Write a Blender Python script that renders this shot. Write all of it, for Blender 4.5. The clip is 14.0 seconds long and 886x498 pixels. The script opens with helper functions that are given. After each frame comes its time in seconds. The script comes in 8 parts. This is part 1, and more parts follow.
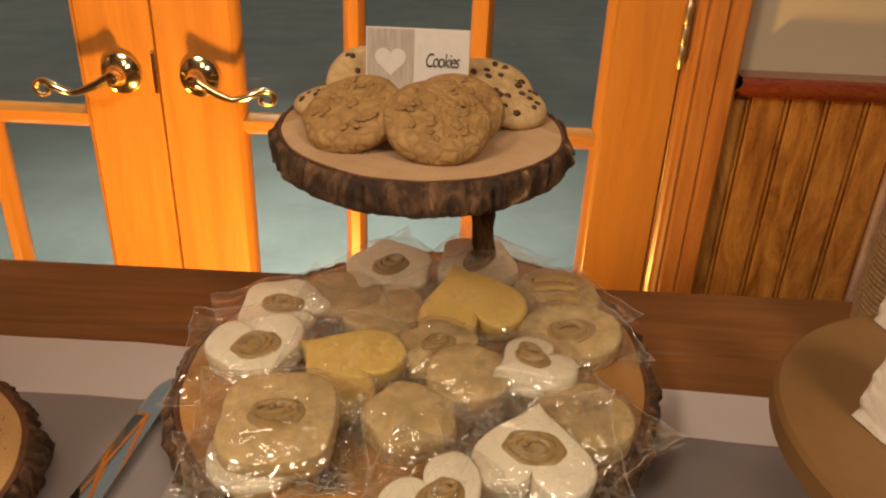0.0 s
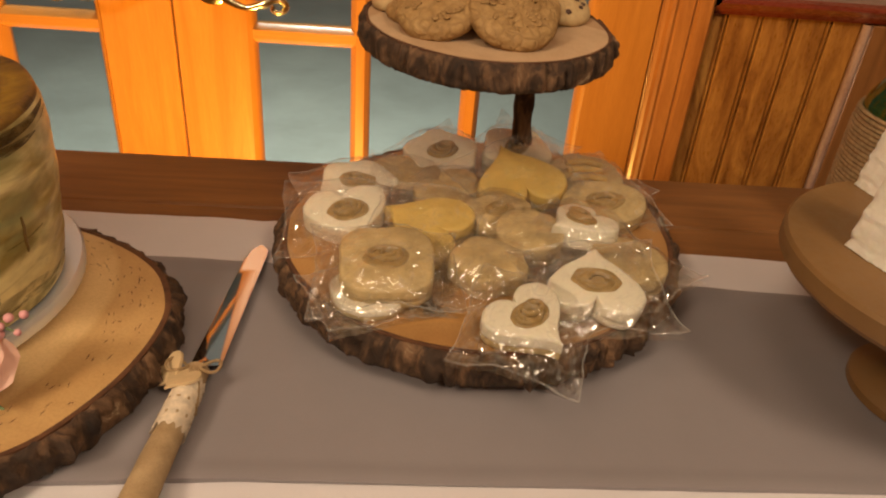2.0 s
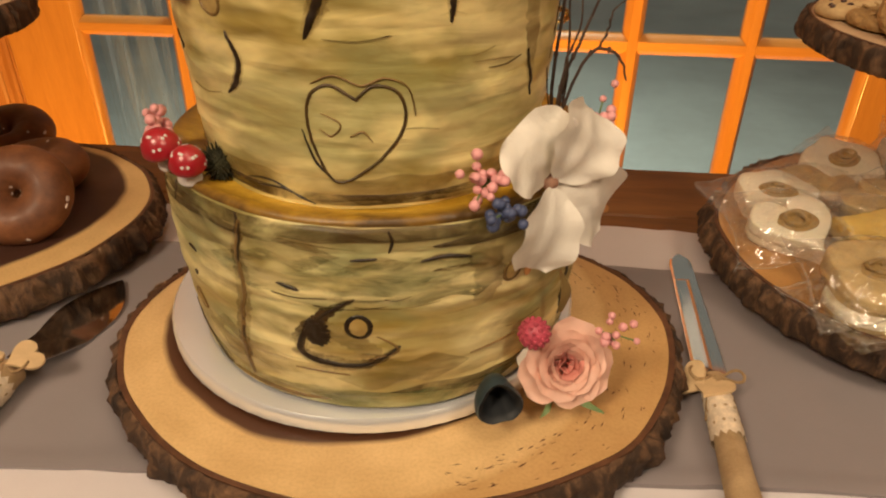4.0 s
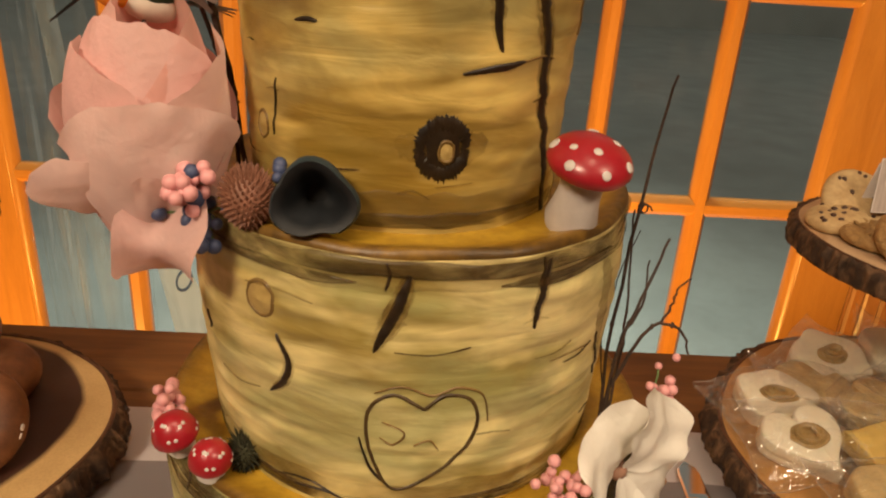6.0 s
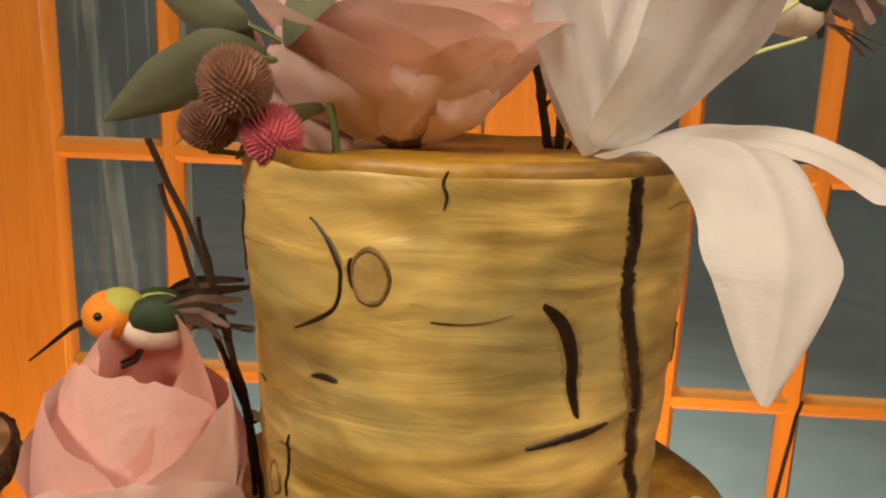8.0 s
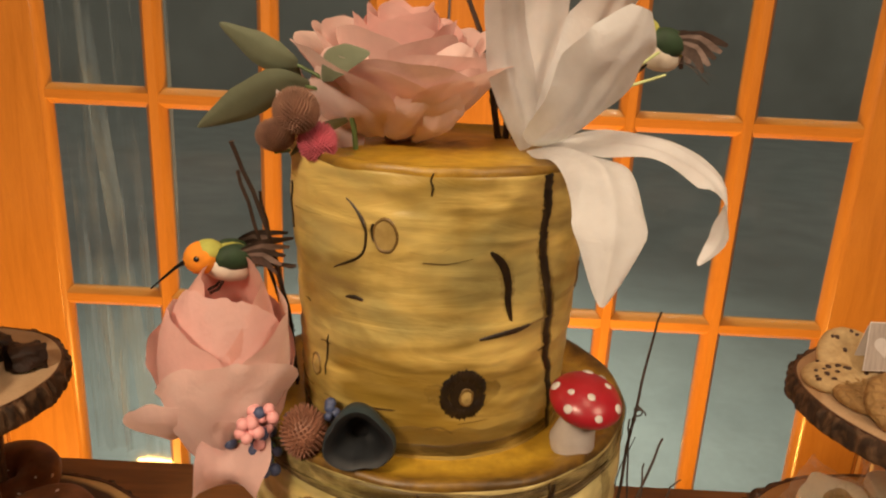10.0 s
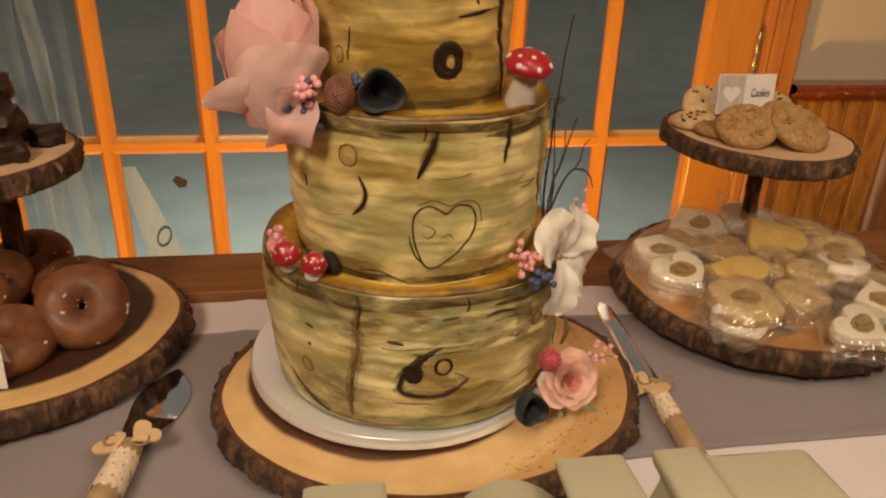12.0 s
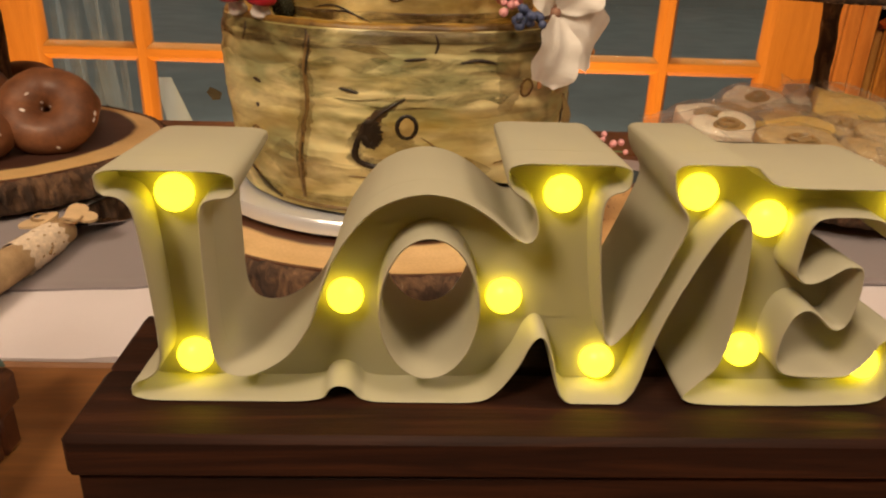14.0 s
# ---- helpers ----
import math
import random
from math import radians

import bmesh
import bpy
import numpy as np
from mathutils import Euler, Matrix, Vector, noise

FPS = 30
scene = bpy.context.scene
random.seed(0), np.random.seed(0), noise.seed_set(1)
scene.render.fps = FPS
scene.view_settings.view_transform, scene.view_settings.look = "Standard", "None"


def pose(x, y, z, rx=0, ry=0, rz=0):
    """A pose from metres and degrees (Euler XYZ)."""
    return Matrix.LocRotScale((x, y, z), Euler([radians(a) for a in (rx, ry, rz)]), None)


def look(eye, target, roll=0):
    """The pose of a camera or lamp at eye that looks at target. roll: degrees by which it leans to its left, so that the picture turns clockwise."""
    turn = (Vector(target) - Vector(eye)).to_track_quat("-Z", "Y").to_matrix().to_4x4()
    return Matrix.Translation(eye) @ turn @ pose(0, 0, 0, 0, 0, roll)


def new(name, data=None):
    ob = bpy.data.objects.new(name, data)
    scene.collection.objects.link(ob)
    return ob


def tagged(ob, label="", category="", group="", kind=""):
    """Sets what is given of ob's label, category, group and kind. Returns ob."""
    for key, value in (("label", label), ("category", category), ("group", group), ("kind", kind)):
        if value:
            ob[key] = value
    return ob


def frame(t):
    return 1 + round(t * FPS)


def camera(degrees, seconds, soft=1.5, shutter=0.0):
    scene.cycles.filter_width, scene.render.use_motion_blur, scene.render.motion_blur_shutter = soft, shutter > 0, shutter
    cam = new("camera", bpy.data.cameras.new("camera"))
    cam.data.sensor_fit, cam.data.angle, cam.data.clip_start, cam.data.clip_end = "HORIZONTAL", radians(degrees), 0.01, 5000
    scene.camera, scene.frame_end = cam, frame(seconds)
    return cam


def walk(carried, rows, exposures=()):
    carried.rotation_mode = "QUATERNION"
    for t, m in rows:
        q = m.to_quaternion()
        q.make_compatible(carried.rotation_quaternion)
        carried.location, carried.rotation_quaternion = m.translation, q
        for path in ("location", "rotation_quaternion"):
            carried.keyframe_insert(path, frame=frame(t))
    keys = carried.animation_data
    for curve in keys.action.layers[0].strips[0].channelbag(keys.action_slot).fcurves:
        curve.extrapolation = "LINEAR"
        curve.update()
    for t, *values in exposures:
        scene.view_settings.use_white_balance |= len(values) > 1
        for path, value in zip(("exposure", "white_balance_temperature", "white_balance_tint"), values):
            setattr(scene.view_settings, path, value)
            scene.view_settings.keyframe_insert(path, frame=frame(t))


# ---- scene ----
cam = camera(62.5, 14.0, soft=2.1)
PATH = [
    (0, (0.001, 0.01, 1.189), (-0.023, 1.812, 0.32), 2.5),
    (0.5, (-0.045, 0.007, 1.185), (0.084, 1.774, 0.258), 2.0),
    (1, (-0.071, -0.016, 1.179), (0.195, 1.704, 0.194), 2.6),
    (1.5, (-0.079, -0.044, 1.181), (0.201, 1.657, 0.167), 3.9),
    (2, (-0.104, -0.108, 1.189), (0.032, 1.601, 0.16), 4.9),
    (2.3, (-0.139, -0.14, 1.191), (-0.12, 1.57, 0.153), 5.4),
    (2.5, (-0.159, -0.159, 1.187), (-0.211, 1.569, 0.181), 5.1),
    (3, (-0.246, -0.162, 1.193), (-0.387, 1.56, 0.185), 4.7),
    (3.5, (-0.36, -0.138, 1.188), (-0.523, 1.56, 0.144), 2.3),
    (3.7, (-0.389, -0.13, 1.188), (-0.551, 1.561, 0.132), 1.1),
    (5.8, (-0.501, -0.072, 1.25), (-0.432, 1.776, 0.49), 4.5),
    (6, (-0.504, -0.045, 1.259), (-0.432, 1.793, 0.474), 3.7),
    (6.5, (-0.501, -0.003, 1.266), (-0.478, 1.861, 0.541), 3.5),
    (7, (-0.493, 0.025, 1.286), (-0.525, 1.921, 0.648), 3.0),
    (7.5, (-0.497, 0.039, 1.306), (-0.588, 1.971, 0.799), 2.7),
    (8, (-0.503, 0.047, 1.315), (-0.627, 2.0, 0.905), 2.0),
    (8.2, (-0.504, 0.043, 1.315), (-0.606, 2.011, 0.973), 2.4),
    (10.3, (-0.511, -0.121, 1.366), (-0.5, 1.771, 0.716), 2.7),
    (10.5, (-0.521, -0.149, 1.367), (-0.494, 1.729, 0.678), 2.6),
    (11, (-0.548, -0.231, 1.364), (-0.438, 1.614, 0.599), 2.2),
    (11.5, (-0.571, -0.283, 1.336), (-0.349, 1.529, 0.521), 1.9),
    (12, (-0.585, -0.302, 1.279), (-0.297, 1.491, 0.44), 1.8),
    (12.5, (-0.568, -0.296, 1.219), (-0.279, 1.486, 0.357), 3.3),
    (13, (-0.522, -0.299, 1.147), (-0.322, 1.492, 0.28), 3.4),
    (13.5, (-0.494, -0.302, 1.084), (-0.391, 1.512, 0.248), 1.7),
    (14, (-0.493, -0.298, 1.052), (-0.407, 1.537, 0.262), 2.1),
]
walk(cam, [(t, look(eye, target, roll)) for t, eye, target, roll in PATH],
     [(0, -0.02, 6650, 10), (2.2, -0.03, 6850, 11), (3.5, 0.05, 6800, 10), (6, 0.05, 6800, 10), (7, 0.0, 6900, 11), (8, 0.0, 6350, 9), (10.5, 0.0, 6900, 11), (11.5, -0.03, 6800, 10), (12, -0.10, 6700, 11), (12.5, -0.04, 6500, 10), (14, 0.05, 6750, 13)])

# ---- light ----
world = bpy.data.worlds.new("night")
world.use_nodes = True
world.node_tree.nodes["Background"].inputs[0].default_value = (0.50, 0.50, 0.47, 1)
world.node_tree.nodes["Background"].inputs[1].default_value = 0.62
scene.world = world
scene.view_settings.exposure = 0.0


def lamp(name, kind, m, power, colour, size=0.1, size_y=None, spread=180):
    data = bpy.data.lights.new(name, kind)
    data.energy, data.color = power, colour
    if kind == "AREA":
        data.size, data.spread = size, radians(spread)
        if size_y:
            data.shape, data.size_y = "RECTANGLE", size_y
    else:
        data.shadow_soft_size = size
    ob = new(name, data)
    ob.matrix_world = m
    return ob


# assumed ceiling lights out of view, warm white; the third only lifts the cloth
lamp("assumed_ceiling_glow", "AREA", look((-1.4, -1.3, 2.58), (-1.0, -0.5, 0)), 48, (1.0, 0.79, 0.56), 0.5)
lamp("assumed_ceiling_glow", "AREA", look((0.8, -1.0, 2.58), (0.5, -0.3, 0)), 24.5, (1.0, 0.78, 0.55), 0.5)
lamp("assumed_ceiling_glow", "AREA", look((-0.35, -0.25, 2.58), (-0.35, 0.0, 0)), 7.5, (1.0, 0.78, 0.55), 0.5)
# amber uplighters on the floor behind the table, shining up at the doors
lamp("uplighter_glow", "AREA", look((-0.34, 0.63, 0.10), (-0.40, 1.20, 1.7)), 19.0, (1.0, 0.53, 0.11), 0.10, spread=130)
lamp("uplighter_glow", "AREA", look((-1.32, 0.86, 0.10), (-1.34, 1.22, 1.6)), 5.5, (1.0, 0.53, 0.11), 0.10, spread=130)
# unseen lamp added outside to brighten the terrace behind the lower panes
lamp("terrace_fill", "AREA", look((-0.5, 1.95, 3.4), (-0.5, 2.3, 0)), 29, (0.86, 0.98, 0.94), 0.4, spread=72)


# ---- materials ----
def nodes_of(name):
    m = bpy.data.materials.new(name)
    m.use_nodes = True
    nt = m.node_tree
    return m, nt, nt.nodes["Principled BSDF"]


def link(nt, a, b):
    nt.links.new(a, b)


def noise_node(nt, vec, size, detail=4, rough=0.55, dist=0.0):
    n = nt.nodes.new("ShaderNodeTexNoise")
    n.inputs["Scale"].default_value = size
    n.inputs["Detail"].default_value = detail
    n.inputs["Roughness"].default_value = rough
    n.inputs["Distortion"].default_value = dist
    link(nt, vec, n.inputs["Vector"])
    return n.outputs["Fac"]


def ramp_node(nt, fac, stops):
    r = nt.nodes.new("ShaderNodeValToRGB")
    e = r.color_ramp.elements
    while len(e) < len(stops):
        e.new(0.5)
    for el, (p, c) in zip(e, stops):
        el.position, el.color = p, (*c, 1)
    link(nt, fac, r.inputs["Fac"])
    return r.outputs["Color"]


def mixc(nt, a, b, fac, mode="MIX"):
    m = nt.nodes.new("ShaderNodeMix")
    m.data_type, m.blend_type = "RGBA", mode
    for sock, val in ((m.inputs[0], fac), (m.inputs[6], a), (m.inputs[7], b)):
        if isinstance(val, (int, float)):
            sock.default_value = val
        elif isinstance(val, tuple):
            sock.default_value = (*val, 1)
        else:
            link(nt, val, sock)
    return m.outputs[2]


def mathn(nt, op, a, b=0.0):
    m = nt.nodes.new("ShaderNodeMath")
    m.operation = op
    for sock, val in zip(m.inputs, (a, b)):
        if isinstance(val, (int, float)):
            sock.default_value = val
        else:
            link(nt, val, sock)
    return m.outputs[0]


def coords(nt, scale=(1, 1, 1), turn=(0, 0, 0)):
    t = nt.nodes.new("ShaderNodeTexCoord")
    mp = nt.nodes.new("ShaderNodeMapping")
    mp.inputs["Scale"].default_value = scale
    mp.inputs["Rotation"].default_value = [radians(a) for a in turn]
    link(nt, t.outputs["Object"], mp.inputs["Vector"])
    return mp.outputs["Vector"]


def bump_node(nt, height, strength, depth, b):
    n = nt.nodes.new("ShaderNodeBump")
    n.inputs["Strength"].default_value = strength
    n.inputs["Distance"].default_value = depth
    link(nt, height, n.inputs["Height"])
    link(nt, n.outputs["Normal"], b.inputs["Normal"])


def surf(name, stops, size=10.0, scale=(1, 1, 1), turn=(0, 0, 0), dist=0.0, detail=5, rough=0.5, rvar=0.15, metal=0.0, fine=200.0,
         fine_mix=0.25, bump=0.3, depth=0.001, coat=0.0, sss=0.0, spec=0.5, vary=0.0, sheen=0.0):
    """A surface coloured by a stretched noise, with a finer one over it that also gives relief."""
    m, nt, b = nodes_of(name)
    v = coords(nt, scale, turn)
    if vary:
        info = nt.nodes.new("ShaderNodeObjectInfo")
        shift = nt.nodes.new("ShaderNodeVectorMath")
        link(nt, v, shift.inputs[0])
        link(nt, mathn(nt, "MULTIPLY", info.outputs["Random"], 23.0), shift.inputs[1])
        v = shift.outputs["Vector"]
    n1 = noise_node(nt, v, size, detail, 0.6, dist)
    n2 = noise_node(nt, v, fine, 3)
    col = ramp_node(nt, n1, stops)
    g = ramp_node(nt, n2, [(0.3, (0.45, 0.45, 0.45)), (0.7, (1, 1, 1))])
    col = mixc(nt, col, g, fine_mix, "MULTIPLY")
    if vary:
        hsv = nt.nodes.new("ShaderNodeHueSaturation")
        link(nt, mathn(nt, "ADD", mathn(nt, "MULTIPLY", info.outputs["Random"], 2 * vary), 1 - vary), hsv.inputs["Value"])
        link(nt, col, hsv.inputs["Color"])
        col = hsv.outputs["Color"]
    link(nt, col, b.inputs["Base Color"])
    link(nt, mathn(nt, "ADD", mathn(nt, "MULTIPLY", n2, rvar * 2), rough - rvar), b.inputs["Roughness"])
    b.inputs["Metallic"].default_value = metal
    b.inputs["Coat Weight"].default_value = coat
    b.inputs["Coat Roughness"].default_value = 0.2
    b.inputs["Specular IOR Level"].default_value = spec
    b.inputs["Sheen Weight"].default_value = sheen
    if sss:
        b.inputs["Subsurface Weight"].default_value = sss
        b.inputs["Subsurface Radius"].default_value = (0.01, 0.006, 0.003)
    if bump:
        h = mathn(nt, "ADD", mathn(nt, "MULTIPLY", n1, 0.7), mathn(nt, "MULTIPLY", n2, 0.4))
        bump_node(nt, h, bump, depth, b)
    return m


def wood(name, dark, mid, light, scale, size=6.0, rough=0.45, coat=0.0, bump=0.2, turn=(0, 0, 0), vary=0.0, fine_mix=0.3, dist=1.2):
    return surf(name, [(0.25, dark), (0.5, mid), (0.75, light)], size, scale, turn, dist, 6, rough, 0.1, 0, 40, fine_mix, bump, 0.0006, coat, vary=vary)


PINE = wood("door_pine", (0.41, 0.155, 0.025), (0.49, 0.195, 0.036), (0.55, 0.23, 0.045), (14, 14, 1.2), 2.2, 0.34, 0.35, 0.08, fine_mix=0.18)
PINE_RAIL = wood("door_pine_rail", (0.41, 0.155, 0.025), (0.49, 0.195, 0.036), (0.55, 0.23, 0.045), (1.2, 14, 14), 2.2, 0.34, 0.35, 0.08, fine_mix=0.18)
CASING = wood("casing_pine", (0.28, 0.09, 0.02), (0.40, 0.15, 0.035), (0.50, 0.20, 0.05), (16, 16, 1.5), 2.5, 0.35, 0.4, 0.1)
BEADBOARD = wood("beadboard_oak", (0.16, 0.054, 0.012), (0.36, 0.150, 0.034), (0.56, 0.265, 0.062), (9, 9, 2.2), 3.4, 0.3, 0.4, 0.15, vary=0.15)
RAIL_RED = wood("chair_rail_mahogany", (0.15, 0.024, 0.013), (0.22, 0.038, 0.02), (0.28, 0.055, 0.028), (2, 16, 16), 2.5, 0.28, 0.6, 0.08)
PANEL_BROWN = wood("panel_brown", (0.20, 0.085, 0.03), (0.29, 0.125, 0.043), (0.36, 0.16, 0.06), (14, 14, 1.0), 2.5, 0.35, 0.3, 0.1)
TRIM_PINK = surf("trim_worn", [(0.3, (0.35, 0.20, 0.15)), (0.6, (0.5, 0.33, 0.26))], 14, (4, 4, 1), rough=0.3)
PLASTER = surf("wall_paint", [(0.3, (0.50, 0.42, 0.31)), (0.7, (0.55, 0.465, 0.345))], 3, rough=0.75, fine=260, fine_mix=0.06, bump=0.12)
CEILING = surf("ceiling_paint", [(0.3, (0.42, 0.37, 0.31)), (0.7, (0.48, 0.43, 0.36))], 3, rough=0.85, fine_mix=0.05)
FLOORWOOD = wood("floor_boards", (0.10, 0.045, 0.02), (0.15, 0.07, 0.03), (0.2, 0.1, 0.045), (1.2, 12, 12), 2.5, 0.35, 0.2, 0.1)
TABLEWOOD = wood("table_wood", (0.15, 0.056, 0.014), (0.225, 0.090, 0.024), (0.29, 0.122, 0.034), (1.2, 14, 14), 2.6, 0.58, 0.0, 0.3, fine_mix=0.38)
BOXWOOD = wood("crate_wood", (0.006, 0.0015, 0.0007), (0.022, 0.0060, 0.0022), (0.062, 0.0190, 0.0065), (1.6, 30, 30), 3.0, 0.66, 0.0, 0.6, vary=0.15)
BOXWOOD.node_tree.nodes["Principled BSDF"].inputs["Specular IOR Level"].default_value = 0.22
BOXWOOD_RED = wood("crate_wood_red", (0.045, 0.013, 0.006), (0.105, 0.032, 0.012), (0.18, 0.058, 0.021), (2.0, 20, 20), 3.0, 0.5, 0.05, 0.6, vary=0.15)
CLOTH = surf("cloth_linen", [(0.3, (0.213, 0.186, 0.195)), (0.7, (0.247, 0.216, 0.226))], 4, rough=0.85, rvar=0.05, fine=900, fine_mix=0.10, bump=0.15, depth=0.0004, sheen=0.2)
CLOTH_WHITE = surf("cloth_cotton", [(0.3, (0.60, 0.555, 0.575)), (0.7, (0.66, 0.615, 0.635))], 4, rough=0.85, rvar=0.05, fine=900, fine_mix=0.08, bump=0.12, depth=0.0004, sheen=0.2)
CONCRETE = surf("terrace_concrete", [(0.3, (0.32, 0.335, 0.315)), (0.7, (0.41, 0.43, 0.405))], 2.5, rough=0.8, fine=60, fine_mix=0.25)
NIGHT = surf("night_backdrop", [(0.3, (0.34, 0.34, 0.31)), (0.7, (0.48, 0.48, 0.44))], 0.6, rough=0.9)
BRASS = surf("polished_brass", [(0.3, (0.80, 0.69, 0.42)), (0.7, (0.88, 0.78, 0.52))], 30, rough=0.13, rvar=0.04, metal=1.0, fine_mix=0.1, bump=0.03)
HINGE = surf("hinge_brass_dull", [(0.3, (0.55, 0.42, 0.25)), (0.7, (0.7, 0.55, 0.35))], 40, rough=0.35, metal=0.9)
BARK = surf("bark", [(0.30, (0.018, 0.009, 0.005)), (0.47, (0.060, 0.030, 0.015)), (0.58, (0.15, 0.078, 0.038)), (0.67, (0.22, 0.12, 0.06)), (0.71, (0.42, 0.29, 0.17))], 60, (1, 1, 0.45),
            rough=0.85, rvar=0.08, fine=240, fine_mix=0.55, bump=0.9, depth=0.003, dist=0.9)
BARK_RIM = surf("inner_bark", [(0.3, (0.06, 0.022, 0.010)), (0.7, (0.15, 0.06, 0.025))], 60, rough=0.7, fine=300, bump=0.5)
SILVER = surf("board_foil", [(0.3, (0.84, 0.88, 0.92)), (0.7, (0.90, 0.93, 0.96))], 8, rough=0.26, rvar=0.02, metal=0.55, fine=60, fine_mix=0.02, bump=0.02)


def rings(name, heart, sap, edge, pith=(0.01, 0.02), freq=70, split=0.55, soft=0.2, radius=0.19, rough=0.5, warp=0.9, grainy=0.25):
    """End grain of a sawn log: year rings round the pith, dark heartwood inside pale sapwood."""
    m, nt, b = nodes_of(name)
    t = nt.nodes.new("ShaderNodeTexCoord")
    mp = nt.nodes.new("ShaderNodeMapping")
    mp.inputs["Location"].default_value = (pith[0], pith[1], 0)
    mp.inputs["Scale"].default_value = (1, 1, 0)
    link(nt, t.outputs["Object"], mp.inputs["Vector"])
    v = mp.outputs["Vector"]
    ln = nt.nodes.new("ShaderNodeVectorMath")
    ln.operation = "LENGTH"
    link(nt, v, ln.inputs[0])
    wob = noise_node(nt, v, 7, 3)
    r = mathn(nt, "ADD", mathn(nt, "DIVIDE", ln.outputs["Value"], radius), mathn(nt, "MULTIPLY", mathn(nt, "SUBTRACT", wob, 0.5), warp * 0.5))
    ring = mathn(nt, "ADD", mathn(nt, "MULTIPLY", mathn(nt, "SINE", mathn(nt, "MULTIPLY", r, freq)), 0.5), 0.5)
    body = ramp_node(nt, r, [(0.0, heart), (max(split - soft, 0.02), heart), (min(split + soft, 0.94), sap), (0.97, sap), (1.0, edge)])
    col = mixc(nt, body, (0.45, 0.30, 0.18), mathn(nt, "MULTIPLY", ring, grainy), "MULTIPLY")
    stain = ramp_node(nt, noise_node(nt, v, 16, 5), [(0.35, (0.72, 0.66, 0.58)), (0.65, (1, 1, 1))])
    col = mixc(nt, col, stain, 0.6, "MULTIPLY")
    fine = noise_node(nt, v, 420, 2)
    col = mixc(nt, col, ramp_node(nt, fine, [(0.3, (0.7, 0.65, 0.6)), (0.6, (1, 1, 1))]), 0.35, "MULTIPLY")
    link(nt, col, b.inputs["Base Color"])
    b.inputs["Roughness"].default_value = rough
    bump_node(nt, mathn(nt, "ADD", mathn(nt, "MULTIPLY", ring, 0.4), fine), 0.2, 0.0006, b)
    return m


SLAB_PALE = rings("slab_pale_wood", (0.085, 0.032, 0.014), (0.74, 0.51, 0.245), (0.58, 0.36, 0.15), (0.036, -0.026), freq=60, split=0.745, soft=0.012, radius=0.205, grainy=0.08, warp=0.16)
SLAB_RED = rings("slab_red_wood", (0.42, 0.19, 0.058), (0.52, 0.28, 0.095), (0.40, 0.21, 0.075), (0.03, -0.04), freq=48, radius=0.2, grainy=0.16, rough=0.4)
SLAB_CREAM = rings("slab_cream_wood", (0.56, 0.38, 0.23), (0.60, 0.42, 0.26), (0.50, 0.32, 0.18), freq=45, radius=0.13, grainy=0.06, rough=0.6)
SLAB_TWO = rings("slab_walnut_wood", (0.055, 0.022, 0.014), (0.66, 0.45, 0.20), (0.55, 0.34, 0.14), (0.0, -0.012), freq=40, split=0.75, soft=0.015, radius=0.2, grainy=0.12, warp=0.22)


def glassy(name, tint, gloss=0.06, rough=0.02, edge=0.5, haze=0.0):
    m = bpy.data.materials.new(name)
    m.use_nodes = True
    nt = m.node_tree
    nt.nodes.remove(nt.nodes["Principled BSDF"])
    tr, gl, mx = (nt.nodes.new("ShaderNode" + k) for k in ("BsdfTransparent", "BsdfGlossy", "MixShader"))
    tr.inputs["Color"].default_value = (*tint, 1)
    gl.inputs["Roughness"].default_value = rough
    lw = nt.nodes.new("ShaderNodeLayerWeight")
    lw.inputs["Blend"].default_value = 0.35
    fac = mathn(nt, "ADD", mathn(nt, "MULTIPLY", lw.outputs["Facing"], edge), gloss)
    nz = coords(nt)
    bp = nt.nodes.new("ShaderNodeBump")
    bp.inputs["Strength"].default_value, bp.inputs["Distance"].default_value = 0.15, 0.002
    link(nt, noise_node(nt, nz, 9, 2), bp.inputs["Height"])
    link(nt, bp.outputs["Normal"], gl.inputs["Normal"])
    link(nt, fac, mx.inputs[0])
    link(nt, tr.outputs[0], mx.inputs[1])
    link(nt, gl.outputs[0], mx.inputs[2])
    last = mx.outputs[0]
    if haze:
        df, mx2 = nt.nodes.new("ShaderNodeBsdfTranslucent"), nt.nodes.new("ShaderNodeMixShader")
        df.inputs["Color"].default_value = (0.95, 0.95, 0.93, 1)
        mx2.inputs[0].default_value = haze
        link(nt, last, mx2.inputs[1])
        link(nt, df.outputs[0], mx2.inputs[2])
        last = mx2.outputs[0]
    link(nt, last, nt.nodes["Material Output"].inputs["Surface"])
    return m


PANE = glassy("window_glass", (0.79, 0.80, 0.745), 0.05, 0.06, 0.10)


def glow(name, colour, strength):
    m, nt, b = nodes_of(name)
    b.inputs["Base Color"].default_value = (*colour, 1)
    b.inputs["Emission Color"].default_value = (*colour, 1)
    b.inputs["Emission Strength"].default_value = strength
    b.inputs["Roughness"].default_value = 0.4
    return m


BULB = glow("bulb_yellow", (1.0, 0.80, 0.025), 5.2)


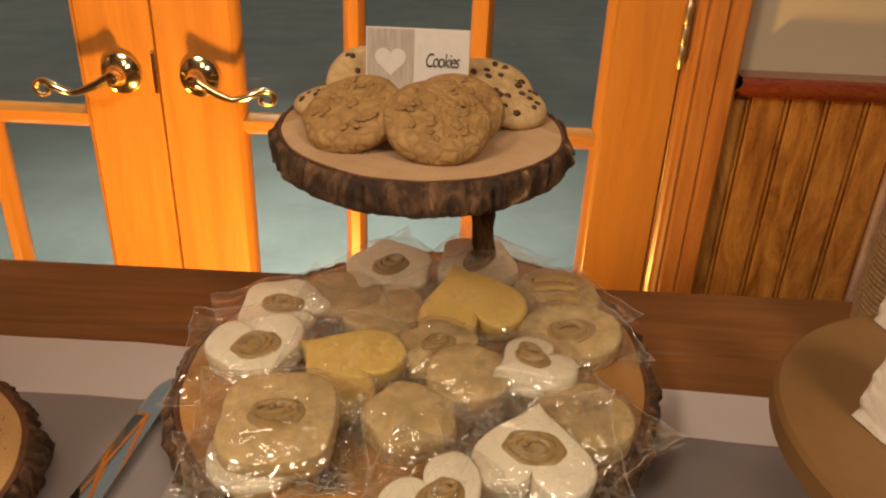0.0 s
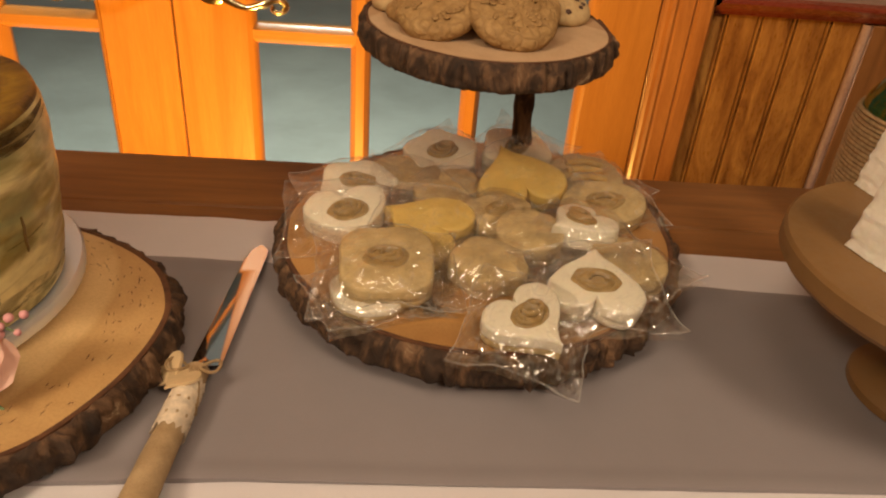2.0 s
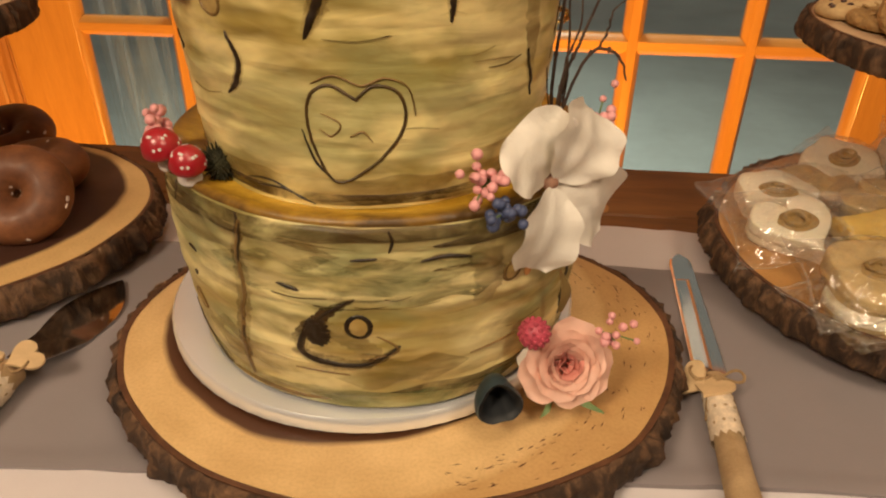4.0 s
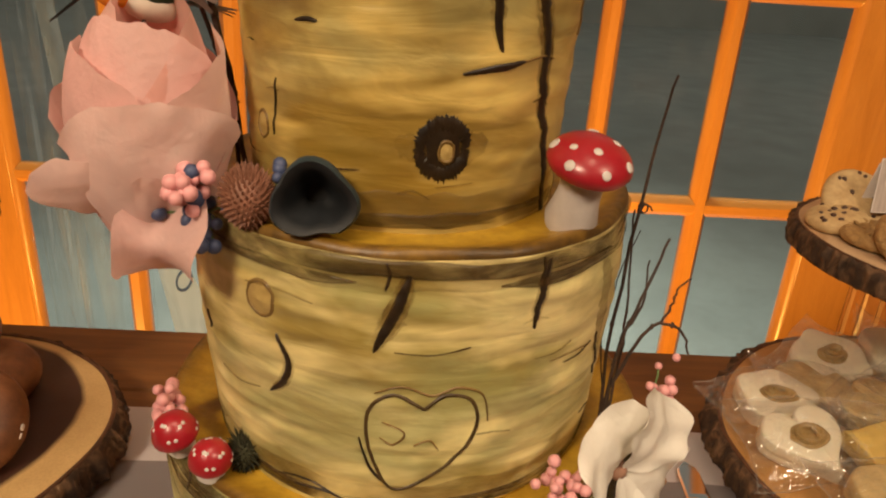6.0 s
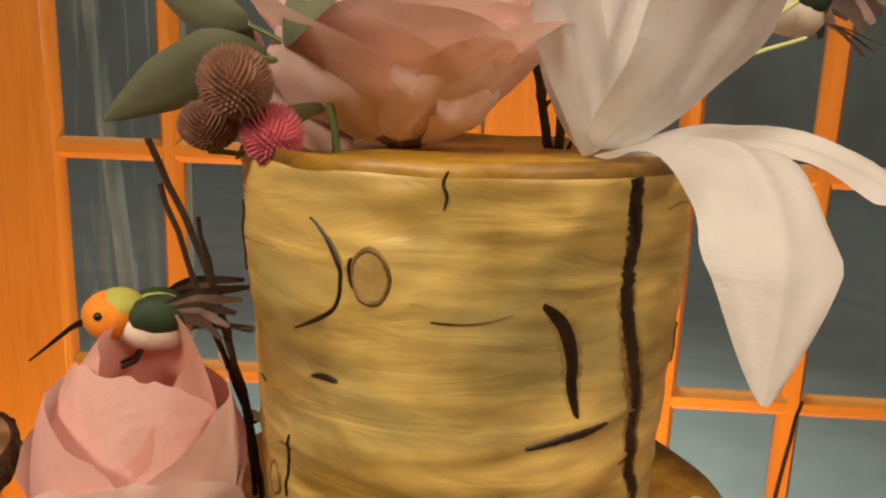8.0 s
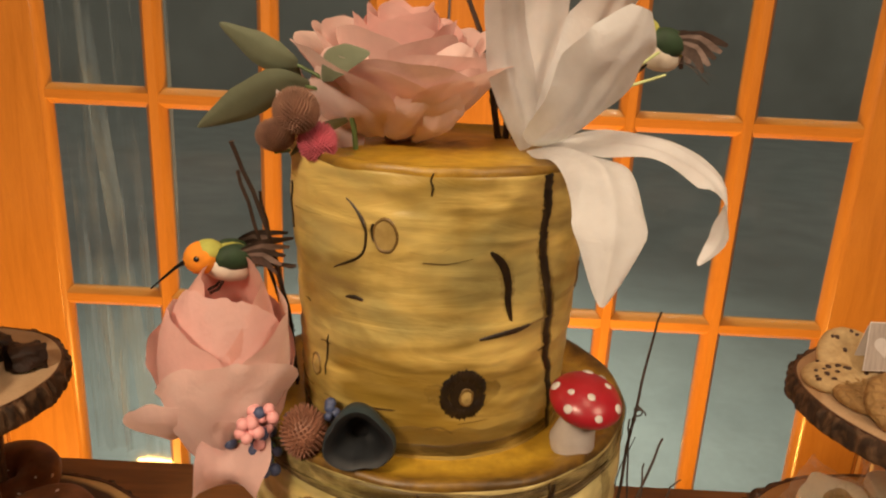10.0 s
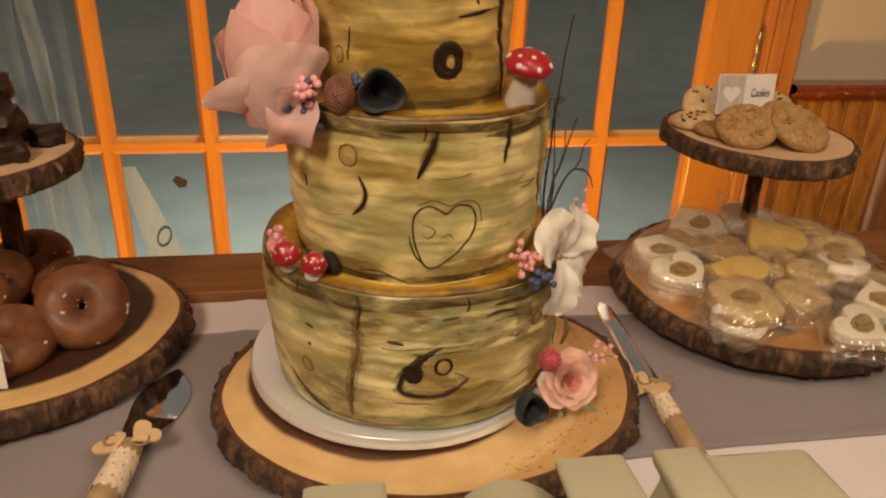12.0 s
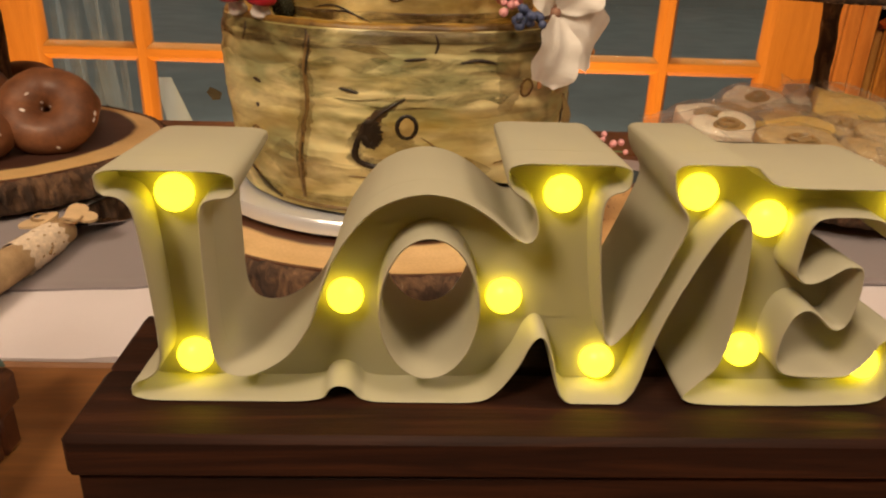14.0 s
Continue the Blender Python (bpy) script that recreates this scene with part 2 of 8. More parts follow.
def fondant(name, pale, ochre, dark, green, green_amount, seed, stain=0.35):
    """Birch painted on fondant: long level streaks in cream, ochre and green, with brushed brown stains."""
    m, nt, b = nodes_of(name)

    def at(scale, k):
        mp = nt.nodes.new("ShaderNodeMapping")
        mp.inputs["Location"].default_value = (seed + k, seed * 2.3, seed - k)
        link(nt, coords(nt, scale), mp.inputs["Vector"])
        return mp.outputs["Vector"]

    def cover(fac, lo, hi, amount):
        return mathn(nt, "MULTIPLY", ramp_node(nt, fac, [(lo, (0, 0, 0)), (hi, (1, 1, 1))]), amount)
    n1 = noise_node(nt, at((1, 1, 2.6), 3), 8, 4, 0.5, 0.6)
    n2 = noise_node(nt, at((1, 1, 5.0), 7), 15, 4, 0.55, 0.8)
    n3 = noise_node(nt, at((1, 1, 2.0), 0), 11, 3, 0.55, 0.3)
    n4 = noise_node(nt, at((1, 1, 2.0), 11), 12, 4, 0.6, 0.5)
    n5 = noise_node(nt, at((1, 1, 2.8), 17), 14, 3, 0.5, 0.3)
    col = ramp_node(nt, n1, [(0.34, ochre), (0.45, tuple((a + 2 * c) / 3 for a, c in zip(pale, ochre))), (0.55, pale), (0.68, tuple(min(1, c * 1.12) for c in pale))])
    col = mixc(nt, col, green, cover(n3, 0.44, 0.62, green_amount))
    col = mixc(nt, col, tuple(x * 0.62 for x in ochre), cover(n4, 0.50, 0.68, stain + 0.2))
    col = mixc(nt, col, tuple(min(1, x * 1.35) for x in pale), cover(n5, 0.50, 0.68, 0.75))
    col = mixc(nt, col, dark, mathn(nt, "MULTIPLY", ramp_node(nt, n4, [(0.26, (1, 1, 1)), (0.42, (0, 0, 0))]), stain))
    col = mixc(nt, col, tuple(x * 0.55 for x in ochre), mathn(nt, "MULTIPLY", ramp_node(nt, n2, [(0.30, (1, 1, 1)), (0.47, (0, 0, 0))]), 0.42))
    link(nt, col, b.inputs["Base Color"])
    b.inputs["Roughness"].default_value = 0.40
    b.inputs["Subsurface Weight"].default_value = 0.05
    b.inputs["Subsurface Radius"].default_value = (0.01, 0.006, 0.003)
    bump_node(nt, mathn(nt, "ADD", n1, mathn(nt, "MULTIPLY", n2, 0.7)), 0.55, 0.0028, b)
    return m


FOND_TOP = fondant("fondant_top", (0.610, 0.449, 0.139), (0.301, 0.185, 0.028), (0.14, 0.075, 0.018), (0.34, 0.32, 0.14), 0.55, 1.0, 0.42)
FOND_MID = fondant("fondant_middle", (0.749, 0.626, 0.289), (0.370, 0.262, 0.052), (0.15, 0.095, 0.025), (0.33, 0.35, 0.15), 0.60, 3.0, 0.42)
FOND_LOW = fondant("fondant_bottom", (0.717, 0.626, 0.316), (0.361, 0.254, 0.056), (0.12, 0.08, 0.02), (0.26, 0.29, 0.13), 0.80, 5.0, 0.60)


def trunk_end(name, centre, outer, inner):
    """Sawn trunk end in ochre paint, brushed darker along its lip; darker again towards the tier above."""
    m, nt, b = nodes_of(name)
    v = coords(nt)
    sub, ln = nt.nodes.new("ShaderNodeVectorMath"), nt.nodes.new("ShaderNodeVectorMath")
    sub.operation, ln.operation = "SUBTRACT", "LENGTH"
    sub.inputs[1].default_value = (centre[0], centre[1], 0)
    flat = nt.nodes.new("ShaderNodeVectorMath")
    flat.operation = "MULTIPLY"
    flat.inputs[1].default_value = (1, 1, 0)
    link(nt, v, sub.inputs[0])
    link(nt, sub.outputs[0], flat.inputs[0])
    link(nt, flat.outputs[0], ln.inputs[0])
    big, small = noise_node(nt, v, 22, 4, 0.6, 0.5), noise_node(nt, v, 90, 4, 0.6)
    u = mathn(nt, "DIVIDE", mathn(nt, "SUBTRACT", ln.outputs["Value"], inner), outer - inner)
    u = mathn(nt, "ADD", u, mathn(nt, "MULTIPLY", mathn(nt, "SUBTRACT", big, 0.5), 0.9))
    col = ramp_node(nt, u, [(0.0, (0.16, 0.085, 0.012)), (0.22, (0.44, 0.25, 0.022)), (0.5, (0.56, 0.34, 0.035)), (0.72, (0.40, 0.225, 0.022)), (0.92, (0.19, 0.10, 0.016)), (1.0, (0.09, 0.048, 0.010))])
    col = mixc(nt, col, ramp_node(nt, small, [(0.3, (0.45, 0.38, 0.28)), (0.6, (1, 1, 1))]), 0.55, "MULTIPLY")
    link(nt, col, b.inputs["Base Color"])
    b.inputs["Roughness"].default_value = 0.42
    bump_node(nt, mathn(nt, "ADD", big, mathn(nt, "MULTIPLY", small, 0.5)), 0.5, 0.0025, b)
    return m


def wash_mat(name, c, lo=0.42, hi=0.60, amount=0.85, scale=(1, 1, 3.5), size=26):
    """A thin brushed wash of food colour: broken cover over the fondant."""
    m, nt, b = nodes_of(name)
    v = coords(nt, scale)
    cover = ramp_node(nt, noise_node(nt, v, size, 5, 0.65, 0.6), [(lo, (0, 0, 0)), (hi, (amount, amount, amount))])
    b.inputs["Base Color"].default_value = (*c, 1)
    b.inputs["Roughness"].default_value = 0.4
    tr, mx = nt.nodes.new("ShaderNodeBsdfTransparent"), nt.nodes.new("ShaderNodeMixShader")
    link(nt, cover, mx.inputs[0])
    link(nt, tr.outputs[0], mx.inputs[1])
    link(nt, b.outputs[0], mx.inputs[2])
    link(nt, mx.outputs[0], nt.nodes["Material Output"].inputs["Surface"])
    return m


WASH_DARK = wash_mat("wash_dark_brown", (0.06, 0.032, 0.010), 0.34, 0.66, 0.88, (1, 1, 2.4), 18)
WASH_BROWN = wash_mat("wash_brown", (0.20, 0.115, 0.026), 0.34, 0.76, 0.62, (1, 1, 2.4), 17)
WASH_GREEN = wash_mat("wash_green", (0.13, 0.15, 0.055), 0.42, 0.68, 0.6)
INK = surf("bark_paint_dark", [(0.3, (0.005, 0.003, 0.0015)), (0.7, (0.032, 0.017, 0.006))], 90, rough=0.45, fine=300, bump=0.3)
INK_MID = surf("bark_paint_umber", [(0.3, (0.035, 0.020, 0.006)), (0.7, (0.10, 0.060, 0.018))], 70, rough=0.45, fine=300, bump=0.3)
INK_SOFT = surf("bark_paint_brown", [(0.3, (0.13, 0.075, 0.02)), (0.7, (0.24, 0.145, 0.04))], 70, rough=0.45, fine=300, bump=0.3)
INK_PALE = surf("knot_paint_tan", [(0.3, (0.36, 0.24, 0.07)), (0.7, (0.5, 0.36, 0.13))], 80, rough=0.45, bump=0.3)


# ---- building helpers ----
class Geo:
    """Gathers vertices and faces of one mesh."""

    def __init__(self):
        self.v, self.f = [], []

    def add(self, vs, fs):
        o = len(self.v)
        self.v += [tuple(p) for p in vs]
        self.f += [tuple(i + o for i in face) for face in fs]
        return self

    def grid(self, rows, close_u=False, close_v=False):
        """rows: a list of rows of points; faces between neighbours."""
        nu, nv = len(rows), len(rows[0])
        fs = []
        for i in range(nu if close_u else nu - 1):
            for j in range(nv if close_v else nv - 1):
                a, b = i, (i + 1) % nu
                c, d = j, (j + 1) % nv
                fs.append((a * nv + c, a * nv + d, b * nv + d, b * nv + c))
        return self.add([p for r in rows for p in r], fs)

    def fan(self, ring, centre):
        n = len(ring)
        return self.add(list(ring) + [centre], [(i, (i + 1) % n, n) for i in range(n)])

    def lathe(self, profile, n=32, c=(0, 0), caps=True):
        rows = [[(c[0] + r * math.cos(2 * math.pi * k / n), c[1] + r * math.sin(2 * math.pi * k / n), z) for k in range(n)] for r, z in profile]
        self.grid(rows, close_v=True)
        if caps:
            self.fan(rows[0], (c[0], c[1], profile[0][1]))
            self.fan(rows[-1], (c[0], c[1], profile[-1][1]))
        return self

    def box(self, x0, y0, z0, x1, y1, z1, b=0.002):
        """A box with bevelled edges."""
        vs, key = [], {}
        for i, x in enumerate((x0, x1)):
            for j, y in enumerate((y0, y1)):
                for k, z in enumerate((z0, z1)):
                    sx, sy, sz = (b if i == 0 else -b), (b if j == 0 else -b), (b if k == 0 else -b)
                    for a, p in enumerate(((x, y + sy, z + sz), (x + sx, y, z + sz), (x + sx, y + sy, z))):
                        key[i, j, k, a] = len(vs)
                        vs.append(p)
        fs = []
        for s in (0, 1):
            fs.append([key[s, j, k, 0] for j, k in ((0, 0), (0, 1), (1, 1), (1, 0))])
            fs.append([key[i, s, k, 1] for i, k in ((0, 0), (0, 1), (1, 1), (1, 0))])
            fs.append([key[i, j, s, 2] for i, j in ((0, 0), (0, 1), (1, 1), (1, 0))])
        for s in (0, 1):
            for t in (0, 1):
                fs.append([key[0, s, t, 1], key[1, s, t, 1], key[1, s, t, 2], key[0, s, t, 2]])
                fs.append([key[s, 0, t, 0], key[s, 1, t, 0], key[s, 1, t, 2], key[s, 0, t, 2]])
                fs.append([key[s, t, 0, 0], key[s, t, 1, 0], key[s, t, 1, 1], key[s, t, 0, 1]])
                for u in (0, 1):
                    if s == 0 or True:
                        fs.append([key[s, t, u, 0], key[s, t, u, 1], key[s, t, u, 2]])
        return self.add(vs, fs)

    def tube(self, pts, radii, n=8, caps=True):
        pts = [Vector(p) for p in pts]
        if isinstance(radii, (int, float)):
            radii = [radii] * len(pts)
        rows, up = [], Vector((0.13, 0.21, 0.97))
        for i, p in enumerate(pts):
            d = (pts[min(i + 1, len(pts) - 1)] - pts[max(i - 1, 0)]).normalized()
            s = d.cross(up)
            if s.length < 0.05:
                s = d.cross(Vector((1, 0, 0)))
            s.normalize()
            w = s.cross(d).normalized()
            up = w
            rows.append([p + (s * math.cos(2 * math.pi * k / n) + w * math.sin(2 * math.pi * k / n)) * radii[i] for k in range(n)])
        self.grid(rows, close_v=True)
        if caps:
            self.fan(rows[0], pts[0])
            self.fan(rows[-1], pts[-1])
        return self

    def ball(self, c, r, nu=8, nv=12, squash=(1, 1, 1), m=None):
        rows = []
        for i in range(nu + 1):
            a = math.pi * i / nu
            rows.append([Vector((r * squash[0] * math.sin(a) * math.cos(2 * math.pi * k / nv), r * squash[1] * math.sin(a) * math.sin(2 * math.pi * k / nv),
                                 r * squash[2] * math.cos(a))) for k in range(nv)])
        mm = Matrix.Translation(c) @ (m.to_4x4() if m else Matrix())
        return self.grid([[mm @ p for p in row] for row in rows], close_v=True)

    def moved(self, m):
        self.v = [tuple(m @ Vector(p)) for p in self.v]
        return self

    def mesh(self, name, material, sharp=40, smooth=True):
        me = bpy.data.meshes.new(name)
        me.from_pydata(self.v, [], self.f)
        bm = bmesh.new()
        bm.from_mesh(me)
        bmesh.ops.remove_doubles(bm, verts=bm.verts, dist=1e-6)
        bmesh.ops.recalc_face_normals(bm, faces=bm.faces)
        bm.to_mesh(me)
        bm.free()
        me.shade_smooth() if smooth else me.shade_flat()
        if smooth:
            me.set_sharp_from_angle(angle=radians(sharp))
        me.materials.append(material)
        return me


def part(name, geo, material, parent=None, label="", sharp=40, smooth=True, m=None):
    me = geo if isinstance(geo, bpy.types.Mesh) else geo.mesh(name, material, sharp, smooth)
    ob = new(name, me)
    if parent is not None:
        ob.parent = parent
    if m is not None:
        ob.matrix_basis = m
    if label:
        tagged(ob, label)
    return ob


def thing(name, place, label, category, group="", kind=""):
    ob = new(name)
    ob.empty_display_size = 0.02
    ob.matrix_basis = place if isinstance(place, Matrix) else Matrix.Translation(place)
    return tagged(ob, label, category, group, kind)


def structure(name, geo, material, label, category, sharp=40):
    return tagged(part(name, geo, material, sharp=sharp), label, category, "", "structure")


def wob(x, y, z=0.0, size=1.0):
    return noise.noise(Vector((x, y, z)) * size)


def smooth_path(pts, n):
    """Points along a smooth curve through pts."""
    pts = [Vector(p) for p in pts]
    out = []
    seg = len(pts) - 1
    for k in range(n + 1):
        t = k / n * seg
        i = min(int(t), seg - 1)
        u = t - i
        p0, p1, p2, p3 = pts[max(i - 1, 0)], pts[i], pts[i + 1], pts[min(i + 2, seg)]
        out.append(0.5 * (2 * p1 + (p2 - p0) * u + (2 * p0 - 5 * p1 + 4 * p2 - p3) * u * u + (3 * p1 - p0 - 3 * p2 + p3) * u ** 3))
    return out


# ---- the room ----
TABLE = 0.80
structure("floor", Geo().box(-3.2, -3.6, -0.1, 2.8, 1.30, 0.0), FLOORWOOD, "brown wooden boards of the room's floor", "floor")
# unseen ceiling and three brown walls, kept dark to cut bounce light
structure("ceiling", Geo().box(-3.2, -3.6, 2.75, 2.8, 1.45, 2.85), CEILING, "unseen plain ceiling of the room, kept darker to cut bounce light", "ceiling")
structure("wall_south", Geo().box(-3.2, -3.75, 0, 2.8, -3.6, 2.75), PANEL_BROWN, "unseen brown closing wall, kept dark to cut bounce light", "wall")
structure("wall_west", Geo().box(-3.35, -3.75, 0, -3.2, 1.45, 2.75), PANEL_BROWN, "unseen brown closing wall, kept dark to cut bounce light", "wall")
structure("wall_east", Geo().box(2.8, -3.75, 0, 2.95, 1.45, 2.75), PANEL_BROWN, "unseen brown closing wall, kept dark to cut bounce light", "wall")
structure("wall_north_right", Geo().box(0.395, 1.285, 0, 2.8, 1.43, 2.75), PLASTER, "beige painted wall above the wainscot beside the doors", "wall")
structure("wall_north_left", Geo().box(-3.2, 1.285, 0, -1.435, 1.43, 2.75), PLASTER, "beige painted wall beside the glazed doors", "wall")
structure("wall_north_top", Geo().box(-1.435, 1.285, 2.16, 0.395, 1.43, 2.75), PLASTER, "beige painted wall over the glazed doors", "wall")
# outside
structure("ground", Geo().box(-30, 1.43, -0.14, 30, 60, -0.04), CONCRETE, "pale concrete terrace outside the doors at night", "terrace")
# made-up grey backdrop closing the view beyond the terrace
structure("backdrop", Geo().box(-30, 14, -0.04, 30, 14.4, 8), NIGHT, "plain grey backdrop standing in for the dark beyond the terrace", "hedge")

BLACKMETAL = surf("black_metal", [(0.3, (0.012, 0.012, 0.012)), (0.7, (0.03, 0.03, 0.03))], 30, rough=0.45)
for x, y in ((-0.34, 0.63), (-1.32, 0.86)):
    up = thing("floor_uplighter", (x, y, 0.0), "small black floor uplighter shining amber at the doors", "uplighter", "floor uplighters")
    part("can", Geo().lathe([(0.055, 0.0), (0.060, 0.004), (0.060, 0.085), (0.056, 0.09), (0.052, 0.085), (0.052, 0.03)], 32), BLACKMETAL, up)
# unseen fixtures made up to carry the assumed ceiling lamps
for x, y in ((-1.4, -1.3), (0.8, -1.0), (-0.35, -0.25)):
    cl = thing("assumed_ceiling_light", (x, y, 2.75), "assumed round white flush ceiling light, out of view", "ceiling light", "ceiling lights")
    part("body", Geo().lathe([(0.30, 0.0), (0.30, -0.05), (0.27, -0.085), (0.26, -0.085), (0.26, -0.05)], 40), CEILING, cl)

# made-up pale strips and sheet behind the left leaf, for streaks in its panes
def sheer_cover(name, c, lo, hi, amount, scale, size):
    """See-through pale sheet: gaps, and cover that both scatters and passes light."""
    m, nt, b = nodes_of(name)
    cover = ramp_node(nt, noise_node(nt, coords(nt, scale), size, 4, 0.6, 0.4), [(lo, (0, 0, 0)), (hi, (amount, amount, amount))])
    b.inputs["Base Color"].default_value = (*c, 1)
    b.inputs["Roughness"].default_value = 0.7
    tl, tr, m1, m2 = (nt.nodes.new("ShaderNode" + k) for k in ("BsdfTranslucent", "BsdfTransparent", "MixShader", "MixShader"))
    tl.inputs["Color"].default_value = (*c, 1)
    m1.inputs[0].default_value = 0.6
    link(nt, b.outputs[0], m1.inputs[1])
    link(nt, tl.outputs[0], m1.inputs[2])
    link(nt, cover, m2.inputs[0])
    link(nt, tr.outputs[0], m2.inputs[1])
    link(nt, m1.outputs[0], m2.inputs[2])
    link(nt, m2.outputs[0], nt.nodes["Material Output"].inputs["Surface"])
    return m


SHEER = sheer_cover("sheer_white", (0.80, 0.80, 0.78), 0.50, 0.66, 0.45, (5, 5, 0.3), 4)
PALE_SHEET = sheer_cover("sheer_sheet", (0.74, 0.78, 0.80), 0.05, 0.50, 0.85, (2, 2, 0.5), 6)
STREAK = sheer_cover("sheer_streak", (0.74, 0.78, 0.80), 0.35, 0.65, 0.40, (2, 2, 0.5), 6)
BLUEPRINT = surf("oval_blue", [(0.3, (0.05, 0.10, 0.26)), (0.7, (0.07, 0.13, 0.32))], 30, rough=0.6, bump=0)
cur = thing("pane_strips", (-1.16, 1.335, 0.40), "made-up pale see-through strips behind the door glass", "curtain")
for x0, x1, w0, w1, soft in ((-0.118, 0.100, 0.110, 0.110, True), (0.03, -0.06, 0.020, 0.016, False)):
    rows = []
    for j in range(41):
        u = j / 40
        if soft:
            rows.append([(x0 + (x1 - x0) * q / 24, 0.03 + 0.010 * math.sin(q * 1.3 + 0.8 * u) + 0.006 * math.sin(q * 2.9), 1.62 * u) for q in range(25)])
        else:
            rows.append([(x0 + (x1 - x0) * u + (w0 + (w1 - w0) * u) * q, 0.003 * math.cos(q * 4), 1.10 * u) for q in (-1, -0.5, 0, 0.5, 1)])
    part("strip", Geo().grid(rows), SHEER if soft else STREAK, cur)
# added sheet standing in for a pale streak, with a blue oval on it
no = thing("pane_sheet", (-0.972, 1.312, 0.42), "made-up pale see-through sheet with a blue oval behind the glass", "notice")
rows = [[(0.028 - 0.091 * u + (0.052 - 0.035 * u) * q, 0.002 * q, 0.33 * u) for q in (-1, 0, 1)] for u in (0, 0.25, 0.5, 0.75, 1)]
part("sheet", Geo().grid(rows), PALE_SHEET, no)
ov = Geo().grid([[(-0.004 + 0.017 * q * math.cos(2 * math.pi * k / 24) + 0.006 * math.sin(2 * math.pi * k / 24), -0.0014, 0.162 + 0.027 * q * math.sin(2 * math.pi * k / 24)) for k in range(24)] for q in (1.0, 0.72)], close_v=True)
part("blue_oval", ov, BLUEPRINT, no)
dk = thing("dark_decal", (-0.920, 1.284 - 0.003, 0.722), "small dark torn decal on a door pane", "decal")
part("scrap", Geo().add([(-0.016, 0, 0.004), (-0.004, 0, -0.012), (0.012, 0, -0.010), (0.016, 0, 0.004), (0.004, 0, 0.012), (-0.008, 0, 0.016)], [(0, 1, 2, 3, 4, 5)]), BLACKMETAL, dk)

# double doors: two glazed leaves, each three panes wide and four high
FACE, GLASSY, BACK = 1.262, 1.284, 1.304
ZR = [0.41, 0.808, 1.206, 1.604, 2.0]


def bar(geo, a, b, along, half, z=None):
    """A glazing bar with sloped sides: along x at height z, or along z at place z."""
    dy = 0.002 if along == "z" else 0.0034
    prof = [(-half, GLASSY - 0.004), (-half * 0.92, GLASSY - 0.009), (-half * 0.42, FACE + dy), (half * 0.42, FACE + dy), (half * 0.92, GLASSY - 0.009), (half, GLASSY - 0.004),
            (half, GLASSY + 0.006), (half * 0.4, BACK), (-half * 0.4, BACK), (-half, GLASSY + 0.006)]
    rows = [[((z + u, y, e) if along == "z" else (e, y, z + u)) for u, y in prof] for e in (a, b)]
    geo.grid(rows, close_v=True)
    return geo


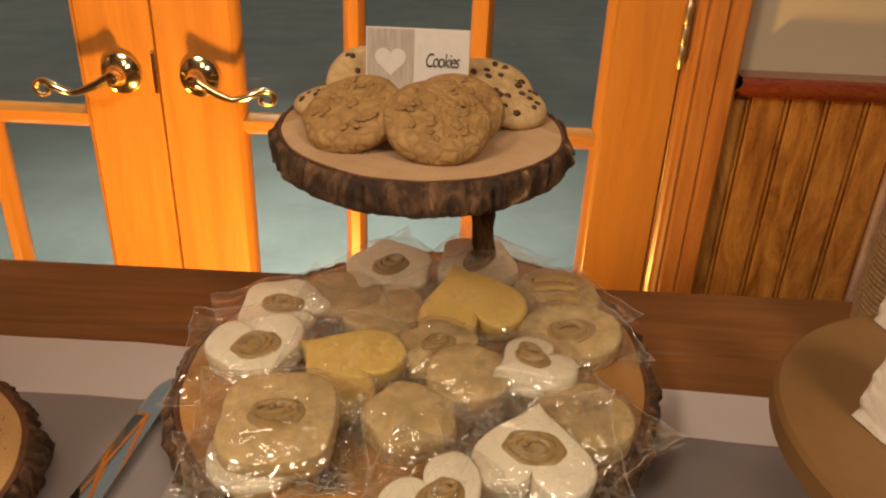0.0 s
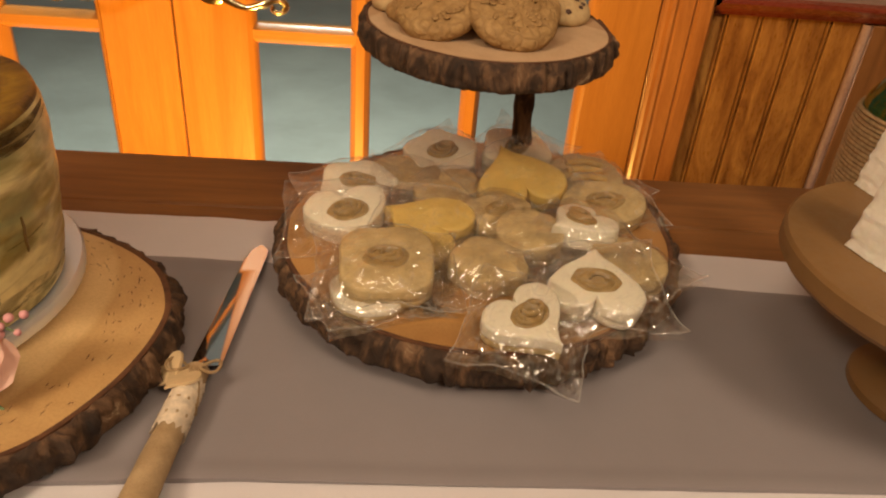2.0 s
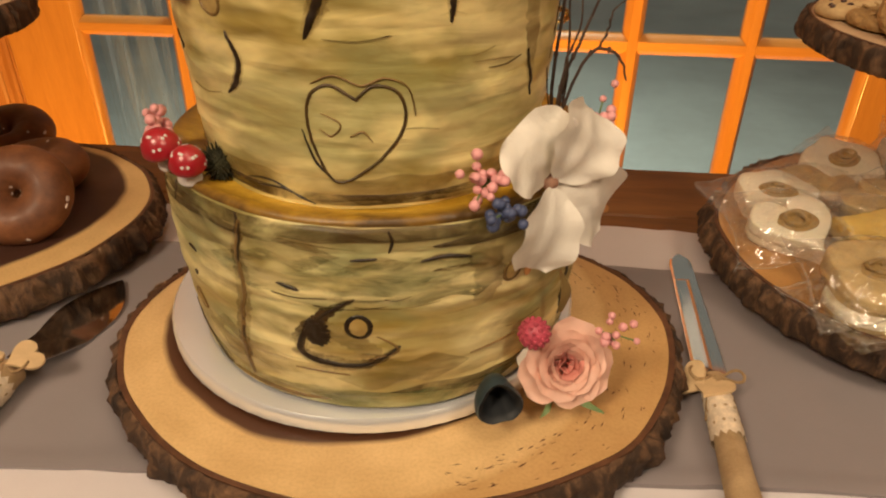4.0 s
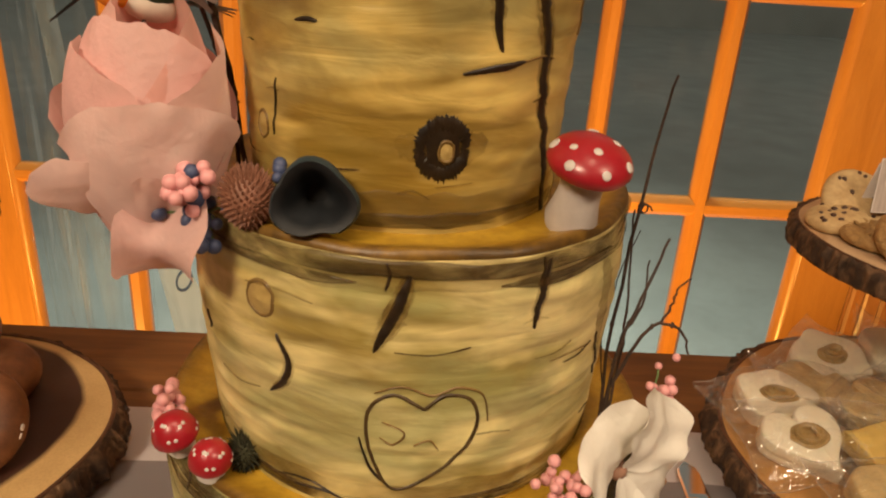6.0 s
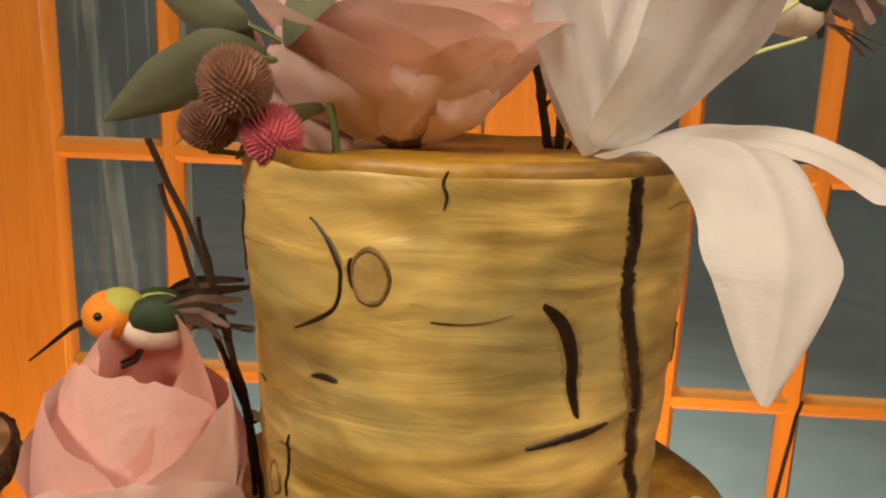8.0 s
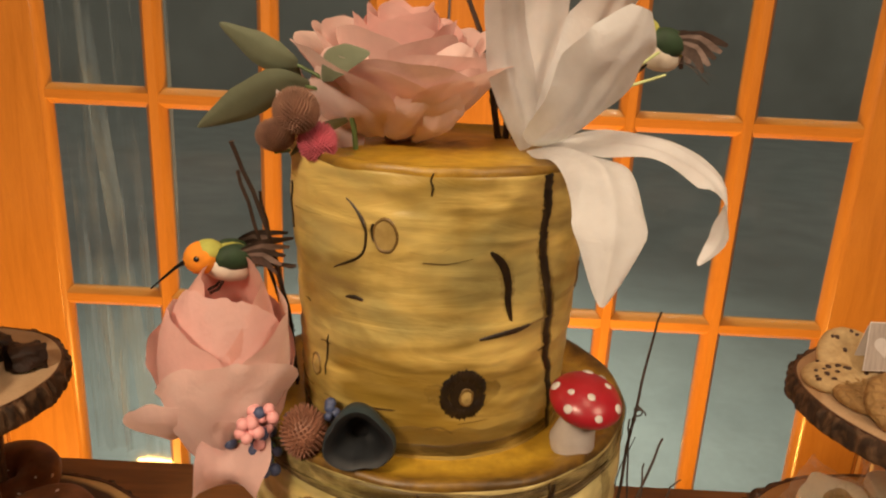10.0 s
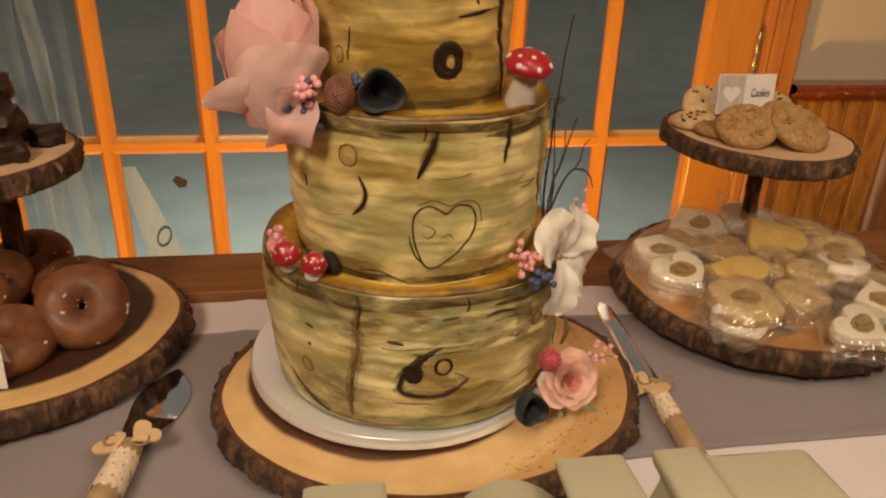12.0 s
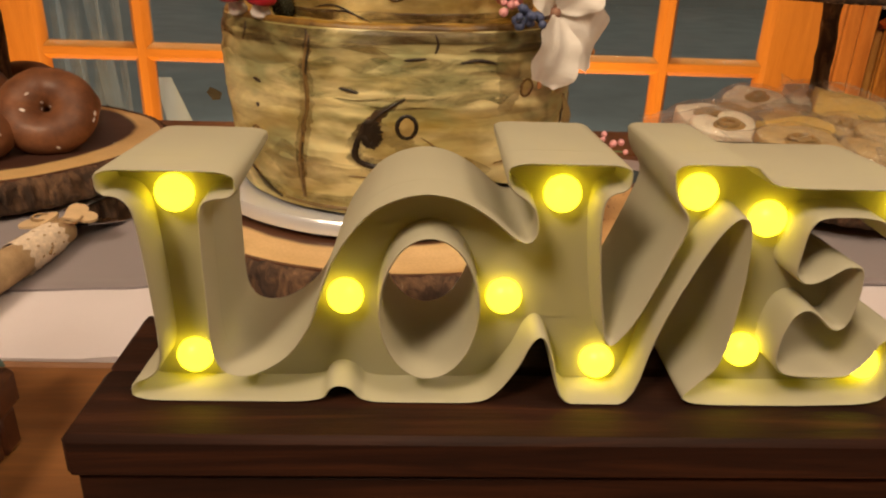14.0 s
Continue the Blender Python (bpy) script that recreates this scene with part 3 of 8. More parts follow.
def door_leaf(name, x0, x1, in0, in1, m0, m1, label, hub, way):
    leaf = thing(name, (0, 0, 0), label, "door", "double doors", "structure")
    for a, b, ch in ((x0, in0, 1), (in1, x1, 0)):
        g = Geo().box(a, FACE, 0.01, b, BACK, 2.125, 0.0025)
        part("stile", g, PINE, leaf)
    part("rail", Geo().box(in0 - 0.001, FACE + 0.0005, 0.011, in1 + 0.001, BACK, ZR[0]), PINE_RAIL, leaf)
    part("rail", Geo().box(in0 - 0.001, FACE + 0.0005, ZR[-1], in1 + 0.001, BACK, 2.124), PINE_RAIL, leaf)
    for m in (m0, m1):
        part("muntin", bar(Geo(), ZR[0], ZR[-1], "z", 0.019, m), PINE, leaf)
    xs = [in0, m0, m1, in1]
    for z in ZR[1:-1]:
        for a, b in zip(xs, xs[1:]):
            part("muntin", bar(Geo(), a, b, "x", 0.019, z), PINE_RAIL, leaf)
    # sloped glazing beads along the stiles and rails
    for x, s in ((in0, 1), (in1, -1)):
        g = Geo()
        prof = [(0, FACE), (0.006 * s, FACE + 0.003), (0.013 * s, GLASSY - 0.006), (0.013 * s, GLASSY), (0, GLASSY)]
        g.grid([[(x + u, y, z) for u, y in prof] for z in (ZR[0], ZR[-1])], close_v=True)
        part("glazing_bead", g, PINE, leaf)
    for i, (z0, z1) in enumerate(zip(ZR, ZR[1:])):
        for a, b in zip(xs, xs[1:]):
            g = Geo().add([(a, GLASSY, z0), (b, GLASSY, z0), (b, GLASSY, z1), (a, GLASSY, z1)], [(0, 1, 2, 3)])
            p = part("pane", g, PANE, leaf)
    # lever handle
    hx, hz = hub
    h = part("handle", Geo().lathe([(0.0, 0), (0.034, 0), (0.036, 0.003), (0.034, 0.007), (0.026, 0.010), (0.019, 0.016), (0.014, 0.020), (0.012, 0.03), (0.0125, 0.042), (0.010, 0.047), (0.0, 0.049)], 36, caps=False)
             .moved(Matrix.Translation((hx, FACE, hz)) @ Matrix.Rotation(radians(90), 4, "X")), BRASS, leaf, "polished brass door handle")
    g = Geo()
    bend = smooth_path([(0, 0.004, 0), (0.035, -0.016, 0), (0.067, -0.0265, 0), (0.094, -0.020, 0), (0.114, -0.0110, 0), (0.129, -0.0125, 0), (0.1365, -0.0215, 0), (0.131, -0.0315, 0), (0.120, -0.0335, 0),
                        (0.1125, -0.028, 0), (0.115, -0.0215, 0)], 44)
    pts = [(hx + way * p.x, FACE - 0.038 - 0.007 * math.sin(math.pi * min(1, p.x / 0.13)), hz + p.y) for p in bend]
    rad = [float(np.interp(k, [0, 8, 14, 22, 44], [0.0092, 0.0062, 0.0078, 0.0056, 0.0036])) for k in range(45)]
    g.tube(pts, rad, 10)
    part("lever", g, BRASS, h)
    return leaf


door_leaf("door_1", -0.52, 0.37, -0.387, 0.252, -0.182, 0.034, "amber-lit pine door leaf with small glass panes", (-0.447, 0.893), 1)
door_leaf("door_2", -1.41, -0.5235, -1.262, -0.652, -1.056, -0.846, "amber-lit pine door leaf with small glass panes and closed", (-0.583, 0.893), -1)
# strike plate and hinges
s = thing("strike_plate", (-0.5235, FACE - 0.001, 0.895), "narrow polished brass strike plate on a door edge", "strike plate")
part("plate", Geo().box(-0.006, -0.003, -0.035, 0.0005, 0.002, 0.035, 0.001), BRASS, s)
for x, z in ((0.366, 1.0), (-1.4, 1.0), (0.366, 1.85), (-1.4, 1.85), (0.366, 0.25), (-1.4, 0.25)):
    h = thing("door_hinge", (x, FACE - 0.007, z), "dull brass butt hinge between door and casing", "hinge", "door hinges")
    for k in range(3):
        part("knuckle", Geo().lathe([(0.0064, -0.05 + k * 0.0335), (0.007, -0.049 + k * 0.0335), (0.007, -0.018 + k * 0.0335), (0.0064, -0.017 + k * 0.0335)], 14), HINGE, h)
    part("pin", Geo().lathe([(0.003, -0.056), (0.005, -0.053), (0.005, 0.053), (0.003, 0.056)], 10), HINGE, h)


def casing(name, x, s):
    prof = [(0.0, 1.285), (0.0, 1.262), (0.006, 1.258), (0.010, 1.250), (0.016, 1.247), (0.022, 1.250), (0.026, 1.246), (0.048, 1.241), (0.053, 1.246), (0.058, 1.240), (0.072, 1.236), (0.080, 1.236), (0.086, 1.242), (0.086, 1.285)]
    g = Geo().grid([[(x + s * u, y, z) for u, y in prof] for z in (0.0, 2.2)], close_v=True)
    for z in (0, 2.2):
        g.add([(x + s * u, y, z) for u, y in prof], [tuple(range(len(prof)))])
    structure(name, g, CASING, "moulded pine door casing lit amber from below", "door casing", sharp=25)


casing("trim_casing_right", 0.376, 1)
casing("trim_casing_left", -1.416, -1)
structure("trim_jamb_right", Geo().box(0.3725, 1.266, 0, 0.395, 1.43, 2.15), CASING, "pine door jamb", "jamb")
structure("trim_jamb_left", Geo().box(-1.435, 1.266, 0, -1.4125, 1.43, 2.15), CASING, "pine door jamb", "jamb")
structure("trim_casing_top", Geo().box(-1.50, 1.236, 2.16, 0.462, 1.285, 2.25, 0.006), CASING, "pine door casing over the doors", "door casing")

# beadboard wainscot with its rail
wainscot = tagged(part("wall_wainscot", Geo().box(0.462, 1.276, 0, 2.8, 1.285, 0.905), BEADBOARD), "varnished oak beadboard wainscot with double grooves", "wainscot", "", "structure")


def board(w):
    prof = [(0.0, 0.009), (0.0005, 0.002), (0.002, 0), (w - 0.0135, 0), (w - 0.0118, 0.007), (w - 0.0098, 0.007), (w - 0.008, 0), (w - 0.0050, 0), (w - 0.0035, 0.006), (w - 0.001, 0.009)]
    g = Geo().grid([[(u, y, z) for u, y in prof] for z in (0.0, 0.905)], close_v=True)
    return g.mesh("board", BEADBOARD, 25)


bd = board(0.0675)
for k in range(5):
    part("board", bd, BEADBOARD, wainscot, m=Matrix.Translation((0.437 + 0.0675 * k, 1.267, 0)))
g = Geo()
prof = [(1.285, 0.943), (1.225, 0.943), (1.218, 0.938), (1.218, 0.930), (1.226, 0.924), (1.238, 0.920), (1.250, 0.912), (1.256, 0.903), (1.270, 0.900), (1.285, 0.900)]
g.grid([[(x, y, z) for y, z in prof] for x in (0.4625, 2.8)], close_v=True)
structure("trim_chair_rail", g, RAIL_RED, "dark red mahogany chair rail along the wall", "chair rail", sharp=25)
structure("trim_corner_bead", Geo().tube([(0.772, 1.262, 0.0), (0.772, 1.262, 0.9)], 0.009, 12), TRIM_PINK, "worn pale quarter-round strip on the panelling", "trim strip")
structure("wall_panel", Geo().box(0.779, 1.255, 0, 2.8, 1.276, 0.90), PANEL_BROWN, "plain brown varnished wood panel below the rail", "wood panel")

# table of brown planks
table = thing("plank_table", (0, 0, 0), "long brown stained plank table under a grey cloth", "table")
ys = [-0.42, -0.29, -0.16, -0.03, 0.10, 0.23, 0.36, 0.49, 0.615, 0.742]
for a, b in zip(ys, ys[1:]):
    part("plank", Geo().box(-2.3, a + 0.0006, 0.757, 1.6, b - 0.0006, TABLE - 0.003, 0.0025), TABLEWOOD, table)
part("apron", Geo().box(-2.2, -0.36, 0.66, 1.5, -0.33, 0.756), TABLEWOOD, table)
part("apron", Geo().box(-2.2, 0.65, 0.66, 1.5, 0.68, 0.756), TABLEWOOD, table)
for x in (-2.15, 1.4):
    for y in (-0.3, 0.58):
        part("leg", Geo().box(x, y, 0.0, x + 0.08, y + 0.08, 0.757, 0.004), TABLEWOOD, table)


# a white cloth with a grey runner over it
def cloth_z(x, y, seed):
    z = 0.0
    for xx, sl, hgt, w in ((-0.235, 0.10, 0.0022, 0.007), (-0.70, -0.05, 0.0022, 0.012), (0.10, 0.02, 0.0016, 0.012), (-1.2, 0.05, 0.0025, 0.01)):
        q = (x - xx - sl * (y - 0.5) - 0.004 * wob(y * 4, xx)) / w
        z += hgt * math.exp(-q * q)
    return z + 0.0022 * (0.5 + wob(x * 7, y * 9, seed)) + 0.0022 * max(0, wob(x * 2.5, y * 16, seed + 3)) + 0.0020 * max(0, wob(x * 14 + y * 9, y * 3 - x * 2, seed + 6))


def sheet(name, y0f, y1f, base, mat, label, seed, hem=0.0, over=False):
    rows = []
    for i in range(281):
        x = -1.9 + 3.2 * i / 280
        y0, y1 = y0f(x), y1f(x)
        row = [(x, y0 + 0.0004, base - 0.0004)]
        for j in range(61):
            y = y0 + (y1 - y0) * j / 60
            edge = min(j, 60 - j)
            row.append((x, y, base + max(0.0004, cloth_z(x, y, seed), cloth_z(x, y, 0.3) - 0.0008 if over else 0) + hem * (edge in (1, 2)) + hem * 0.5 * (edge in (0, 3))))
        row.append((x, y1 - 0.0004, base - 0.0004))
        rows.append(row)
    return tagged(part(name, Geo().grid(rows), mat, sharp=60), label, "tablecloth")


sheet("tablecloth", lambda x: 0.106 + 0.0025 * math.sin(3 * x) + 0.004 * wob(x * 2, 1.3), lambda x: 0.582 - 0.062 * min(0.8, max(0.0, x + 0.3)) + 0.003 * wob(x * 2, 5.1), TABLE - 0.0024, CLOTH_WHITE,
      "white cotton cloth lying along the plank table", 0.3, 0.0006)
sheet("table_runner", lambda x: 0.228 + 0.055 * min(0.0, x + 0.2) + 0.004 * wob(x * 2, 7.3), lambda x: 0.498 - 0.035 * max(0.0, x + 0.3) + 0.003 * wob(x * 2, 9.1), TABLE, CLOTH,
      "mauve-grey runner with soft folds over the white cloth", 1.7, 0.0014, True)


# ---- log slices ----
def outline(rx, ry, seed, n, wavy):
    pts = []
    for k in range(n):
        a = 2 * math.pi * k / n
        c, s = math.cos(a), math.sin(a)
        r = 1 + wavy * (wob(c * 1.3, s * 1.3, seed) + 0.5 * wob(c * 3.1, s * 3.1, seed + 4))
        pts.append((rx * r * c, ry * r * s))
    return pts


def log_slice(parent, z0, z1, rx, ry, seed, top_mat, wavy=0.05, thick=0.008, n=330, off=(0, 0), chunky=1.0, lean=0.0):
    """A sawn log slice with its bark: disc, dark inner bark line and rough bark ring as parts of parent."""
    pts = [(x + off[0] + lean * (y if y > 0 else 0.3 * y), y + off[1]) for x, y in outline(rx, ry, seed, n, wavy)]
    t = z1 - z0
    g = Geo()
    inner = [[(off[0] + (x - off[0]) * k, off[1] + (y - off[1]) * k, z1 + 0.0004 * wob(x * 30, y * 30, seed)) for x, y in pts] for k in (0.33, 0.66, 0.985)]
    g.grid(inner, close_v=True).fan(inner[0], (off[0], off[1], z1))
    low = [(off[0] + (x - off[0]) * 0.985, off[1] + (y - off[1]) * 0.985, z0) for x, y in pts]
    g.grid([inner[-1], low], close_v=True).fan(low, (off[0], off[1], z0))
    part("wood_disc", g, top_mat, parent, sharp=50)
    # thin cambium line
    g = Geo()
    rows = []
    for k, dz in ((0.982, 0.0003), (0.990, 0.0012), (1.004, 0.0008), (1.004, -t * 0.9)):
        rows.append([(off[0] + (x - off[0]) * k, off[1] + (y - off[1]) * k, z1 + dz) for x, y in pts])
    g.grid(rows, close_v=True)
    part("inner_bark", g, BARK_RIM, parent)
    g = Geo()
    rows = []
    m = 9
    for j in range(m + 1):
        u = j / m
        row = []
        for i, (x, y) in enumerate(pts):
            a = 2 * math.pi * i / n
            cx, cy = math.cos(a), math.sin(a)
            ridge = 1.5 * abs(wob(cx * 17 * chunky, cy * 17 * chunky, seed + u * 0.6)) + 0.8 * abs(wob(cx * 42, cy * 42, seed + u * 1.6)) - 0.25 + 0.4 * wob(cx * 70, cy * 70, seed + u * 5)
            prof = math.sin(math.pi * min(1, max(0, 0.06 + 0.9 * u))) ** 0.35
            o = thick * prof * (0.55 + 0.9 * ridge)
            if j in (0, m):
                o *= 0.35
            d = math.hypot(x - off[0], y - off[1])
            k = 1.004 + o / d
            zz = z1 + 0.0006 - (t + 0.0006) * u + (0.0025 * wob(cx * 30, cy * 30, seed + 9) if j < 2 else 0) + (0.003 * abs(wob(cx * 26, cy * 26, seed + 2)) if j == m else 0)
            row.append((off[0] + (x - off[0]) * k, off[1] + (y - off[1]) * k, zz))
        rows.append(row)
    rows = [[(off[0] + (x - off[0]) * 1.0, off[1] + (y - off[1]) * 1.0, z1 - 0.001) for x, y in pts]] + rows + [[(off[0] + (x - off[0]) * 0.97, off[1] + (y - off[1]) * 0.97, z0 + 0.001) for x, y in pts]]
    g.grid(rows, close_v=True)
    part("bark", g, BARK, parent, "rough dark bark", sharp=70)


cake_slab = thing("log_slice_board", (-0.492, 0.335, TABLE + 0.002), "pale round log slice with dark bark under the cake", "log slice")
log_slice(cake_slab, 0.003, 0.032, 0.215, 0.176, 2.0, SLAB_PALE, 0.03, 0.009)
rnd = random.Random(21)
g = Geo()
for k in range(120):
    a = radians(rnd.uniform(-75, 55))
    r = rnd.uniform(0.80, 0.96)
    x, y = 0.215 * r * math.cos(a), 0.176 * r * math.sin(a)
    t = Vector((-math.sin(a), math.cos(a), 0)) * rnd.uniform(0.001, 0.004) + Vector((rnd.gauss(0, 0.0006), rnd.gauss(0, 0.0006), 0))
    w = Vector((t.y, -t.x, 0)).normalized() * rnd.uniform(0.0002, 0.0006)
    p = Vector((x, y, 0.0328))
    g.add([p - t, p + w, p + t, p - w], [(0, 1, 2, 3)])
part("surface_checks", g, BARK_RIM, cake_slab, "fine dark drying cracks")

cookie_stand = thing("cookie_stand", (-0.022, 0.515, TABLE + 0.002), "two-tier stand of red-brown log slices with bark edges", "cake stand", "log stands")
log_slice(cookie_stand, 0.012, 0.043, 0.186, 0.200, 5.0, SLAB_RED, 0.02, 0.010, lean=0.16)
for fx, fy in ((0.1, 0.1), (-0.1, 0.1), (0.1, -0.1), (-0.1, -0.1)):
    part("foot", Geo().lathe([(0.010, 0.0), (0.012, 0.002), (0.012, 0.0125), (0.010, 0.0126)], 16, (fx, fy)), BARK_RIM, cookie_stand)
log_slice(cookie_stand, 0.200, 0.224, 0.111, 0.131, 7.0, SLAB_CREAM, 0.03, 0.006, 260, (-0.005, 0.058))


def branch(parent, base, top, r, seed):
    pts, rad = [], []
    for k in range(13):
        u = k / 12
        pts.append(Vector(base).lerp(Vector(top), u) + Vector((0.003 * wob(u * 4, seed), 0.003 * wob(u * 4, seed + 3), 0)))
        rad.append(r * (1 + 0.12 * wob(u * 9, seed + 7) + (0.15 * (1 - u * 8) if u < 0.12 else 0)))
    g = Geo().tube(pts, rad, 18)
    g.v = [(x + 0.0016 * wob(x * 300, y * 300, z * 40), y + 0.0016 * wob(x * 300, y * 300, z * 40 + 9), z) for x, y, z in g.v]
    part("stem", g, BARK, parent, "short bark-covered branch", sharp=70)


branch(cookie_stand, (0.058, 0.128, 0.042), (0.044, 0.120, 0.202), 0.0108, 1.0)

donut_stand = thing("doughnut_stand", (-0.955, 0.478, TABLE + 0.002), "two-tier stand of log slices with dark walnut hearts", "cake stand", "log stands")
log_slice(donut_stand, 0.004, 0.036, 0.183, 0.172, 11.0, SLAB_TWO, 0.03, 0.009)
log_slice(donut_stand, 0.205, 0.230, 0.105, 0.110, 13.0, SLAB_CREAM, 0.03, 0.006, 260, (-0.015, 0.035))
branch(donut_stand, (-0.02, 0.10, 0.035), (-0.015, 0.095, 0.208), 0.0125, 4.0)

# ---- the cake ----
TIERS = [((-0.506, 0.366), 0.853, 0.995, [(0, 0.1415), (0.2, 0.1455), (0.5, 0.1495), (0.75, 0.1515), (0.92, 0.149), (1, 0.144)]),
         ((-0.508, 0.352), 0.991, 1.139, [(0, 0.1115), (0.15, 0.1140), (0.5, 0.118), (0.8, 0.1205), (0.95, 0.1195), (1, 0.117)]),
         ((-0.513, 0.339), 1.135, 1.297, [(0, 0.0795), (0.25, 0.0815), (0.55, 0.0840), (0.8, 0.0860), (0.95, 0.0860), (1, 0.0845)])]
cake = thing("tree_trunk_cake", (-0.508, 0.355, 0.834), "three-tier cake painted like carved birch trunks on a foil board", "cake")
CB = Vector((-0.508, 0.355, 0.834))
board_r = 0.162
g = Geo().lathe([(board_r - 0.004, 0.0), (board_r, 0.0015), (board_r, 0.010), (board_r - 0.002, 0.0125), (board_r - 0.01, 0.013), (0.10, 0.0135)], 264)
g.v = [(x * (1 + 0.0012 * math.sin(66 * math.atan2(y, x))) if z > 0.001 and math.hypot(x, y) > board_r - 0.003 else x, y * (1 + 0.0012 * math.sin(66 * math.atan2(y, x))) if z > 0.001 and math.hypot(x, y) > board_r - 0.003 else y, z) for x, y, z in g.v]
part("cake_board", g.moved(Matrix.Translation((-0.009, 0.022, 0.003))), SILVER, cake, "silver foil cake board")


def tier_r(i, a, z):
    _, z0, z1, prof = TIERS[i]
    c, s = math.cos(a), math.sin(a)
    u = (z - z0) / (z1 - z0)
    r = np.interp(u, [p[0] for p in prof], [p[1] for p in prof])
    r += 0.0016 * wob(c * 1.6, s * 1.6, z * 30 + i * 7) + 0.0010 * wob(c * 4, s * 4, z * 110 + i) + (0.0007 + 0.0006 * max(0.0, u - 0.6)) * wob(c * 2.4, s * 2.4, z * 210 + i * 3)
    r += 0.0022 * max(0.0, 1 - abs(u - 0.965) / 0.04) * (0.5 + wob(c * 3, s * 3, i * 5.0))
    return float(r)


def tier_point(i, a, z, out=0.0):
    (cx, cy) = TIERS[i][0]
    r = tier_r(i, a, z) + out
    return Vector((cx + r * math.cos(a), cy + r * math.sin(a), z)) - CB


def make_tier(i, mat, label):
    (cx, cy), z0, z1, _ = TIERS[i]
    n, m = 160, 84
    rows = []
    for j in range(m + 1):
        z = z0 + (z1 - z0 - 0.004) * j / m
        rows.append([tier_point(i, 2 * math.pi * k / n, z) for k in range(n)])
    for dr, dz in ((0.0015, 0.002), (0.004, 0.0032)):
        rows.append([Vector((cx + (tier_r(i, 2 * math.pi * k / n, z1 - 0.004) - dr) * math.cos(2 * math.pi * k / n), cy + (tier_r(i, 2 * math.pi * k / n, z1 - 0.004) - dr) * math.sin(2 * math.pi * k / n),
                             z1 - 0.004 + dz)) - CB for k in range(n)])
    tier = part("tier", Geo().grid(rows, close_v=True), mat, cake, label, sharp=80)
    g = Geo()
    rows = []
    for q, dz in ((1.001, -0.0050), (1.001, -0.0036), (0.992, -0.0012), (0.975, -0.0002), (0.950, -0.0010), (0.920, -0.0024), (0.86, -0.0045), (0.7, -0.004), (0.4, -0.003), (0.1, -0.003)):
        rows.append([Vector((cx + tier_r(i, 2 * math.pi * k / n, z1 - 0.004) * q * math.cos(2 * math.pi * k / n), cy + tier_r(i, 2 * math.pi * k / n, z1 - 0.004) * q * math.sin(2 * math.pi * k / n),
                             z1 + dz + 0.0009 * (0.3 + wob(math.cos(2 * math.pi * k / n) * 3, math.sin(2 * math.pi * k / n) * 3, q * 9 + i)))) - CB for k in range(n)])
    g.grid(rows, close_v=True).fan(rows[-1], Vector((cx, cy, z1 - 0.003)) - CB)
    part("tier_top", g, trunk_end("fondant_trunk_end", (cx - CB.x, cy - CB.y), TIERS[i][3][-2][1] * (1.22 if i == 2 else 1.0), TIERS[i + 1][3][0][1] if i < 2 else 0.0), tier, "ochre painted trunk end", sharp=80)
    return tier


tiers = [make_tier(0, FOND_LOW, "greenish birch-painted fondant tier"), make_tier(1, FOND_MID, "cream and ochre birch-painted fondant tier with a carved heart"),
         make_tier(2, FOND_TOP, "yellow birch-painted fondant tier with knots")]

# ---- lit letters on their crate ----
def chaikin(pts, times=2):
    for _ in range(times):
        out = []
        for p, q in zip(pts, pts[1:] + pts[:1]):
            out += [(p[0] * 0.78 + q[0] * 0.22, p[1] * 0.78 + q[1] * 0.22), (p[0] * 0.22 + q[0] * 0.78, p[1] * 0.22 + q[1] * 0.78)]
        pts = out
    return pts


def sheer_plastic(name, c, through_light):
    """Thin plastic: half of the light goes through, scattered."""
    m, nt, b = nodes_of(name)
    v = coords(nt)
    link(nt, ramp_node(nt, noise_node(nt, v, 14, 4), [(0.3, tuple(x * 0.93 for x in c)), (0.7, c)]), b.inputs["Base Color"])
    bump_node(nt, noise_node(nt, v, 240, 3), 0.08, 0.0006, b)
    b.inputs["Roughness"].default_value = 0.5
    tl, mx = nt.nodes.new("ShaderNodeBsdfTranslucent"), nt.nodes.new("ShaderNodeMixShader")
    tl.inputs["Color"].default_value = (min(1, c[0] * 1.4), min(1, c[1] * 1.4), c[2] * 1.4, 1)
    mx.inputs[0].default_value = through_light
    link(nt, b.outputs[0], mx.inputs[1])
    link(nt, tl.outputs[0], mx.inputs[2])
    link(nt, mx.outputs[0], nt.nodes["Material Output"].inputs["Surface"])
    return m


UPPER_L = [(0, 103), (26, 103), (53, 103), (53, 92), (40, 90.5), (38, 84), (38, 50), (38, 22), (43, 14), (54, 14), (68, 23), (77, 37)]
UPPER_O = [(81, 50), (86, 65), (93, 77), (102, 88), (113, 94), (125, 96.5), (138, 94), (150, 87), (160, 78), (165, 76), (168, 80), (166, 91), (155, 98)]
UPPER_V = [(154, 109), (180, 109), (203, 109), (203, 98), (194, 96), (193, 84), (196, 58), (201, 32), (204, 30), (212, 42), (221, 66), (228, 86), (220, 95), (217, 110)]
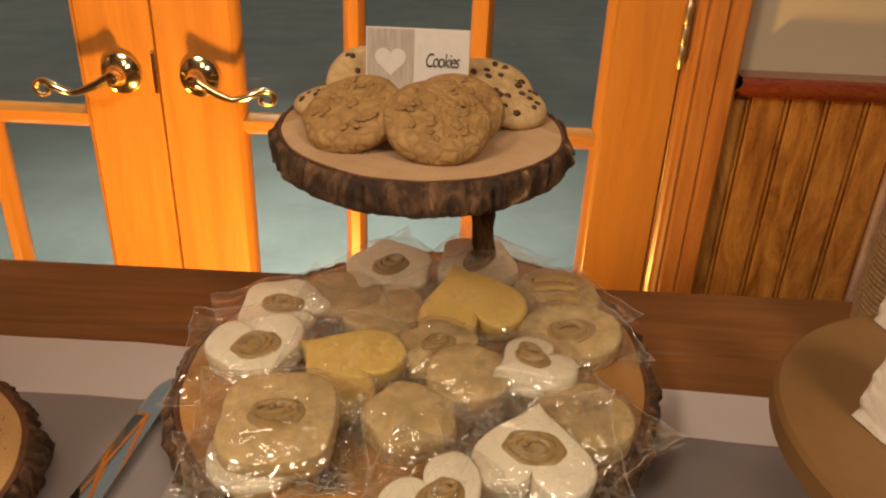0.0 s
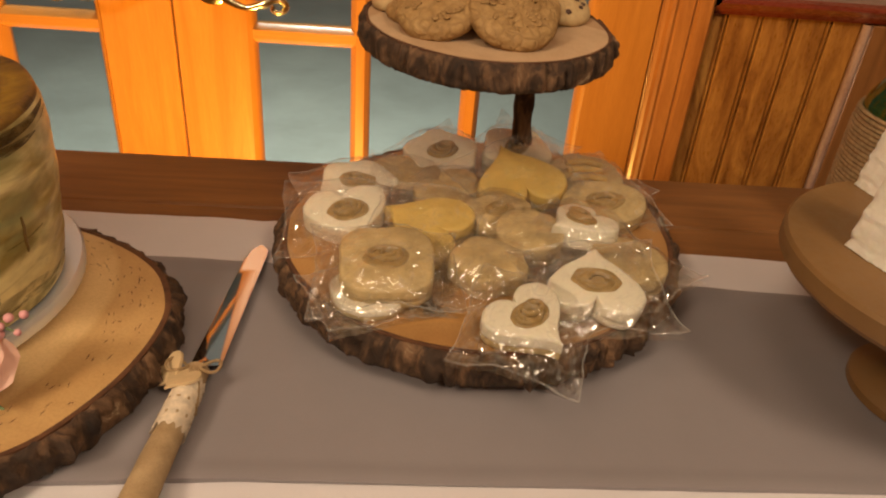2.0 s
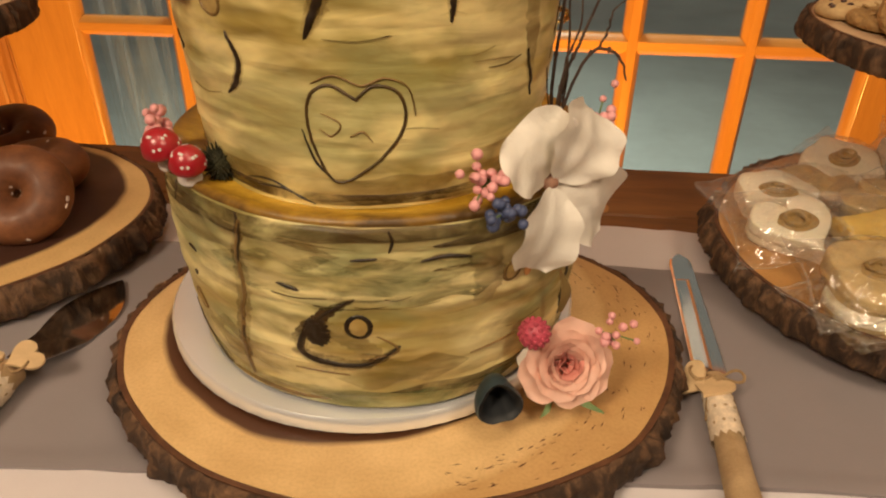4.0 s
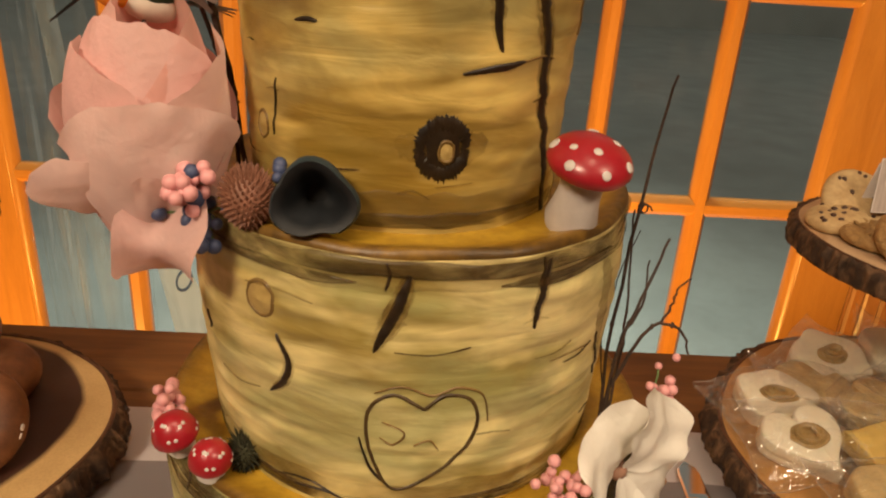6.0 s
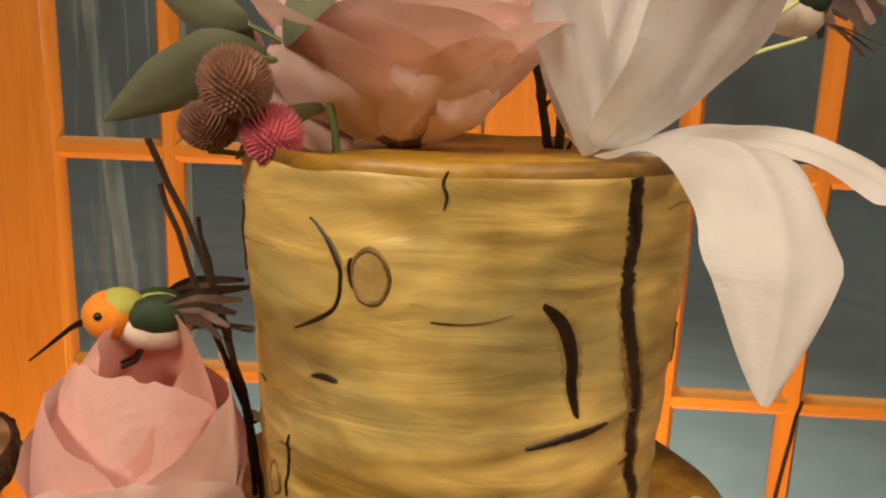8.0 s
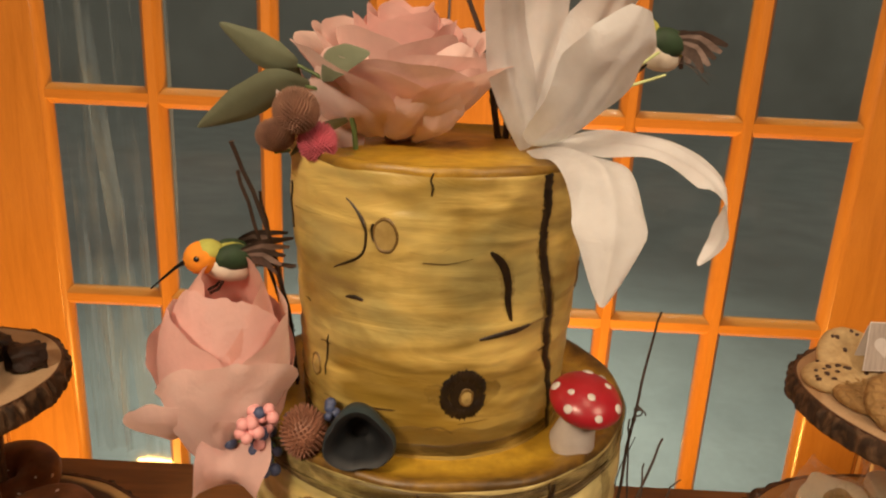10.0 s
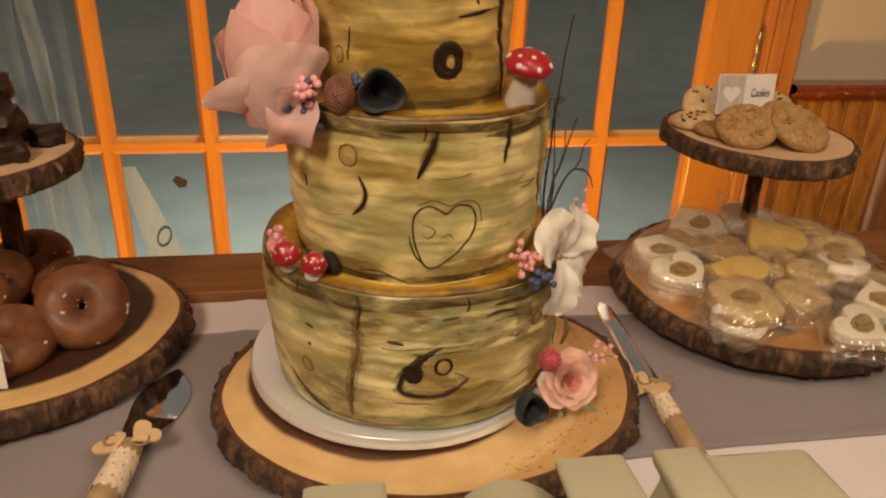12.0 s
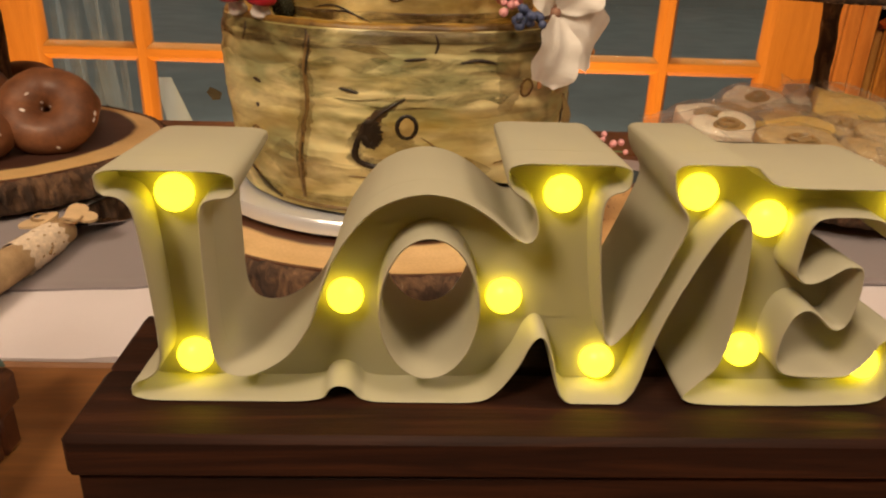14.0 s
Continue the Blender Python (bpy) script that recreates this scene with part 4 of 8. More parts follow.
UPPER_E = [(238, 110), (250, 110), (254, 106), (260, 101.5), (295, 101.5), (333, 101.5), (336, 74), (317, 74), (311, 83), (305, 87.5), (296, 89), (280, 88.5), (276.5, 83), (276, 72), (275.5, 65), (279, 61), (284, 61), (289, 64), (296, 69), (303.5, 68),
           (305, 55), (303, 41), (299, 38), (295, 39), (290, 44), (284, 48), (279, 45), (276, 35), (276, 22), (281, 16.5), (306, 16), (311, 19), (316, 26), (318.5, 34), (325, 36), (333, 36)]
LOWER = [(331, 14), (328, 1.5), (290, 0), (244, 0), (236, 4), (243, 12), (252, 22), (254.5, 62), (252.5, 85), (247.5, 88.5), (239, 77), (223, 38), (216, 0), (200, 0), (184, 0), (178, 26), (174, 34), (170, 30), (166, 19), (158, 6),
         (150, 0), (124, 0), (99, 0), (93, 8), (86, 8), (82, 0), (40, 0), (2, 0), (2, 9), (13, 14), (16, 24), (15, 55), (13, 85), (9, 91), (0, 92)]
HOLE = [(126.5 + 19.8 * math.cos(k * math.pi / 10), 45 + 31.8 * math.sin(k * math.pi / 10)) for k in range(20)]
IVORY_THIN = sheer_plastic("ivory_thin_plastic", (0.49, 0.47, 0.31), 0.40)
IVORY_SHELL = sheer_plastic("ivory_plastic_shell", (0.49, 0.47, 0.345), 0.24)
sign = thing("lit_letter_sign", (-0.612, -0.035, 0.866), "ivory plastic marquee sign reading LOVE with yellow bulbs on a crate", "sign")
loops = [chaikin(UPPER_L + UPPER_O + UPPER_V + UPPER_E + LOWER), chaikin(HOLE, 1)]
DEEP, WALL, PLATE = 0.074, 1.3, 0.019


def offset_loop(pts, d):
    out, n = [], len(pts)
    area = sum(p[0] * q[1] - q[0] * p[1] for p, q in zip(pts, pts[1:] + pts[:1]))
    sg = 1 if area > 0 else -1
    for i in range(n):
        p, q = Vector(pts[i - 1]), Vector(pts[(i + 1) % n])
        t = (q - p).normalized() if (q - p).length > 1e-9 else Vector((1, 0))
        out.append((pts[i][0] - sg * t.y * d, pts[i][1] + sg * t.x * d))
    return out


g = Geo()
for li, lp in enumerate(loops):
    w = WALL if li == 0 else -WALL
    inn = offset_loop(lp, w)
    mid = offset_loop(lp, w * 0.5)
    mm = 0.001
    back = offset_loop(lp, 2.2 if li == 0 else -2.2)
    rows = [[(x * mm, DEEP, z * mm) for x, z in back], [(x * mm, 0.0006, z * mm) for x, z in lp], [(x * mm, -0.0002, z * mm) for x, z in mid], [(x * mm, 0.0006, z * mm) for x, z in inn], [(x * mm, DEEP, z * mm) for x, z in offset_loop(lp, (2.2 if li == 0 else -2.2) + w)]]
    g.grid(rows, close_u=True, close_v=True)
part("letter_shell", g, IVORY_SHELL, sign, sharp=50)
from mathutils.geometry import tessellate_polygon


def face_points(d):
    """The outline of the letters, drawn in by d millimetres."""
    return [Vector((x * 0.001, 0, z * 0.001)) for li, lp in enumerate(loops) for x, z in offset_loop(lp, d if li == 0 else -d)]


flat = [[Vector((x * 0.001, 0, z * 0.001)) for x, z in lp] for lp in loops]
tris = tessellate_polygon([[Vector((p.x, p.z, 0)) for p in lp] for lp in flat])
part("front_plate", Geo().add([(p.x, PLATE, p.z) for p in face_points(0.5)], tris), IVORY_THIN, sign, "thin ivory plate that lets light through", smooth=False)
# unseen back, added to bounce bulb light through the front plate
part("added_back_cover", Geo().add([(p.x, DEEP - 0.001, p.z) for p in face_points(2.5)], tris), IVORY_SHELL, sign, smooth=False)
for x, z in ((24, 88), (25, 13), (91, 43), (159, 44), (180, 91), (203, 12), (236, 93), (267, 82), (268, 19), (325, 90), (326, 13)):
    part("bulb", Geo().ball((0, 0, 0), 0.0078, 12, 18, (1, 0.9, 1)), BULB, sign, "glowing yellow bulb", m=Matrix.Translation((x * 0.001, PLATE - 0.002, z * 0.001)))


def crate(x0, y0, x1, y1, z1, label, boards=2, mat=BOXWOOD):
    c = thing("wooden_crate", (x0, y0, TABLE), label, "crate", "wooden crates")
    h = z1 - TABLE
    w, d = x1 - x0, y1 - y0
    n = boards
    for k in range(n):
        part("top_board", Geo().box(0, d * k / n + 0.0008, h - 0.021, w, d * (k + 1) / n - 0.0008, h, 0.0028), mat, c)
    part("front_board", Geo().box(0.003, 0.004, -0.0025, w - 0.003, 0.018, h - 0.0215, 0.0015), mat, c)
    part("back_board", Geo().box(0.003, d - 0.018, -0.0025, w - 0.003, d - 0.004, h - 0.0215, 0.0015), mat, c)
    for a in (0.004, w - 0.018):
        part("side_board", Geo().box(a, 0.0185, -0.0025, a + 0.014, d - 0.0185, h - 0.0215, 0.0015), mat, c)
    return c


lc = crate(-0.631, -0.060, -0.22, 0.044, 0.8655, "dark brown stained crate carrying the lit letters")
for x, z, r in ((0.032, 0.0255, 0.0040), (0.300, 0.014, 0.0028)):
    part("knot", Geo().lathe([(r, -0.0006), (r * 0.8, 0.0006), (r * 0.45, 0.0002), (r * 0.2, -0.0004)], 18).moved(Matrix.Translation((x, 0.0036, z)) @ Matrix.Rotation(radians(90), 4, "X")), BLACKMETAL, lc, "dark knot in the board")
crate(-1.06, -0.07, -0.695, 0.03, 0.842, "red-brown stained crate with dark leaves on the plank table", 2, BOXWOOD_RED)

# ---- marks painted and carved on the cake ----
def mark(i, pts, width, mat=None, taper=True, seed=0.0, rough=0.25, name="bark_mark", n=0, lift=0.0):
    """A painted groove on tier i along (degrees, height) points, width in metres."""
    R = 0.12
    width *= 1.25
    n = n or 10 * (len(pts) - 1) + 4
    path = smooth_path([(radians(a) * R, z, 0) for a, z in pts], n)
    rows = []
    for k, p in enumerate(path):
        d = (path[min(k + 1, n)] - path[max(k - 1, 0)])
        d.normalize()
        s = Vector((-d.y, d.x, 0))
        u = k / n
        w = width * 0.5 * ((math.sin(math.pi * min(1, max(0, u))) ** 0.6 * 0.92 + 0.08) if taper else 1.0)
        row = []
        for q, out in ((-1, -0.0006), (-0.55, 0.0006), (0, 0.0009), (0.55, 0.0006), (1, -0.0006)):
            j = 1 + rough * wob(k * 0.7 + 3 * q, seed, i) + rough * 0.8 * wob(k * 2.1, seed + q)
            v = p + s * (w * q * j)
            row.append(tier_point(i, v.x / R, v.y, out + lift))
        rows.append(row)
    if mat is None and width > 0.0021 and name == "bark_mark":
        soft = []
        for k, p in enumerate(path):
            d = (path[min(k + 1, n)] - path[max(k - 1, 0)])
            d.normalize()
            s = Vector((-d.y, d.x, 0))
            w = width * 0.95 * math.sin(math.pi * (0.08 + 0.84 * k / n)) * (1 + 0.4 * wob(k * 0.5, seed + 5))
            soft.append([tier_point(i, (p + s * w * q).x / R, min(max((p + s * w * q).y, TIERS[i][1]), TIERS[i][2] - 0.0042), o) for q, o in ((-1, -0.0004), (-0.5, 0.0003), (0, 0.0004), (0.5, 0.0003), (1, -0.0004))])
        part("brushed_stain", Geo().grid(soft), WASH_BROWN, tiers[i], sharp=80)
    return part(name, Geo().grid(rows), mat or INK, tiers[i], sharp=80)


def ring_mark(i, a, z, ra, rz, width, mat=None, inner=None, seed=0.0, rough=0.5, turn=0.0, lift=0.0):
    R = 0.12
    pts = []
    for k in range(13):
        t = 2 * math.pi * k / 12 + turn
        w = 1 + 0.12 * wob(math.cos(t) * 2, math.sin(t) * 2, seed)
        pts.append((a + math.degrees(ra * w * math.cos(t) / TIERS[i][3][2][1]), z + rz * w * math.sin(t)))
    mark(i, pts, width, mat, False, seed, rough, "knot_ring", lift=lift)
    if inner:
        rows = []
        for q in (1.0, 0.7, 0.35, 0.02):
            rows.append([tier_point(i, radians(a) + ra * q * math.cos(2 * math.pi * k / 16) / TIERS[i][3][2][1], z + rz * q * math.sin(2 * math.pi * k / 16), lift + 0.0003 + 0.0012 * (1 - q)) for k in range(16)])
        part("knot_heart", Geo().grid(rows, close_v=True), inner, tiers[i], sharp=80)


# top tier
mark(2, [(-51, 1.293), (-50, 1.278), (-50.5, 1.266), (-50, 1.2545), (-47, 1.238), (-43.5, 1.224), (-41.5, 1.206), (-39, 1.19), (-35, 1.172), (-31, 1.152), (-27, 1.134)], 0.0086, taper=False, seed=1, rough=0.55)
mark(2, [(-71.5, 1.255), (-66.5, 1.248), (-63.8, 1.238), (-63, 1.2265), (-61, 1.2165)], 0.0066, seed=2)
mark(2, [(-122, 1.277), (-116, 1.2687), (-114, 1.2602), (-116, 1.2488), (-128, 1.239)], 0.0021, seed=3)
mark(2, [(-118, 1.2715), (-115, 1.266), (-114.2, 1.262)], 0.0022, seed=3.4)
ring_mark(2, -106.8, 1.2615, 0.0062, 0.0082, 0.0020, INK_SOFT, INK_PALE, 4)
mark(2, [(-111, 1.2665), (-111.6, 1.262), (-110.6, 1.257)], 0.0032, seed=4.5)
mark(2, [(-123, 1.2243), (-119, 1.2252), (-115, 1.2248)], 0.0022, seed=5)
mark(2, [(-73, 1.2075), (-63, 1.2095), (-57, 1.2106), (-52, 1.2122)], 0.0036, seed=6)
mark(2, [(-54, 1.2115), (-44, 1.2138), (-38, 1.212)], 0.0012, INK_SOFT, seed=6.5)
ring_mark(2, -76.9, 1.1752, 0.0104, 0.0112, 0.0080, INK, INK, 7, 0.7)
ring_mark(2, -76.0, 1.1740, 0.0034, 0.0046, 0.0020, INK_SOFT, INK_PALE, 7.7, 0.9, lift=0.0010)
mark(2, [(-132, 1.1985), (-134.6, 1.186), (-135.6, 1.172)], 0.0018, seed=8)
ring_mark(2, -142.5, 1.175, 0.0048, 0.0062, 0.0018, INK_SOFT, INK_PALE, 9)
mark(2, [(-91.4, 1.2945), (-92.4, 1.291), (-91.6, 1.287), (-92.2, 1.283)], 0.0014, seed=10)
mark(2, [(-160.5, 1.275), (-161, 1.262), (-160.5, 1.248)], 0.0036, seed=11)
mark(2, [(-18, 1.236), (-17, 1.226), (-18, 1.220)], 0.003, INK_SOFT, seed=12)
# middle tier
ring_mark(1, -123.3, 1.104, 0.0078, 0.0085, 0.0020, INK_SOFT, INK_PALE, 13)
mark(1, [(-119, 1.0885), (-116.6, 1.0746), (-118.2, 1.0621), (-123, 1.0525)], 0.0038, seed=14)
mark(1, [(-89, 1.128), (-91.6, 1.111), (-96.2, 1.089)], 0.0056, seed=15)
mark(1, [(-57.8, 1.131), (-59.2, 1.114), (-60, 1.096)], 0.0042, seed=16, rough=0.6)
mark(1, [(-32, 1.0735), (-30, 1.058), (-28.5, 1.044)], 0.0030, seed=17)
mark(1, [(-147, 1.078), (-148, 1.066)], 0.0022, seed=18)
heart_pts = [(-84.5, 1.058), (-79.5, 1.0655), (-73.2, 1.0605), (-72, 1.043), (-79, 1.0225), (-90.2, 1.0085), (-95.8, 1.0246), (-97.8, 1.046), (-96.2, 1.0600), (-91, 1.0655), (-84.5, 1.058)]
mark(1, heart_pts, 0.0019, INK_MID, taper=False, seed=19, name="carved_heart")
mark(1, [(-99.5, 1.040), (-97, 1.022), (-92, 1.011)], 0.0016, INK, seed=20)
mark(1, [(-96, 1.066), (-90, 1.071), (-83, 1.0655), (-77, 1.0695), (-71, 1.064), (-69, 1.048)], 0.0014, INK_SOFT, seed=21)
mark(1, [(-94.1, 1.050), (-88.8, 1.044), (-91.5, 1.037), (-94.5, 1.041)], 0.0011, INK_SOFT, seed=22)
mark(1, [(-86.5, 1.037), (-83, 1.040), (-80.5, 1.034)], 0.0011, INK_SOFT, seed=23)
mark(1, [(-122, 1.0009), (-112, 1.0035), (-101, 0.995)], 0.0014, seed=24)
mark(1, [(-118, 0.9985), (-108, 1.0000), (-98, 0.993)], 0.0012, seed=24.5)
# bottom tier
mark(0, [(-114.8, 0.985), (-115.7, 0.9618), (-115.4, 0.9359), (-118.5, 0.900), (-119.5, 0.862)], 0.0032, INK_SOFT, False, 25, 0.8)
mark(0, [(-114.4, 0.984), (-115.5, 0.955)], 0.0022, seed=25.5)
mark(0, [(-116, 0.93), (-118.2, 0.900), (-119.3, 0.868)], 0.0018, seed=25.8, rough=0.7)
mark(0, [(-87.4, 0.9455), (-94.9, 0.932), (-100.3, 0.9142), (-101, 0.899), (-94.6, 0.8935), (-85.3, 0.894), (-77.5, 0.909)], 0.0042, seed=26, rough=0.5)
ring_mark(0, -96.8, 0.919, 0.0048, 0.0085, 0.0058, INK, INK, 27, 1.0)
ring_mark(0, -86.9, 0.9245, 0.0068, 0.0080, 0.0030, INK, INK_PALE, 28, 0.6)
mark(0, [(-83, 0.917), (-78, 0.906), (-84, 0.899)], 0.0016, INK_SOFT, seed=28.5)
mark(0, [(-72.8, 0.9695), (-67, 0.971), (-61, 0.968)], 0.0026, seed=29)
mark(0, [(-88, 0.9715), (-82, 0.973)], 0.0018, seed=30)
mark(0, [(-105.6, 0.9505), (-100, 0.948)], 0.0026, seed=31)
mark(0, [(-136, 0.949), (-132.5, 0.9468)], 0.0028, seed=32)
mark(0, [(-135.2, 0.9305), (-134.0, 0.928)], 0.0026, seed=33)
ring_mark(0, -50, 0.949, 0.0058, 0.0062, 0.0022, INK_SOFT, INK_PALE, 34)
ring_mark(0, -137.3, 0.904, 0.006, 0.0075, 0.0022, INK_SOFT, INK_PALE, 35)
mark(0, [(-150, 0.884), (-139, 0.866), (-129, 0.857)], 0.0030, seed=36)
mark(0, [(-24, 0.935), (-22.5, 0.915), (-24, 0.893), (-22, 0.875)], 0.0055, seed=37, rough=0.9)
mark(0, [(-10, 0.93), (-9, 0.90)], 0.003, INK_SOFT, seed=38)
mark(0, [(-128, 0.8575), (-112, 0.8565), (-96, 0.8575)], 0.0035, INK_SOFT, seed=39)
mark(0, [(-104, 0.885), (-90, 0.8835)], 0.0016, INK_SOFT, seed=40)
mark(0, [(-60, 0.893), (-46, 0.896)], 0.0016, INK_SOFT, seed=41)
# smudged washes round the deeper marks
for i, pts, w, mat in ((0, [(-87.4, 0.9455), (-94.9, 0.932), (-100.3, 0.9142), (-101, 0.899), (-94.6, 0.8935), (-85.3, 0.894), (-77.5, 0.909)], 0.0125, WASH_DARK), (0, [(-98, 0.930), (-90, 0.915), (-82, 0.903)], 0.016, WASH_BROWN),
                       (0, [(-114.8, 0.985), (-115.7, 0.9618), (-115.4, 0.9359), (-118.5, 0.900), (-119.5, 0.862)], 0.012, WASH_BROWN), (0, [(-150, 0.884), (-139, 0.866), (-129, 0.857)], 0.010, WASH_BROWN),
                       (0, [(-60, 0.978), (-56, 0.955), (-58, 0.93)], 0.022, WASH_BROWN), (2, [(-51, 1.285), (-50, 1.25), (-43.5, 1.22), (-38, 1.185), (-29, 1.145)], 0.016, WASH_BROWN),
                       (2, [(-92, 1.178), (-77, 1.172), (-62, 1.178)], 0.020, WASH_BROWN), (1, [(-89, 1.128), (-91.6, 1.111), (-96.2, 1.089)], 0.012, WASH_BROWN), (1, [(-36, 1.12), (-31, 1.09), (-30, 1.05)], 0.016, WASH_BROWN)):
    mark(i, pts, w, mat, True, w * 900, 0.5, "brushed_stain", lift=-0.0003)
# thin level creases in the fondant
rnd = random.Random(77)
for i, count in ((2, 15), (1, 12), (0, 10)):
    for k in range(count):
        a, z, ln = rnd.uniform(-165, -15), rnd.uniform(TIERS[i][1] + 0.014, TIERS[i][2] - 0.012), rnd.uniform(5, 20)
        mark(i, [(a, z), (a + ln * 0.5, z + rnd.uniform(-0.0015, 0.0015)), (a + ln, z + rnd.uniform(-0.003, 0.003))], rnd.uniform(0.0004, 0.0010), WASH_BROWN if k % 3 else WASH_DARK, seed=k + 50, name="crease_line")
# brushed washes: dark rims and feet of the trunks, green and cream patches


def band(i, z, half, mat, a0=-200, a1=20, seed=0.0, wav=0.002, out=0.0005, uneven=0.4):
    n = 90
    rows = []
    for k in range(n + 1):
        a = radians(a0 + (a1 - a0) * k / n)
        zc = z + wav * wob(math.cos(a) * 2.5, math.sin(a) * 2.5, seed)
        h = half * (1 + uneven * wob(math.cos(a) * 6, math.sin(a) * 6, seed + 3)) * min(1, 8 * min(k, n - k) / n + 0.02)
        z0, z1 = TIERS[i][1], TIERS[i][2] - 0.0042
        rows.append([tier_point(i, a, min(max(zc + h * q, z0), z1), o) for q, o in ((-1, -0.0003), (-0.9, out), (-0.4, out), (0.0, out), (0.4, out), (0.9, out), (1, -0.0003))])
    part("brushed_stain", Geo().grid(rows), mat, tiers[i], sharp=80)


for i in (0, 1):
    q = TIERS[i][2]
    band(i, q - 0.012, 0.0075, WASH_BROWN, seed=i + 1)
    band(i, q - 0.009, 0.0040, WASH_DARK, seed=i + 2, out=0.0009)
    band(i, q - 0.016, 0.0022, WASH_DARK, -170 + 20 * i, -100, seed=i + 4, out=0.0009)
    band(i, q - 0.017, 0.0030, WASH_DARK, -70, 5, seed=i + 5, out=0.0009)
for i in (1, 2):
    band(i, TIERS[i][1] + 0.006, 0.0035, WASH_DARK, seed=i + 7, wav=0.001, out=0.0006)
    band(i, TIERS[i][1] + 0.012, 0.0080, WASH_BROWN, seed=i + 8, out=0.0004)
band(0, 0.860, 0.008, WASH_GREEN, seed=4.4)
for z, h, mat, a0, a1, sd in ((0.972, 0.010, WASH_BROWN, -170, -90, 1.2), (0.955, 0.014, WASH_GREEN, -125, -50, 2.2), (0.966, 0.010, WASH_BROWN, -90, -20, 3.2), (0.888, 0.012, WASH_BROWN, -135, -60, 5.2), (0.868, 0.006, WASH_DARK, -80, 0, 8.2)):
    band(0, z, h, mat, a0, a1, seed=sd, out=0.0003, uneven=0.8, wav=0.006)
for i, a in ((0, -79.6), (0, -116), (0, -140), (1, -94), (1, -60)):
    z1 = TIERS[i][2]
    mark(i, [(a, z1 - 0.006), (a + 0.8, z1 - 0.012), (a, z1 - 0.019)], 0.0018, INK, seed=90 + a)


# ---- colours of flowers and sweets ----
def plain(name, c, rough=0.5, size=25, spread=0.12, sss=0.0, coat=0.0, bump=0.2, fine=200, fine_mix=0.15, depth=0.0006, scale=(1, 1, 1), spec=0.5, vary=0.0):
    lo, hi = tuple(v * (1 - spread) for v in c), tuple(min(1, v * (1 + spread)) for v in c)
    return surf(name, [(0.3, lo), (0.7, hi)], size, scale, rough=rough, rvar=0.08, sss=sss, coat=coat, bump=bump, fine=fine, fine_mix=fine_mix, depth=depth, spec=spec, vary=vary)


def petal_mat(name, c, through_light=0.35, rough=0.7):
    m, nt, b = nodes_of(name)
    v = coords(nt)
    n = noise_node(nt, v, 45, 4)
    col = ramp_node(nt, n, [(0.3, tuple(x * 0.86 for x in c)), (0.7, c)])
    link(nt, col, b.inputs["Base Color"])
    b.inputs["Roughness"].default_value = rough
    b.inputs["Sheen Weight"].default_value = 0.15
    tl, mx = nt.nodes.new("ShaderNodeBsdfTranslucent"), nt.nodes.new("ShaderNodeMixShader")
    link(nt, col, tl.inputs["Color"])
    mx.inputs[0].default_value = through_light
    out = nt.nodes["Material Output"]
    link(nt, b.outputs[0], mx.inputs[1])
    link(nt, tl.outputs[0], mx.inputs[2])
    link(nt, mx.outputs[0], out.inputs["Surface"])
    bump_node(nt, mathn(nt, "ADD", noise_node(nt, v, 260, 3), mathn(nt, "MULTIPLY", noise_node(nt, v, 38, 3, 0.5, 1.5), 2.0)), 0.35, 0.0016, b)
    return m


PINK = petal_mat("petal_pink", (0.95, 0.63, 0.60), 0.40)
PINK_DEEP = petal_mat("petal_coral", (0.92, 0.56, 0.50), 0.45)
PINK_PALE = petal_mat("petal_blush", (0.96, 0.74, 0.70), 0.40)
LILYWHITE = petal_mat("petal_white", (0.88, 0.90, 0.94), 0.42)
DOGWHITE = petal_mat("sugar_petal_white", (0.95, 0.92, 0.85), 0.22, 0.5)
SUGARPINK = petal_mat("sugar_petal_pink", (0.90, 0.58, 0.47), 0.25, 0.5)
SUGARPINK_DEEP = petal_mat("sugar_petal_rose", (0.80, 0.36, 0.30), 0.25, 0.5)
LEAF = plain("eucalyptus_leaf", (0.19, 0.22, 0.145), 0.6)
STEMGREEN = plain("stem_green", (0.13, 0.20, 0.07), 0.55)
ORANGE_BROWN = plain("petal_tip_brown", (0.50, 0.22, 0.07), 0.6)
SEPAL_OLIVE = plain("sepal_olive", (0.22, 0.15, 0.05), 0.6)
STAMEN = plain("stamen_green", (0.55, 0.62, 0.28), 0.5)
TWIG = plain("twig_brown", (0.055, 0.032, 0.022), 0.75, 80, 0.35, bump=0.5)
BERRYPINK = plain("berry_pink", (0.74, 0.35, 0.36), 0.45, 60, 0.12)
BERRYBLUE = plain("berry_blue", (0.055, 0.075, 0.16), 0.5, 60, 0.25)
GOMBROWN = plain("gomphrena_brown", (0.32, 0.175, 0.12), 0.8, 120, 0.3)
GOMPINK = plain("gomphrena_pink", (0.64, 0.16, 0.22), 0.75, 120, 0.25)
CONE = plain("cone_brown", (0.27, 0.12, 0.075), 0.55, 90, 0.25)
SHELL = plain("sugar_shell_blue", (0.019, 0.038, 0.048), 0.55, 40, 0.3)
SHELL_IN = plain("sugar_shell_inside", (0.007, 0.009, 0.012), 0.6, 40, 0.2)
CAPRED = plain("mushroom_red", (0.36, 0.011, 0.022), 0.35, 40, 0.2, coat=0.3)
CAPWHITE = plain("mushroom_white", (0.62, 0.575, 0.55), 0.5, 60, 0.08)
